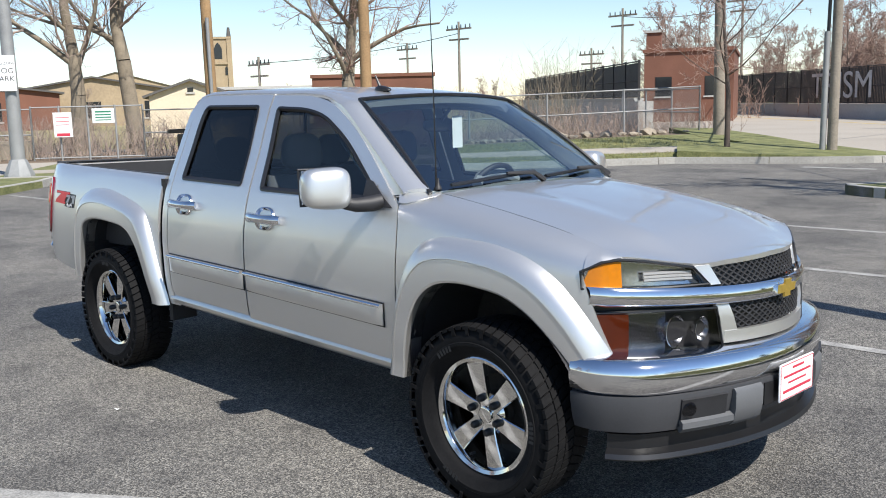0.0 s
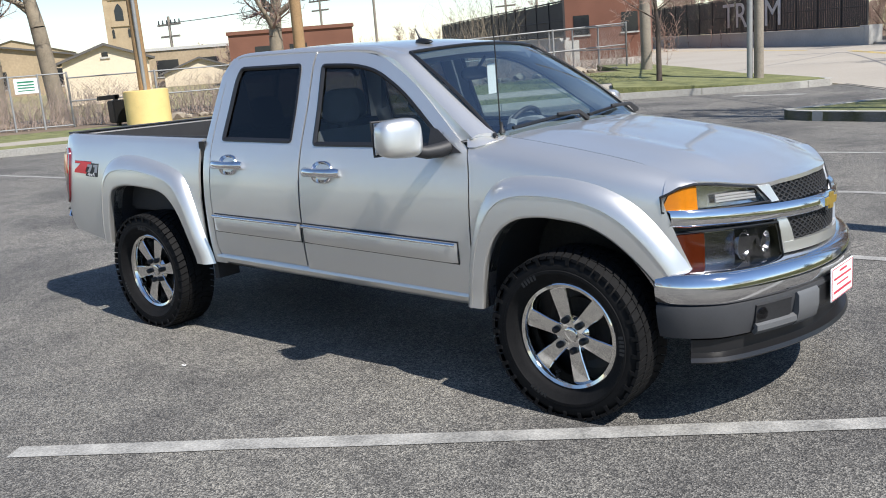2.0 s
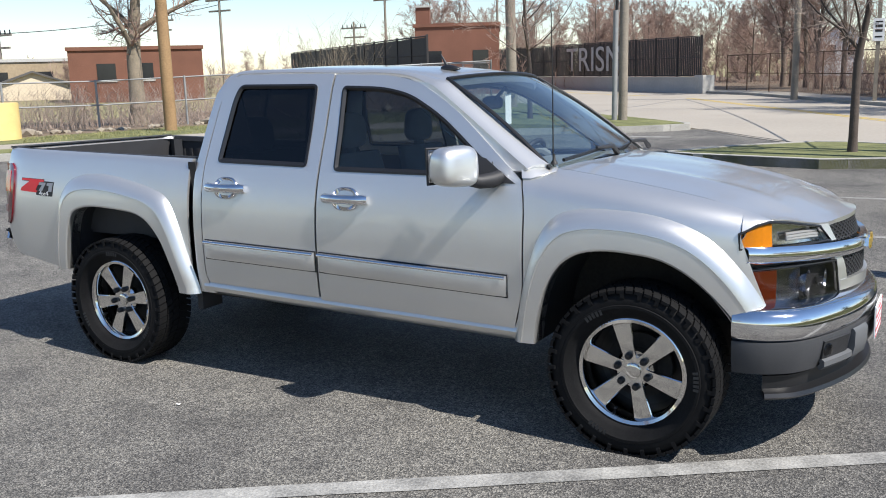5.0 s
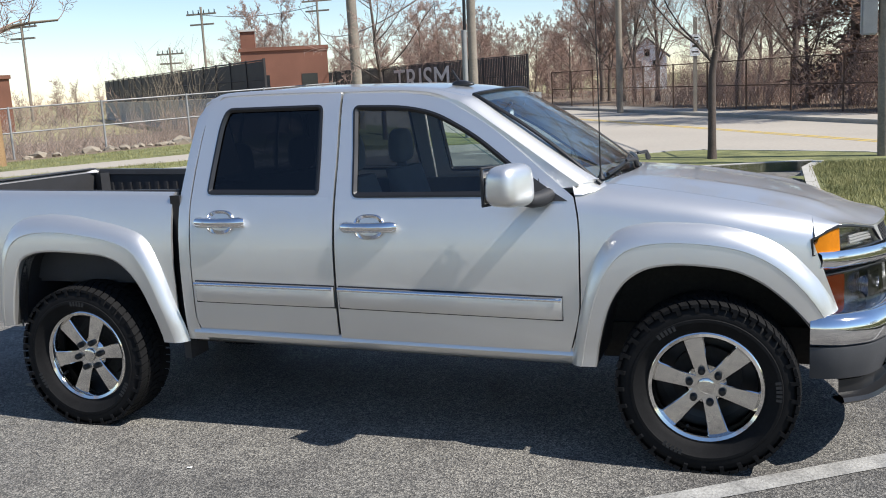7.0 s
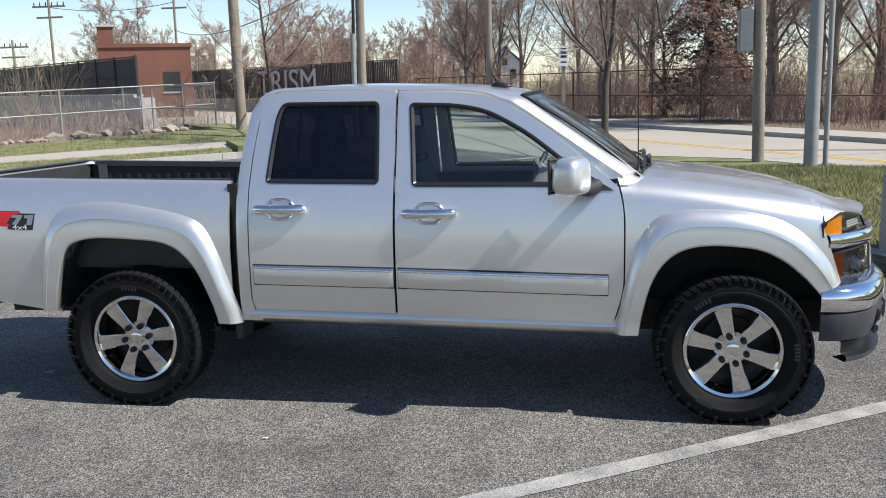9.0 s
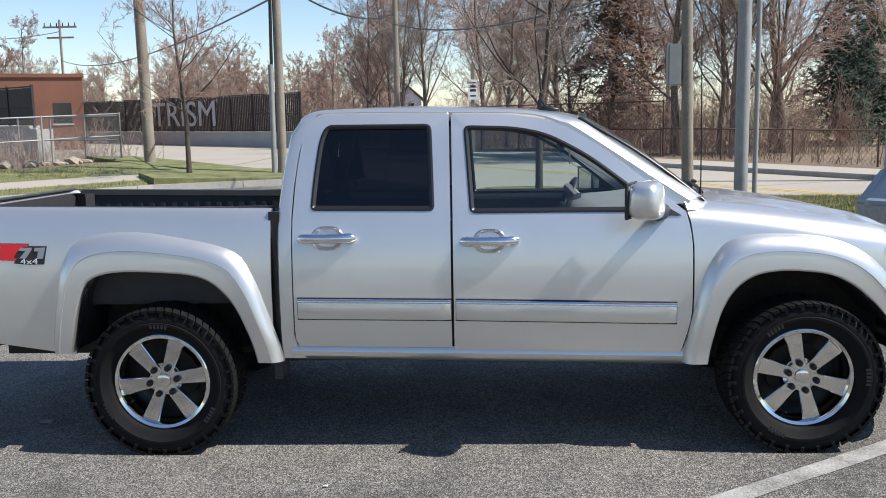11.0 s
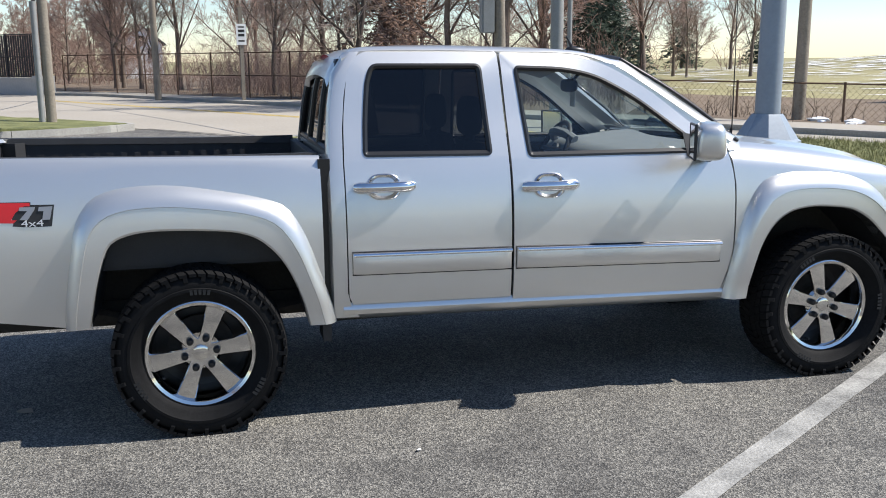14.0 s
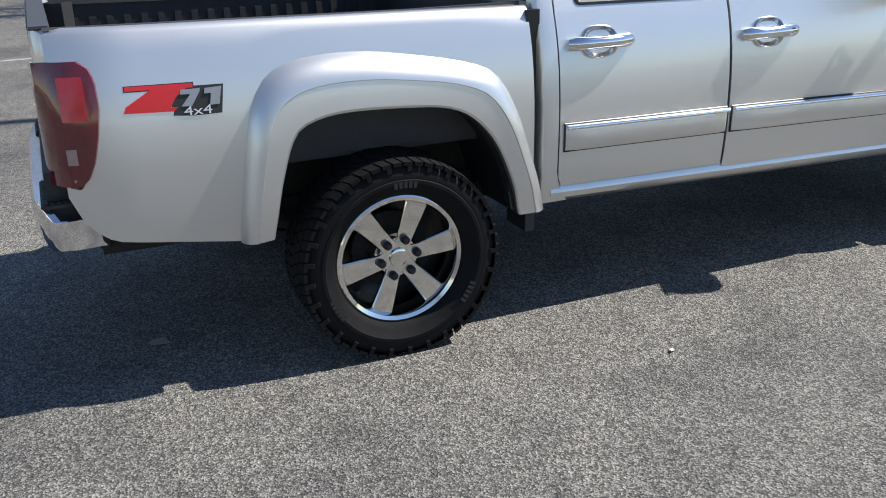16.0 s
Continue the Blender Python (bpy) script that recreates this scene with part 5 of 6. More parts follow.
tp("mud_flap", prism([(0.56, -0.78), (0.60, -0.78), (0.60, -0.62), (0.56, -0.62)], 0.36, 0.5), BLACK, None, "black splash guard", 30, body=False)
tp("tow_hook", sweep([(-0.86, -0.52, 0.56), (-0.86, -0.52, 0.51), (-0.94, -0.52, 0.51)], 0.025, 8), IRON, None, "tow hook", body=False)


# ---- wheels ----
def build_wheel():
    """A wheel round the y axis with its outer face towards -y; the rim is the part, the tyre and nuts are under it."""
    rim = bmesh.new()
    lathe([(0.243, 0.06), (0.242, -0.055), (0.249, -0.072), (0.246, -0.083), (0.24, -0.086), (0.226, -0.08), (0.216, -0.062), (0.208, 0.02), (0.203, 0.1)], 64, rim)
    spokes = []
    for k in range(6):
        a = radians(60 * k)
        stations = [(0.03, 0.036, -0.05), (0.075, 0.031, -0.056), (0.12, 0.034, -0.06), (0.165, 0.039, -0.062), (0.205, 0.043, -0.063), (0.222, 0.045, -0.063)]
        rows = []
        for r, w, y in stations:
            ring = [(r, y + 0.035, -w * 0.8), (r, y + 0.004, -w), (r, y, -w * 0.9), (r, y - 0.001, 0), (r, y, w * 0.9), (r, y + 0.004, w), (r, y + 0.035, w * 0.8)]
            rows.append([(x * math.cos(a) - z * math.sin(a), yy, x * math.sin(a) + z * math.cos(a)) for x, yy, z in ring])
        spokes.append(grid(rows))
    lathe([(0.0001, -0.052), (0.05, -0.052), (0.075, -0.05), (0.088, -0.035), (0.09, 0.02)], 40, rim)
    bmesh.ops.recalc_face_normals(rim, faces=rim.faces[:])
    w = tp("wheel", rim, WHEEL_CHROME, None, "six-spoke chrome wheel with a black all-terrain tyre", 35, body=False)
    for bm in spokes:
        bmesh.ops.recalc_face_normals(bm, faces=bm.faces[:])
        tp("spoke", bm, WHEEL_CHROME, w, "", 35, body=False)
    tyre = bmesh.new()
    lathe([(0.235, 0.1), (0.28, 0.115), (0.34, 0.115), (0.372, 0.1), (0.377, 0.05), (0.378, 0), (0.377, -0.055), (0.371, -0.098), (0.352, -0.118), (0.33, -0.124), (0.315, -0.123), (0.312, -0.126), (0.3, -0.126), (0.296, -0.121), (0.27, -0.108), (0.252, -0.09), (0.243, -0.075), (0.24, -0.06)], 72, tyre)
    t = tp("tyre", tyre, RUBBER, w, "black all-terrain tyre", 40, body=False)
    blocks = bmesh.new()
    rnd = random.Random(4)
    n = 58
    for i in range(n):
        for y0, y1, off, dr in ((-0.125, -0.075, 0.0, -0.006), (-0.068, -0.03, 0.5, 0), (-0.022, 0.02, 0.15, 0), (0.028, 0.068, 0.6, 0), (0.075, 0.12, 0.1, -0.006)):
            a0 = 2 * math.pi * (i + off) / n
            a1 = a0 + 2 * math.pi / n * (0.76 + 0.1 * rnd.random())
            sk = 0.35 * 2 * math.pi / n * (1 if y0 < 0 else -1)
            v = []
            for a, y, r in ((a0, y0, 0.365), (a1, y0, 0.365), (a1 + sk, y1, 0.37), (a0 + sk, y1, 0.37), (a0, y0, 0.385 + dr), (a1, y0, 0.385 + dr), (a1 + sk, y1, 0.387 + dr * 0.3), (a0 + sk, y1, 0.387 + dr * 0.3)):
                v.append(blocks.verts.new((r * math.cos(a), y, r * math.sin(a))))
            for f in ((4, 5, 6, 7), (0, 1, 5, 4), (1, 2, 6, 5), (2, 3, 7, 6), (3, 0, 4, 7)):
                blocks.faces.new([v[j] for j in f])
        a0 = 2 * math.pi * i / n
        v = []
        for a, y, r in ((a0, -0.121, 0.336), (a0 + 0.05, -0.121, 0.336), (a0 + 0.05, -0.1245, 0.376), (a0, -0.1245, 0.376), (a0, -0.1255, 0.345), (a0 + 0.05, -0.1255, 0.345), (a0 + 0.05, -0.124, 0.379), (a0, -0.124, 0.379)):
            if i % 2 == 0:
                v.append(blocks.verts.new((r * math.cos(a), y, r * math.sin(a))))
        if v:
            for f in ((4, 5, 6, 7), (0, 1, 5, 4), (1, 2, 6, 5), (2, 3, 7, 6), (3, 0, 4, 7)):
                blocks.faces.new([v[j] for j in f])
    bmesh.ops.recalc_face_normals(blocks, faces=blocks.faces[:])
    tp("tread", blocks, RUBBER, w, "deep block tread", None, body=False)
    for start in (70, 190, 310):
        ring = bmesh.new()
        for k in range(5):
            a0, a1 = start + 3.6 * k, start + 2.4 + 3.6 * k
            grid([[(r * math.cos(radians(a)), -0.1268 if r < 0.3 else -0.1272, r * math.sin(radians(a))) for a in (a0, (a0 + a1) / 2, a1)] for r in (0.285, 0.296, 0.309)], ring)
        tp("tyre_print", ring, RUBBER_LIGHT, w, "raised marks on the tyre wall", None, body=False)
    cap = tp("hub_cap", lathe([(0.0001, -0.064), (0.026, -0.064), (0.034, -0.061), (0.037, -0.05)], 32), WHEEL_CHROME, w, "silver hub cap", 35, body=False)
    for k in range(6):
        a = radians(60 * k)
        bm = lathe([(0.0001, -0.083), (0.010, -0.082), (0.0155, -0.076), (0.017, -0.05), (0.02, -0.043)], 12, cx=0.071 * math.cos(a), cz=0.071 * math.sin(a))
        tp("lug_nut", bm, TRIM, w, "", 40, body=False)
    tp("brake_disc", lathe([(0.05, 0.04), (0.15, 0.04), (0.15, 0.06)], 40), IRON, w, "rusty brake disc", 40, body=False)
    tp("wheel_back", lathe([(0.0001, 0.09), (0.21, 0.1)], 40), TRIM, w, "dark inner wheel", 40, body=False)
    tp("valve", tube((-0.185, -0.04, -0.08), (-0.18, -0.07, -0.078), 0.006, sides=8), BLACK, w, "", body=False)
    return w


first = build_wheel()
HUB_Y = 0.783
first.matrix_basis = pose(0, -HUB_Y, 0.372, 0, -9, 0)
for x, sgn, spin in ((3.2, -1, -44), (0, 1, 20), (3.2, 1, 35)):
    w = copy_thing(first, pose(x, sgn * HUB_Y, 0.372, 0, spin, 0) if sgn == -1 else pose(x, HUB_Y, 0.372, 0, 0, 180) @ pose(0, 0, 0, 0, spin, 0))
    w.name = "wheel"

# ---- trees ----
def branch_segments(rnd, height, trunk_r, spread, levels, fork_at, droop=0.0, lean=0.0, gather=0.75, kids=3):
    """Segments of a bare tree as (start, end, radius, radius, level): a leader, limbs round it, and ever finer twigs."""
    segs = []

    def grow(p, d, length, r, level):
        n = 7 if level == 0 else (5 if level == 1 else 4 if level == 2 else 3)
        for i in range(n):
            jit = Vector((rnd.gauss(0, 1), rnd.gauss(0, 1), rnd.gauss(0, 1))) * (0.07 if level == 0 else 0.16)
            d = (d + jit + Vector((0, 0, (0.09 if level else 0.0) - droop * level * 0.1))).normalized()
            q = p + d * length / n
            r1 = r * (0.8 if level == 0 else 0.78)
            segs.append((p, q, r, r1, level))
            if level + 1 < levels:
                for _ in range(kids if level == 0 else 2):
                    if rnd.random() < (0.95 if level == 0 else 0.85):
                        side = d.orthogonal().normalized()
                        side.rotate(Matrix.Rotation(rnd.uniform(0, 2 * math.pi), 3, d))
                        nd = (d * (1 - spread) + side * spread * rnd.uniform(0.7, 1.3)).normalized()
                        t = rnd.uniform(0.1, 1)
                        left = 1 - 0.55 * (i + t) / n
                        reach = (height * 0.46 if level == 0 else length * gather * 0.75) * left * rnd.uniform(0.7, 1.05)
                        grow(p.lerp(q, t), nd, reach, min(r1 * 0.62, r1 * rnd.uniform(0.42, 0.68)), level + 1)
            p, r = q, r1

    base = Vector((0, 0, 0))
    d0 = Vector((lean, 0, 1)).normalized()
    top = base + d0 * fork_at
    segs.append((base - Vector((0, 0, 0.15)), base + d0 * 0.25, trunk_r * 1.35, trunk_r * 1.05, 0))
    segs.append((base + d0 * 0.25, top, trunk_r * 1.05, trunk_r * 0.9, 0))
    grow(top, d0, height - fork_at, trunk_r * 0.88, 0)
    return segs


def tubes_mesh(name, segs, mat, thin=0.004):
    verts, faces = [], []
    for p, q, r0, r1, level in segs:
        k = 8 if r0 > 0.06 else (5 if r0 > 0.02 else 3)
        d = (q - p).normalized()
        a = d.orthogonal().normalized()
        b = d.cross(a)
        base = len(verts)
        for c, r in ((p, max(r0, thin)), (q, max(r1, thin * 0.7))):
            for i in range(k):
                t = 2 * math.pi * i / k
                verts.append(tuple(c + r * (math.cos(t) * a + math.sin(t) * b)))
        for i in range(k):
            j = (i + 1) % k
            faces.append((base + i, base + j, base + k + j, base + k + i))
    me = bpy.data.meshes.new(name)
    me.from_pydata(verts, [], faces)
    me.polygons.foreach_set("use_smooth", [True] * len(faces))
    me.materials.append(mat)
    return me


def bare_tree(seed, at, height, trunk_r, fork_at, spread=0.5, levels=5, bark=None, twig=None, label="bare deciduous tree with fine twigs", group="", droop=0.0, lean=0.0, gather=0.72, kids=3, thin=0.005, category="tree"):
    rnd = random.Random(seed)
    segs = branch_segments(rnd, height, trunk_r, spread, levels, fork_at, droop, lean, gather, kids)
    t = thing("tree", label, category, group, at=at)
    for nm, pick, mat in (("trunk", lambda s: s[4] < 2, bark or BARK), ("crown", lambda s: s[4] >= 2, twig or TWIG)):
        ob = new(nm, tubes_mesh(nm, [s for s in segs if pick(s)], mat, thin))
        ob.parent = t
    return t


def conifer(seed, at, height, radius, mat, label, group=""):
    """A spruce: tiers of drooping boughs with needle tufts."""
    rnd = random.Random(seed)
    t = thing("conifer", label, "tree", group, at=at)
    part("trunk", tube((0, 0, -0.1), (0, 0, height * 0.97), radius * 0.07, 0.02, 8), BARK, t, "brown trunk", 60)
    verts, faces = [], []
    n = int(height * 26)
    for i in range(n):
        z = height * (0.06 + 0.93 * (i / n))
        reach = radius * (1 - z / height) ** 0.8 * rnd.uniform(0.7, 1.12) + 0.1
        a = rnd.uniform(0, 2 * math.pi)
        tufts = max(4, int(reach * 11))
        for k in range(tufts):
            f = (k + 1) / tufts
            c = Vector((math.cos(a) * reach * f, math.sin(a) * reach * f, z - 0.28 * reach * f * f + 0.1 * rnd.gauss(0, 1)))
            for _ in range(3):
                d = Vector((rnd.gauss(0, 1), rnd.gauss(0, 1), rnd.gauss(0, 0.5) - 0.3)).normalized()
                w = d.orthogonal().normalized() * rnd.uniform(0.03, 0.06)
                L = rnd.uniform(0.16, 0.36)
                b = len(verts)
                verts += [tuple(c - w), tuple(c + w), tuple(c + d * L)]
                faces.append((b, b + 1, b + 2))
    me = bpy.data.meshes.new("crown")
    me.from_pydata(verts, [], faces)
    me.materials.append(mat)
    ob = new("crown", me)
    ob.parent = t
    return t


def brush(name, seed, spots, height, mat, label, stems=9, category="brush", thin=0.005):
    """A thicket of thin stems as one piece of stuff."""
    rnd = random.Random(seed)
    segs = []
    for x, y, z in spots:
        for _ in range(stems):
            p = Vector((x + rnd.gauss(0, 0.5), y + rnd.gauss(0, 0.5), z - 0.1))
            d = Vector((rnd.gauss(0, 0.25), rnd.gauss(0, 0.25), 1)).normalized()
            h = height * rnd.uniform(0.4, 1.1)
            r = 0.012
            for k in range(4):
                q = p + d * h / 4
                segs.append((p, q, r, r * 0.75, 2))
                for _ in range(2):
                    e = (d + Vector((rnd.gauss(0, 0.6), rnd.gauss(0, 0.6), rnd.gauss(0, 0.3)))).normalized()
                    segs.append((q, q + e * h * rnd.uniform(0.1, 0.3), r * 0.6, r * 0.3, 3))
                p, r = q, r * 0.75
                d = (d + Vector((rnd.gauss(0, 0.15), rnd.gauss(0, 0.15), 0))).normalized()
    return tagged(new(name, tubes_mesh(name, segs, mat, thin)), label, category, kind="stuff")


def grass_blades(seed, count, inside, z, label):
    """Short leaning blades in small tufts over a lawn, as one piece of stuff."""
    rnd = random.Random(seed)
    verts, faces = [], []
    while len(faces) < count:
        cx, cy = inside(rnd)
        for _ in range(6):
            x, y = cx + rnd.gauss(0, 0.05), cy + rnd.gauss(0, 0.05)
            a, h, w = rnd.uniform(0, 2 * math.pi), rnd.uniform(0.03, 0.085), rnd.uniform(0.003, 0.007)
            c, s_ = math.cos(a), math.sin(a)
            lx, ly = rnd.gauss(0, 0.03), rnd.gauss(0, 0.03)
            b0 = len(verts)
            verts += [(x - w * c, y - w * s_, z(x, y) - 0.01), (x + w * c, y + w * s_, z(x, y) - 0.01), (x + lx, y + ly, z(x, y) + h)]
            faces.append((b0, b0 + 1, b0 + 2))
    me = bpy.data.meshes.new("grass_blades")
    me.from_pydata(verts, [], faces)
    me.materials.append(BLADES)
    return tagged(new("grass_blades", me), label, "grass", kind="stuff")


def lawn_spot(rnd):
    y = rnd.uniform(-3.5, 11.2)
    edge = float(np.interp(y, [-8, -1.5, 1.9, 4.2, 7, 10.5, 11.5], [9.5, 6.6, 5.4, 4.5, 4.05, 4.12, 4.36])) + 0.2
    far = (11.3 - 0.506 * y) / 0.862
    return edge + max(0.1, far - edge) * rnd.random(), y


def lawn_z(x, y):
    c, along_road = 0.862 * x + 0.506 * y, -0.506 * x + 0.862 * y
    return 0.152 + 0.3 * min(1, max(0, (6.0 - along_road) / 4)) * float(np.interp(c, [8, 8.8, 9.8, 10.8, 11.3], [0, 0.12, 0.5, 0.9, 1]))


grass_blades(41, 120000, lawn_spot, lawn_z, "short spring grass on the lawn beside the lot")
grass_blades(42, 16000, lambda rnd: (lambda k, o: (-4.9 - 0.645 * k - 0.764 * o, 17.9 - 0.764 * k + 0.645 * o))(rnd.uniform(0, 13), rnd.choice((rnd.uniform(0.2, 1.25), rnd.uniform(2.7, 6.0)))), lambda x, y: verge_z(x, y, (0.764 * (-4.9 - x) + 0.645 * (y - 17.9))), "short spring grass on the verge")

# the two young street trees
bare_tree(11, pose(-6.0, 18.6, 0.25, 0, 0, 40), 6.8, 0.07, 1.4, 0.62, 5, BARK_DARK, TWIG, "young bare street tree on the grass island", gather=0.7)
bare_tree(23, pose(2.72, 12.35, 0.14, 0, 0, 10), 7.0, 0.07, 1.5, 0.62, 5, BARK_DARK, TWIG_GREY, "young bare street tree beside the road", gather=0.7)
# old trees behind the gates and beside the wooden pole
bare_tree(5, pose(-27.5, 11.2, 0, 0, 0, 0), 12.5, 0.3, 2.2, 0.55, 5, BARK_PALE, TWIG_GREY, "old bare tree with pale crooked limbs", gather=0.75, lean=0.15)
bare_tree(8, pose(-26.9, 13.2, 0, 0, 0, 90), 12.5, 0.3, 3.4, 0.5, 5, BARK_PALE, TWIG_GREY, "old bare tree with pale crooked limbs", gather=0.75, lean=-0.1)
bare_tree(31, pose(-31, 9.5, 0, 0, 0, 200), 10, 0.22, 2.5, 0.55, 5, BARK_PALE, TWIG_GREY, "old bare tree with pale crooked limbs")
bare_tree(14, pose(-19.5, 17.3, 0.2, 0, 0, 30), 10.0, 0.26, 2.2, 0.55, 5, BARK_PALE, TWIG, "old bare tree with a dense brown crown", gather=0.82, kids=5, thin=0.007)

# the wood: a few kinds, each built once and copied
rnd = random.Random(77)
kinds = [bare_tree(100 + i, pose(-5 + 3.4 * i, 54 - 5.0 * i, 0.1, 0, 0, 40 * i), 10.5 + 1.5 * (i % 3), 0.13 + 0.012 * i, 1.2 + 0.6 * (i % 2), 0.46, 5, BARK, TWIG if i % 2 == 0 else TWIG_GREY, "bare roadside tree among undergrowth", "trees beyond the road", gather=0.8, kids=3, thin=0.009) for i in range(5)]
for i in range(62):
    s = rnd.uniform(-14, 46) if i < 44 else rnd.uniform(-62, -16)
    c = (21.5 + 22 * rnd.random() ** 1.3) if i < 44 else rnd.uniform(52, 85)
    x, y = along(c, s)
    if s > 32:
        x, y = x - 4, y + 6
    if 8 < x and i < 44 and (y < 26 or (x > 12 and y + 5 < 1.9 * x)):
        continue
    k = kinds[i % 5]
    m = pose(x, y, 0.1 if i < 44 else ground_height(x, y), 0, 0, rnd.uniform(0, 360))
    t = copy_thing(k, m)
    t.scale = [rnd.uniform(0.75, 1.1)] * 3
far_kinds = [bare_tree(140 + i, pose(-22 + 9 * i, 84 + 6 * i, -1.0, 0, 0, 60 * i), 9.5 + i, 0.15, 1.2, 0.5, 5, BARK, TWIG, "far bare tree with a dense reddish crown", "far trees", gather=0.8, kids=3, thin=0.012) for i in range(2)]
for i in range(52):
    # crowns behind the bridge walls and the taller brick building
    a = radians(rnd.uniform(-31, -7))
    d = rnd.uniform(70, 115)
    t = copy_thing(far_kinds[i % 2], pose(5 + d * math.sin(a), -4 + d * math.cos(a), -1.2, 0, 0, rnd.uniform(0, 360)))
    t.scale = [rnd.uniform(0.6, 0.95)] * 3
    t["group"] = "far trees"
for i in range(46):
    # low scrub trees under the open sky
    a = radians(rnd.uniform(-78, -31))
    d = rnd.uniform(62, 105)
    t = copy_thing(kinds[(i * 3) % 5], pose(5 + d * math.sin(a), -4 + d * math.cos(a), -0.6, 0, 0, rnd.uniform(0, 360)))
    t.scale = [rnd.uniform(0.18, 0.36)] * 3
    t["group"] = "far trees"
# out of view: added to mirror in the glass and darken the doors' reflections
for i in range(7):
    t = copy_thing(kinds[i % 5], pose(-34 + 5.2 * i + rnd.uniform(-1.5, 1.5), -24 - rnd.uniform(0, 9), 0, 0, 0, rnd.uniform(0, 360)))
    t.scale = [rnd.uniform(0.8, 1.15)] * 3
    t["group"], t["label"] = "trees behind the lot", "unseen bare tree added behind the lot for reflections"
for i in range(13):
    a, d = radians(rnd.uniform(23, 35)), rnd.uniform(52, 76)
    x, y = d * math.sin(a), d * math.cos(a)
    t = copy_thing(kinds[i % 5], pose(x, y, ground_height(x, y), 0, 0, rnd.uniform(0, 360)))
    t.scale = [rnd.uniform(0.5, 0.8)] * 3
    t["group"] = "far trees"
conifer(3, pose(7.0, 33.5, 0.1), 13, 2.6, NEEDLES_BROWN, "tall brown-needled spruce among bare trees")
conifer(6, pose(16.2, 33.5, 0.1), 8.2, 2.3, NEEDLES, "dark green spruce at the field's edge")
conifer(9, pose(18.6, 36.5, 0.1), 7.2, 2.0, NEEDLES, "dark green spruce at the field's edge")
for x, y, h in ((42, 74, 8.2), (49, 72, 5.6), (33, 72, 7.6)):
    conifer(int(x), pose(x, y, ground_height(x, y)), h, 2.1, NEEDLES, "dark green spruce on the far field", "far spruces")
conifer(12, pose(27.2, 21.5, 0.1), 7.0, 2.6, NEEDLES, "broad dark spruce by the rusty fence")

# undergrowth
spots = [(*along(rnd.uniform(20.4, 27), rnd.uniform(16, 40)), 0.1) for _ in range(190)]
brush("undergrowth", 1, spots, 2.6, TWIG, "tangled bare undergrowth beyond the pavement")
spots = [(*along(rnd.uniform(20.3, 21.2), rnd.uniform(-45, 18)), 0.1) for _ in range(260)]
brush("undergrowth", 2, spots, 0.75, BARK, "dry vines and weeds along the rusty fence", 4)
spots = []
for _ in range(240):
    k, o = rnd.uniform(-1, 30), rnd.uniform(0.5, 6)
    spots.append((-10 - 0.64 * k - 0.77 * o, 24.2 - 0.77 * k + 0.64 * o, 0.2))
brush("undergrowth", 3, spots, 1.15, TWIG_GREY, "grey bare shrubs behind the chain-link fence")
spots = [(-14.5 - 0.71 * k - 1.5 + rnd.uniform(-0.6, 0.6), 26.5 + 0.71 * k - 1.0, 0.2) for k in (rnd.uniform(0, 16) for _ in range(26))]
brush("undergrowth", 4, spots, 3.4, BARK_PALE, "pale saplings before the bridge wall", 3)

spots = []
for _ in range(420):
    a, d = radians(rnd.uniform(-80, 30)), rnd.uniform(66, 100)
    spots.append((4 + d * math.sin(a), -4 + d * math.cos(a), -0.4))
brush("far_thicket", 6, spots, 2.9, TWIG, "brown haze of far bare thicket", 6, thin=0.016)

# ---- fences, walls, poles ----
def chain_fence(a, b, h, step, ground, label, mat=GALV, wire=0.11, rails=(1.0,), wire_mat=None):
    f = thing("chain_link_fence", label, "fence")
    A, B = Vector(a), Vector(b)
    L = (B - A).length
    d = (B - A).normalized()
    n = max(1, round(L / step))
    for i in range(n + 1):
        p = A + d * L * i / n
        z = ground(p.x, p.y)
        part("fence_post", tube((p.x, p.y, z - 0.2), (p.x, p.y, z + h + 0.04), 0.032, sides=8), mat, f, smooth=60)
    for k in rails:
        part("fence_rail", sweep([(p.x, p.y, ground(p.x, p.y) + h * k) for p in (A + d * L * i / (n * 2) for i in range(n * 2 + 1))], 0.021, 6), mat, f, smooth=60)
    segs = []
    s = -h
    while s < L:
        for sg in (1, -1):
            lo, hi = (s, s + h) if sg == 1 else (s + h, s)
            u0, u1 = max(0, min(L, lo)), max(0, min(L, hi))
            if abs(u1 - u0) > 0.02:
                za, zb = abs(u0 - lo), abs(u1 - lo)
                p, q = A + d * u0, A + d * u1
                segs.append((Vector((p.x, p.y, ground(p.x, p.y) + za)), Vector((q.x, q.y, ground(q.x, q.y) + zb)), 0.0028, 0.0028, 3))
        s += wire
    ob = new("wire_mesh", tubes_mesh("wire_mesh", segs, wire_mat or (WIRE if mat is GALV else mat), 0.0028))
    ob.parent = f
    ob["kind"] = "stuff"
    return f


def fence_ground(x, y):
    return verge_z(x, y, 6.5)


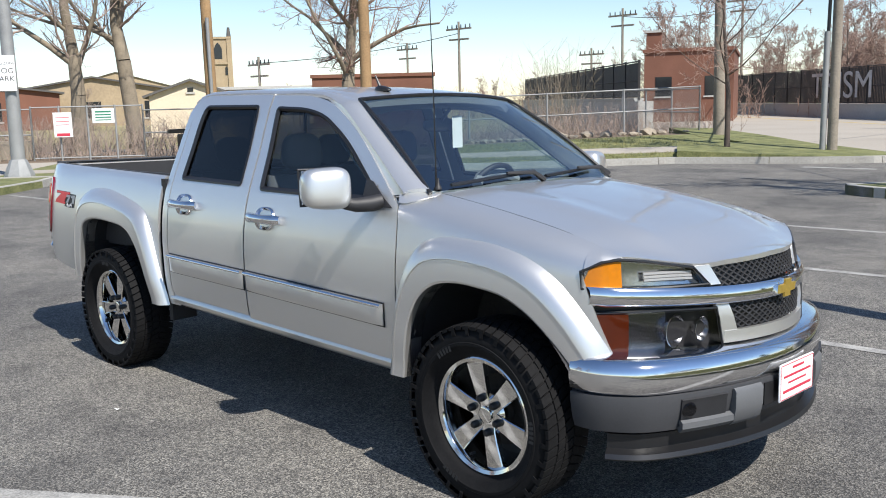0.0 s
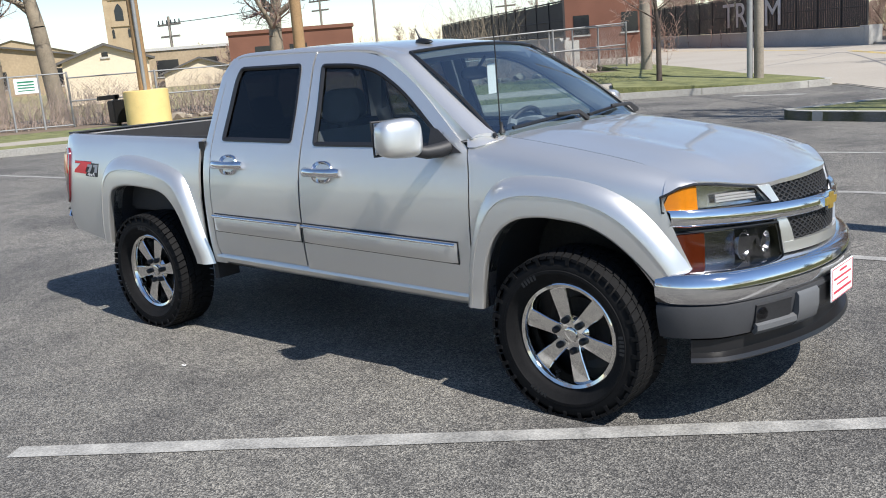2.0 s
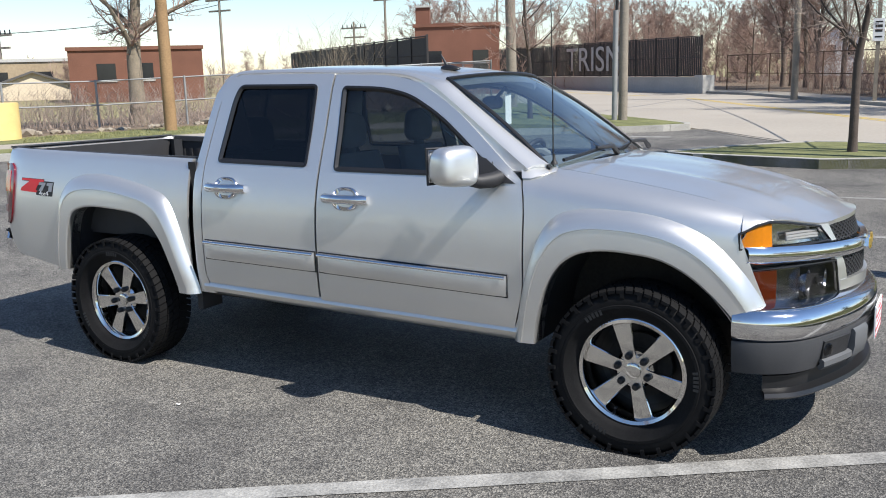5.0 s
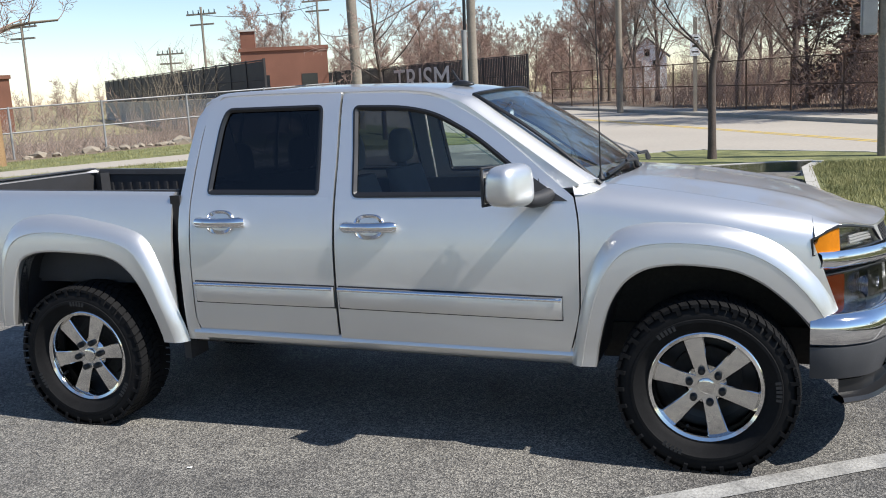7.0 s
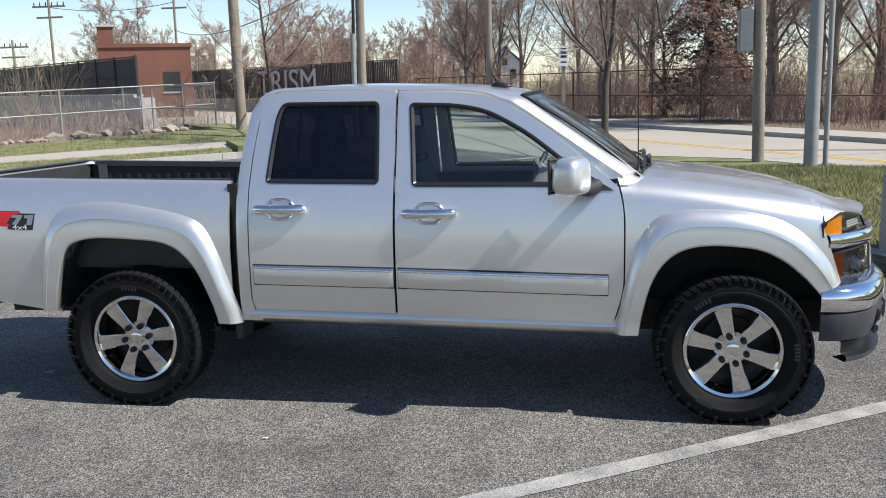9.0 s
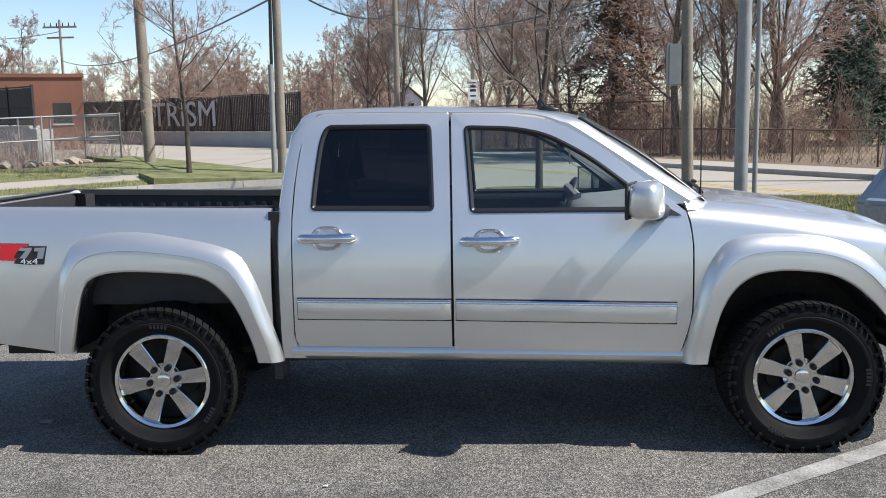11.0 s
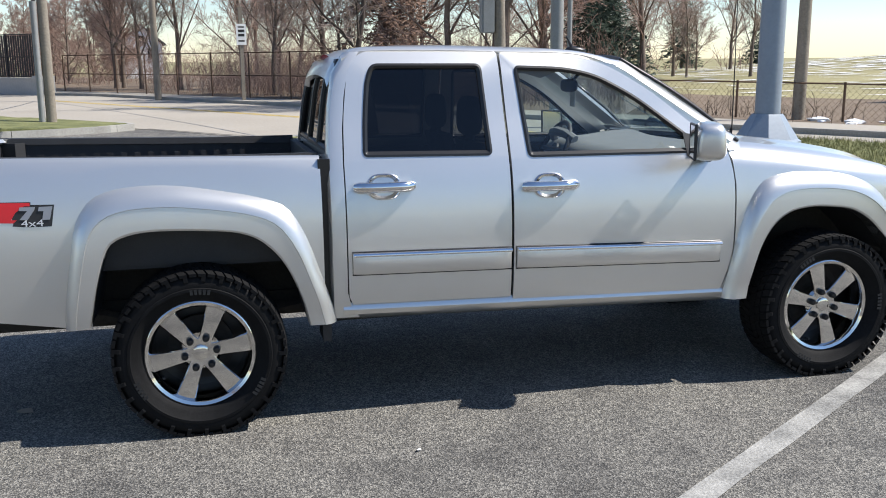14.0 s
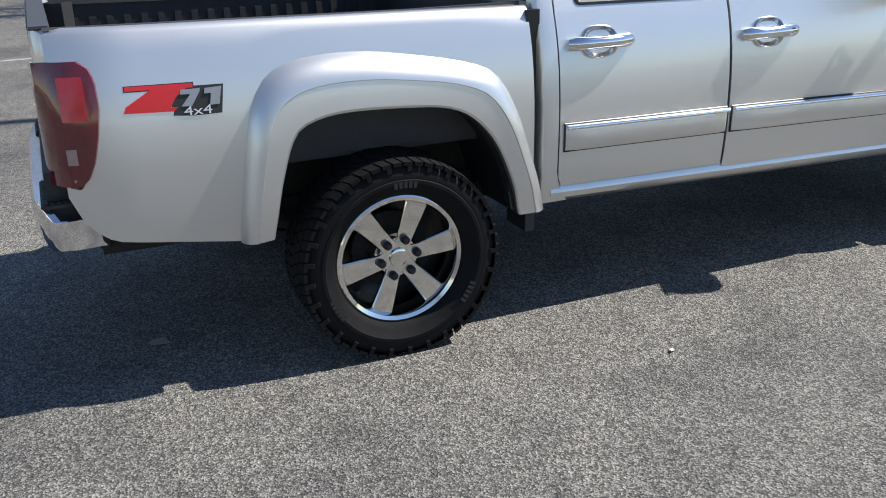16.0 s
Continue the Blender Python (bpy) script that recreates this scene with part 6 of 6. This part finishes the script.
chain_fence((-10.0, 24.3), (-21.4, 10.6), 1.45, 2.6, fence_ground, "grey chain-link fence along the verge", rails=(1.0, 0.52))
chain_fence((-21.4, 10.6), (-23.5, 8.0), 1.6, 0.9, fence_ground, "grey chain-link gates with sign boards", rails=(1.0, 0.03))
chain_fence((-23.5, 8.0), (-33, -3), 1.55, 2.6, fence_ground, "grey chain-link fence beside the gates", rails=(1.0, 0.5))
chain_fence((-10.0, 24.3), (-14.4, 26.4), 1.4, 1.6, lambda x, y: 0.45, "grey chain-link fence at the bridge", rails=(1.0, 0.45))


def rusty_fence():
    chain_fence(along(20.1, 19), along(20.1, -48), 0.98, 2.8, lambda x, y: 0.1 - 0.012 * max(0, x - 10), "rusty brown chain-link fence along the field", RUSTFENCE, 0.16)
    chain_fence((-7.6, 49), along(20.2, 19), 1.9, 2.6, lambda x, y: 0.1, "dark brown chain-link fence before the wood", RUSTFENCE, 0.18, (1.0, 0.5))


rusty_fence()


def bridge_wall(a, b, z0, z1, top_a, top_b, panel, label, cover):
    """A concrete parapet with black screen panels on it."""
    w = thing("bridge_wall", label, "wall")
    A, B = Vector(a), Vector(b)
    d = (B - A).normalized()
    n = Vector((-d.y, d.x)) * 0.15
    L = (B - A).length
    part("parapet", prism([tuple(A + n), tuple(A - n), tuple(B - n), tuple(B + n)], z0 - 0.3, z1), WALL, w, "pale concrete parapet")
    part("parapet_cap", prism([tuple(A + n * 1.3), tuple(A - n * 1.3), tuple(B - n * 1.3), tuple(B + n * 1.3)], z1 + 0.002, z1 + 0.07), WALL, w)
    k = round(L / panel)
    for i in range(k):
        p, q = A + d * L * i / k, A + d * L * (i + 1) / k
        zt0, zt1 = top_a + (top_b - top_a) * i / k, top_a + (top_b - top_a) * (i + 1) / k
        m = Vector((-d.y, d.x)) * 0.02
        bm = bmesh.new()
        # a close lattice of upright and level wires
        for j in range(13):
            c = p.lerp(q, (j + 0.5) / 13)
            h = (q - p).length / 13 * cover / 2
            e = d * h
            prism([tuple(c + e + m * 0.3), tuple(c - e + m * 0.3), tuple(c - e - m * 0.3), tuple(c + e - m * 0.3)], z1 + 0.1, zt0 - 0.04, bm)
        sc = part("screen", bm, BLACKFENCE, w, "black wire screen", kind="stuff")
        post = prism([tuple(p + d * 0.05 + m * 2), tuple(p - d * 0.05 + m * 2), tuple(p - d * 0.05 - m * 2), tuple(p + d * 0.05 - m * 2)], z1, zt0 + 0.06)
        part("screen_post", post, BLACKFENCE, w)
        bm = bmesh.new()
        for za, zb in ((zt0, zt1), (z1 + 0.14, z1 + 0.14), ((zt0 + z1) / 2, (zt1 + z1) / 2)):
            sweep([(p.x, p.y, za), (q.x, q.y, zb)], 0.03, 5, bm)
        part("screen_frame", bm, BLACKFENCE, w, kind="stuff")
    return w


near_wall = bridge_wall((-14.2, 27.2), (-47, 60), 0.0, 1.5, 2.95, 3.3, 2.6, "concrete bridge wall with black screens", 0.97)
far_wall = bridge_wall((-8.4, 46.4), (-37, 75), 0.0, 0.82, 3.05, 3.2, 2.6, "concrete bridge wall with black screens and spray paint", 0.8)
part("wall_end", prism([(-8.2, 46.0), (-7.7, 46.5), (-8.3, 47.1), (-8.8, 46.6)], 0, 0.98), WALL, far_wall, "concrete end block")
part("wall_end", prism([(-13.9, 26.7), (-13.5, 27.1), (-14.0, 27.6), (-14.4, 27.2)], 0, 1.45), WALL, near_wall, "white end block")
d = Vector((-1, 1, 0)).normalized()
mat_g = Matrix(((d.x * -1, 0, -d.y, 0), (d.y * -1, 0, -d.x * -1 * -1, 0), (0, 1, 0, 0), (0, 0, 0, 1)))
letters("TRISM", 2.3, GRAFFITI, far_wall, Matrix.Translation((-18.1, 55.95, 1.95)) @ Matrix.Rotation(radians(-45), 4, "Z") @ Matrix.Rotation(radians(90), 4, "X") @ Matrix.Diagonal((1.45, 1, 1, 1)), "spray_paint", "white spray-painted letters", 0.01)


def pole(x, y, z, h, r0, r1, mat, label, category="pole", lean=(0, 0)):
    p = thing("utility_pole", label, category, at=pose(x, y, z))
    part("shaft", tube((0, 0, -0.3), (lean[0] * h, lean[1] * h, h), r0, r1, 14), mat, p, smooth=60)
    return p


# the wooden pole in its yellow drum, with its conduit and a black bin box
p = pole(-18.0, 11.0, 0.1, 11, 0.17, 0.12, POLE_BROWN, "brown wooden pole standing in a yellow drum", lean=(0.02, -0.02))
part("conduit", tube((0.16, -0.1, 1.0), (0.3, -0.2, 4.0), 0.05, sides=10), GALV, p, "grey conduit", 60)
drum = bmesh.new()
for v0 in [0]:
    ring = [(0.62 * math.cos(a), 0.62 * math.sin(a)) for a in (2 * math.pi * i / 28 for i in range(28))]
    prism(ring, -0.15, 1.0, drum)
part("drum", drum, YELLOW, p, "yellow painted concrete drum", 40, 0.02)
b = thing("bin_box", "black post-mounted box beside the yellow drum", "box", at=pose(-19.1, 10.7, 0.12))
part("post", box(-0.05, 0.05, -0.05, 0.05, 0, 0.9), TRIM, b)
part("box_body", box(-0.16, 0.16, -0.2, 0.2, 0.1, 0.75), TRIM, b, bevel=0.03)
part("arm", box(-0.05, 0.05, -0.55, 0.1, 0.78, 0.9), TRIM, b)
pole(-14.6, 13.9, 0.25, 11, 0.17, 0.12, POLE_BROWN, "weathered brown wooden pole on the verge", lean=(-0.012, 0.01))
p = pole(-3.8, 19.8, 0.2, 10.5, 0.125, 0.1, POLE_WOOD, "grey-green wooden pole with a steel conduit", lean=(0.004, 0))
part("conduit", tube((-0.2, -0.1, -0.1), (-0.18, -0.1, 2.9), 0.075, sides=12), GALV, p, "galvanised conduit", 60)
part("cable", tube((-0.16, -0.1, 2.9), (-0.06, -0.1, 8), 0.045, sides=8), TRIM, p, "black cable", 60)
pole(-8.6, 23.0, 0.35, 11, 0.175, 0.14, POLE_WOOD, "pale weathered wooden pole", lean=(-0.01, 0))
p = pole(5.5, 12.25, 0.14, 10, 0.11, 0.085, POLE_WOOD, "dark weathered wooden pole with a box", lean=(-0.02, 0))
part("meter_box", box(-0.42, -0.18, -0.12, 0.12, 2.0, 2.75), GALV, p, "grey steel box", bevel=0.02)
p = pole(6.15, 11.05, 0.14, 10, 0.118, 0.105, GALV, "pale grey pole with a conduit")
part("conduit", tube((0.24, 0.0, 0), (0.24, 0, 7), 0.045, sides=10), GALV, p, "grey conduit", 60)
pole(14.3, 15.6, 0.12, 10, 0.16, 0.12, POLE_WOOD, "dark wooden pole beyond the road")
pole(-2.2, 37.5, 0.1, 9.5, 0.15, 0.11, POLE_WOOD, "brown wooden pole beyond the road")
for x, y, h in ((-52, 57, 11), (-43, 69, 12), (-58, 40, 8), (-50, 74, 9), (-64, 62, 10), (-35, 76, 13)):
    p = pole(x, y, 0, h - 2.5, 0.13, 0.1, POLE_WOOD, "far utility pole with crossarms", "pole")
    p["group"] = "far utility poles"
    part("crossarm", box(-1.5, 1.5, -0.06, 0.06, h - 3.2, h - 3.05), POLE_WOOD, p)
    part("crossarm", box(-1.2, 1.2, -0.06, 0.06, h - 4.1, h - 3.95), POLE_WOOD, p)
    for k in range(6):
        part("insulator", tube((-1.35 + 0.54 * k, 0, h - 3.05), (-1.35 + 0.54 * k, 0, h - 2.75), 0.06, 0.04, 6), TRIM, p)


def wire(a, b, sag, r, label="black cable hung between the poles"):
    A, B = Vector(a), Vector(b)
    pts = [A.lerp(B, i / 20) - Vector((0, 0, sag * 4 * (i / 20) * (1 - i / 20))) for i in range(21)]
    bm = sweep(pts, r, 5)
    return tagged(part("overhead_wire", bm, TRIM, None, label, 60), label, "cable", "overhead wires")


wire((-17.7, 10.8, 6.1), (-75, -20, 6.5), 0.6, 0.03)
wire((-17.7, 10.8, 6.1), (-14.7, 14.0, 6.3), 0.05, 0.022)
wire((-14.7, 14.0, 6.3), (-3.7, 19.8, 9.2), 0.4, 0.02)
wire((-3.75, 19.8, 5.3), (-2.3, 37.5, 6.2), 0.5, 0.03)
wire((-3.75, 19.8, 6.3), (5.4, 12.25, 7.2), 0.9, 0.02)
wire((-3.75, 19.8, 4.9), (-35, 76, 7), 1.0, 0.03)
wire((5.4, 12.3, 4.2), (14.3, 15.6, 5.4), 0.3, 0.02)
wire((5.4, 12.3, 4.2), (-2.3, 37.5, 5.8), 0.6, 0.025)
wire((14.3, 15.6, 5.4), (40, -20, 6), 0.6, 0.02)
wire((-43, 69, 8.8), (-35, 76, 9.5), 0.5, 0.03)
wire((-58, 40, 5), (-52, 57, 7.5), 0.4, 0.03)

# lamp post on its concrete footing
lp = thing("lamp_post", "blue-grey steel lamp post on a round concrete footing", "lamp post", at=pose(5.36, 3.12, 0.0))
ring = [(0.33 * math.cos(a), 0.33 * math.sin(a)) for a in (2 * math.pi * i / 32 for i in range(32))]
part("footing", prism(ring, -0.2, 0.82), KERB, lp, "pale concrete footing", 40)
rows = []
for r, z in ((0.33, 0.822), (0.33, 0.86), (0.3, 0.88), (0.16, 1.10), (0.145, 1.12)):
    rows.append([(r * (1 if i % 2 else 1) * math.cos(a), r * math.sin(a), z) for i, a in enumerate(2 * math.pi * i / 8 + 0.3 for i in range(8))])
part("base_cover", grid(rows, closed=True), POLE_GREY, lp, "tapered steel base cover", 20)
part("shaft", tube((0, 0, 0.83), (0, 0, 8.5), 0.122, 0.08, 20), POLE_GREY, lp, smooth=60)
lp2 = thing("lamp_post", "grey steel lamp post with a white sign board", "lamp post", at=pose(-16.6, 4.9, 0.14))
part("shaft", tube((0, 0, 0), (0, 0, 9), 0.16, 0.1, 20), GALV, lp2, smooth=60)
rows = [[(r * math.cos(a), r * math.sin(a), z) for a in (2 * math.pi * i / 8 + 0.4 for i in range(8))] for r, z in ((0.34, 0.0), (0.33, 0.06), (0.2, 0.36), (0.17, 0.4))]
part("base_cover", grid(rows, closed=True), GALV, lp2, "tapered base cover", 20)
part("footing", prism([(0.4 * math.cos(a), 0.4 * math.sin(a)) for a in (2 * math.pi * i / 24 for i in range(24))], -0.2, -0.004), KERB, lp2, "concrete footing", 40)


def sign_board(name, at, w, h, lines, label, mat=WHITE, ink=BLACK_INK, category="sign"):
    """A flat board facing -y of its pose, with lines of (text or None for a bar, size, z)."""
    s = thing(name, label, category, at=at)
    bd = part("board", box(-w / 2, w / 2, -0.01, 0.01, -h / 2, h / 2), mat, s, bevel=0.004)
    for text, size, z in lines:
        if text:
            letters(text, size, ink, s, Matrix.Translation((0, -0.012, z)) @ Matrix.Rotation(radians(90), 4, "X"))
        else:
            part("print_line", box(-w * 0.36, w * 0.36, -0.0125, -0.0105, z - size / 2, z + size / 2), ink, s)
    return s


sign_board("sign", pose(-16.45, 4.72, 2.5, 0, 0, 65), 0.46, 0.8, [("DOG ZONE", 0.085, 0.22), ("DOG", 0.17, 0.05), ("PARK", 0.17, -0.13)], "white sign board with black lettering on a lamp post")
sign_board("gate_sign", pose(-22.0, 9.6, 1.45, 0, 0, 51), 0.66, 0.45, [(None, 0.05, 0.12), (None, 0.04, 0.03), (None, 0.04, -0.05), (None, 0.03, -0.13)], "pale sign board with green print on the gate", WHITE, GREEN_INK)
s = sign_board("gate_sign", pose(-22.75, 8.65, 1.2, 0, 0, 51), 0.55, 0.75, [(None, 0.02, 0.22), (None, 0.02, 0.1), (None, 0.02, 0.0), (None, 0.09, -0.3)], "white notice board with a red foot on the gate", WHITE, RED_INK)
sp = thing("sign_post", "square post with a white sign board beside the pavement", "sign", at=pose(1.3, 33.0, 0.12, 0, 0, 6))
part("post", box(-0.07, 0.07, -0.07, 0.07, 0, 3.6), POLE_WOOD, sp)
part("board", box(-0.19, 0.19, -0.1, -0.075, 2.15, 2.95), WHITE, sp, "white sign board")
for z, h in ((2.83, 0.05), (2.68, 0.1), (2.52, 0.1), (2.3, 0.06)):
    part("print_line", box(-0.12, 0.12, -0.104, -0.101, z - h / 2, z + h / 2), BLACK_INK, sp)
sg = thing("diamond_sign", "diamond-shaped road sign seen from behind", "sign", at=pose(42, 46, 1.0, 0, 0, -40))
part("post", tube((0, 0, 0), (0, 0, 3), 0.05), GALV, sg)
bm = box(-0.45, 0.45, -0.02, 0.02, -0.45, 0.45)
bmesh.ops.rotate(bm, verts=bm.verts[:], cent=(0, 0, 0), matrix=Matrix.Rotation(radians(45), 3, "Y"))
bmesh.ops.translate(bm, verts=bm.verts[:], vec=(0, -0.08, 2.7))
part("board", bm, GALV, sg)

# concrete blocks and rubble
blocks = [(-24.5, 6.6, 20, 1.5), (-25.6, 8.0, 52, 1.6), (-24.0, 5.4, 45, 1.2)]
for x, y, rz, L in blocks:
    bm = box(-L / 2, L / 2, -0.35, 0.35, -0.1, 0.55)
    o = part("concrete_block", bm, STONE, None, "rough pale concrete block", None, 0.06)
    o.matrix_basis = pose(x, y, 0.14, 0, 0, rz)
    tagged(o, "rough pale concrete block before the fence", "block", "concrete blocks")
rnd = random.Random(5)
for i in range(70):
    k, o = rnd.uniform(0.5, 15), rnd.uniform(-0.5, 0.4)
    x, y = -9.6 - 0.64 * k - 0.77 * o, 23.9 - 0.77 * k + 0.64 * o
    bm = bmesh.new()
    bmesh.ops.create_icosphere(bm, subdivisions=1, radius=1)
    s = rnd.uniform(0.1, 0.28) if i % 4 == 0 else rnd.uniform(0.06, 0.16)
    for v in bm.verts:
        v.co *= rnd.uniform(0.75, 1.15)
        v.co = (v.co.x * s * 1.4, v.co.y * s, v.co.z * s * 0.6)
    ob = part("stone", bm, STONE, None)
    ob.matrix_basis = pose(x, y, verge_z(x, y, 6.4) + s * 0.25, 0, 0, rnd.uniform(0, 180))
    tagged(ob, "rough pale stone along the fence foot", "stone", "stones along the fence")

# litter and old snow along the far pavement
bm = bmesh.new()
for i in range(60):
    x, y = along(rnd.uniform(19.3, 20.4), rnd.uniform(-30, 6))
    s = rnd.uniform(0.05, 0.3)
    r = bmesh.ops.create_icosphere(bm, subdivisions=1, radius=s)
    for v in r["verts"]:
        v.co = (v.co.x * rnd.uniform(0.8, 1.6) + x, v.co.y * rnd.uniform(0.8, 1.4) + y, v.co.z * 0.4 + 0.14)
tagged(part("old_snow", bm, SNOW, None, "last heaps of old snow along the pavement", kind="stuff"), "last heaps of old snow along the pavement", "snow")
bm = bmesh.new()
for i in range(2600):
    x, y = 56 + rnd.gauss(0, 16), 42 + rnd.gauss(0, 16)
    if math.hypot(x, y) < 34:
        continue
    w, dd = rnd.uniform(0.5, 2.6), rnd.uniform(0.06, 0.3)
    a = radians(35 + rnd.gauss(0, 16))
    rowsn = [[], []]
    for k in range(7):
        u = (k / 6 - 0.5) * w
        for row, sg_ in zip(rowsn, (-1, 1)):
            off = sg_ * dd * (1 - (2 * k / 6 - 1) ** 2) * rnd.uniform(0.5, 1)
            px, py = x + u * math.cos(-a) - off * math.sin(-a), y + u * math.sin(-a) + off * math.cos(-a)
            row.append((px, py, ground_height(px, py) + 0.05))
    grid(rowsn, bm)
tagged(part("snow_streaks", bm, SNOW, None, "streaks of old snow on the far rise", kind="stuff"), "streaks of old snow on the far rise", "snow")

# ---- buildings ----
def house(name, at, w, d, h, roof, wall_mat, roof_mat, label, category="house", windows=()):
    """A building with its front on -y; roof: ridge height over the eaves, 0 for a flat roof with a coping."""
    b = thing(name, label, category, at=at)
    part("wall", box(-w / 2, w / 2, 0, d, -1, h), wall_mat, b)
    if roof:
        bm = bmesh.new()
        for y0, y1 in ((-0.25, d + 0.25),):
            a = [bm.verts.new(v) for v in ((-w / 2 - 0.3, y0, h - 0.1), (0, y0, h + roof), (w / 2 + 0.3, y0, h - 0.1), (-w / 2 - 0.3, y1, h - 0.1), (0, y1, h + roof), (w / 2 + 0.3, y1, h - 0.1))]
            for f in ((0, 1, 4, 3), (1, 2, 5, 4)):
                bm.faces.new([a[i] for i in f])
        part("roof", thick(bm, -0.12), roof_mat, b)
        for y in (0.0, d - 0.1):
            part("gable", plate([(-w / 2, h), (w / 2, h), (0, h + roof)], y, y + 0.1), wall_mat, b)
    else:
        part("coping", box(-w / 2 - 0.1, w / 2 + 0.1, -0.1, d + 0.1, h + 0.003, h + 0.22), roof_mat, b)
    for x, z, ww, hh in windows:
        wd = part("window", box(x - ww / 2, x + ww / 2, -0.03, 0.05, z - hh / 2, z + hh / 2), DARKGLASS, b)
        bm = box(x - ww / 2 - 0.08, x + ww / 2 + 0.08, -0.07, 0.0, z - hh / 2 - 0.1, z - hh / 2 - 0.01)
        part("window_sill", bm, WALL, wd)
    return b


house("garage", pose(-38.5, 22.3, 0, 0, 0, 60), 4.2, 7, 2.25, 0.75, CREAM, ROOFING, "cream garage with a low gable roof", windows=[(0, 2.55, 0.3, 0.22)])
house("brick_building", pose(-40.65, 36.9, 0, 0, 0, 47), 7.9, 4, 3.3, 0, BRICK, BRICK, "low red brick building with a flat roof", "building", [(-1.8, 2.0, 1.1, 1.0), (0.4, 2.0, 1.1, 1.0)])
house("store_building", pose(-56, 38, 0, 0, 0, 55), 10, 8, 2.9, 0, BRICK_PALE, WALL, "low flat-roofed store building", "building", [(-3, 1.6, 1.6, 1.2), (0, 1.6, 1.6, 1.2), (3, 1.6, 1.6, 1.2)])
house("shed", pose(-50, 36.5, 0, 0, 0, 55), 5, 5, 1.2, 0.9, CREAM, ROOFING, "small shed with a dark roof")
house("row_house", pose(-60, 27, 0, 0, 0, 62), 16, 8, 2.6, 1.3, BRICK_PALE, ROOFING, "grey-roofed house beyond the gates", windows=[(-4, 1.6, 1, 1.2), (0, 1.6, 1, 1.2), (4, 1.6, 1, 1.2)])
house("row_house", pose(-58, 15, 0, 0, 0, 70), 16, 8, 2.8, 1.0, BRICK, ROOFING, "brown brick house beyond the gates", windows=[(-4, 1.6, 1, 1.2), (0, 1.6, 1, 1.2), (4, 1.6, 1, 1.2)])
bb = house("brick_building", pose(-24.6, 48.8, 0, 0, 0, 26), 5.4, 12, 4.3, 0, BRICK, BRICK, "red brick building with a chimney", "building", [(1.5, 2.2, 1.0, 1.2), (-1.5, 2.2, 1.0, 1.2)])
part("chimney", box(-2.7, -1.8, 1.0, 1.9, 4, 5.6), BRICK, bb, "square brick chimney")
part("chimney_cap", box(-2.8, -1.7, 0.9, 2.0, 5.6, 5.72), WALL, bb)
house("white_house", pose(-6.0, 86, 0, 0, 0, 5), 3.6, 6, 3.2, 1.7, WHITE, ROOFING, "white gabled house among the trees", windows=[(-0.8, 2.4, 0.6, 0.9), (0.8, 2.4, 0.6, 0.9), (0, 3.6, 0.5, 0.7)])

tower = thing("church_tower", "pale stone church tower with four pinnacles", "tower", at=pose(-163, 102, 0, 0, 0, 58))
part("shaft", box(-2.5, 2.5, 0, 5, -1, 15.6), BRICK_PALE, tower)
part("cornice", box(-2.75, 2.75, -0.25, 5.25, 10.2, 10.7), BRICK_PALE, tower)
part("cornice", box(-2.75, 2.75, -0.25, 5.25, 15.3, 15.75), BRICK_PALE, tower)
for x in (-2.3, 2.3):
    for y in (0.2, 4.8):
        part("pinnacle", tube((x, y, 15.5), (x, y, 17.6), 0.5, 0.25, 6), ROOFING, tower)
        part("buttress", box(x - 0.5, x + 0.5, y - 0.5, y + 0.5, -1, 15.2), BRICK_PALE, tower)
arch = [(-0.8, 11.3), (0.8, 11.3), (0.8, 13.3), (0.45, 14.1), (0, 14.6), (-0.45, 14.1), (-0.8, 13.3)]
part("window", plate(arch, -0.06, 0.05), DARKGLASS, tower, "dark pointed window")
for x in (-1.5, 1.5):
    part("window", plate([(x - 0.25, 8), (x + 0.25, 8), (x + 0.25, 9.4), (x, 9.9), (x - 0.25, 9.4)], -0.06, 0.05), DARKGLASS, tower, "narrow dark window")
house("church_nave", pose(-176, 86, 0, 0, 0, 60), 22, 20, 6.0, 3.0, BRICK_PALE, ROOFING, "pale stone church nave with a dark roof", "church")

# small marks on the asphalt near the truck
for x, y, r, mat, lab in ((0.896, -1.318, 0.014, WHITE, "flattened scrap of white paper"), (-0.846, -0.388, 0.045, STONE, "pale fallen leaf on the asphalt")):
    bm = bmesh.new()
    vs = [bm.verts.new((x + r * rnd.uniform(0.6, 1.2) * math.cos(a), y + r * rnd.uniform(0.5, 1) * math.sin(a), 0.006 + rnd.uniform(0, 0.006))) for a in (2 * math.pi * i / 8 for i in range(8))]
    bm.faces.new(vs)
    tagged(part("litter", thick(bm, 0.002), mat, None), lab, "litter")
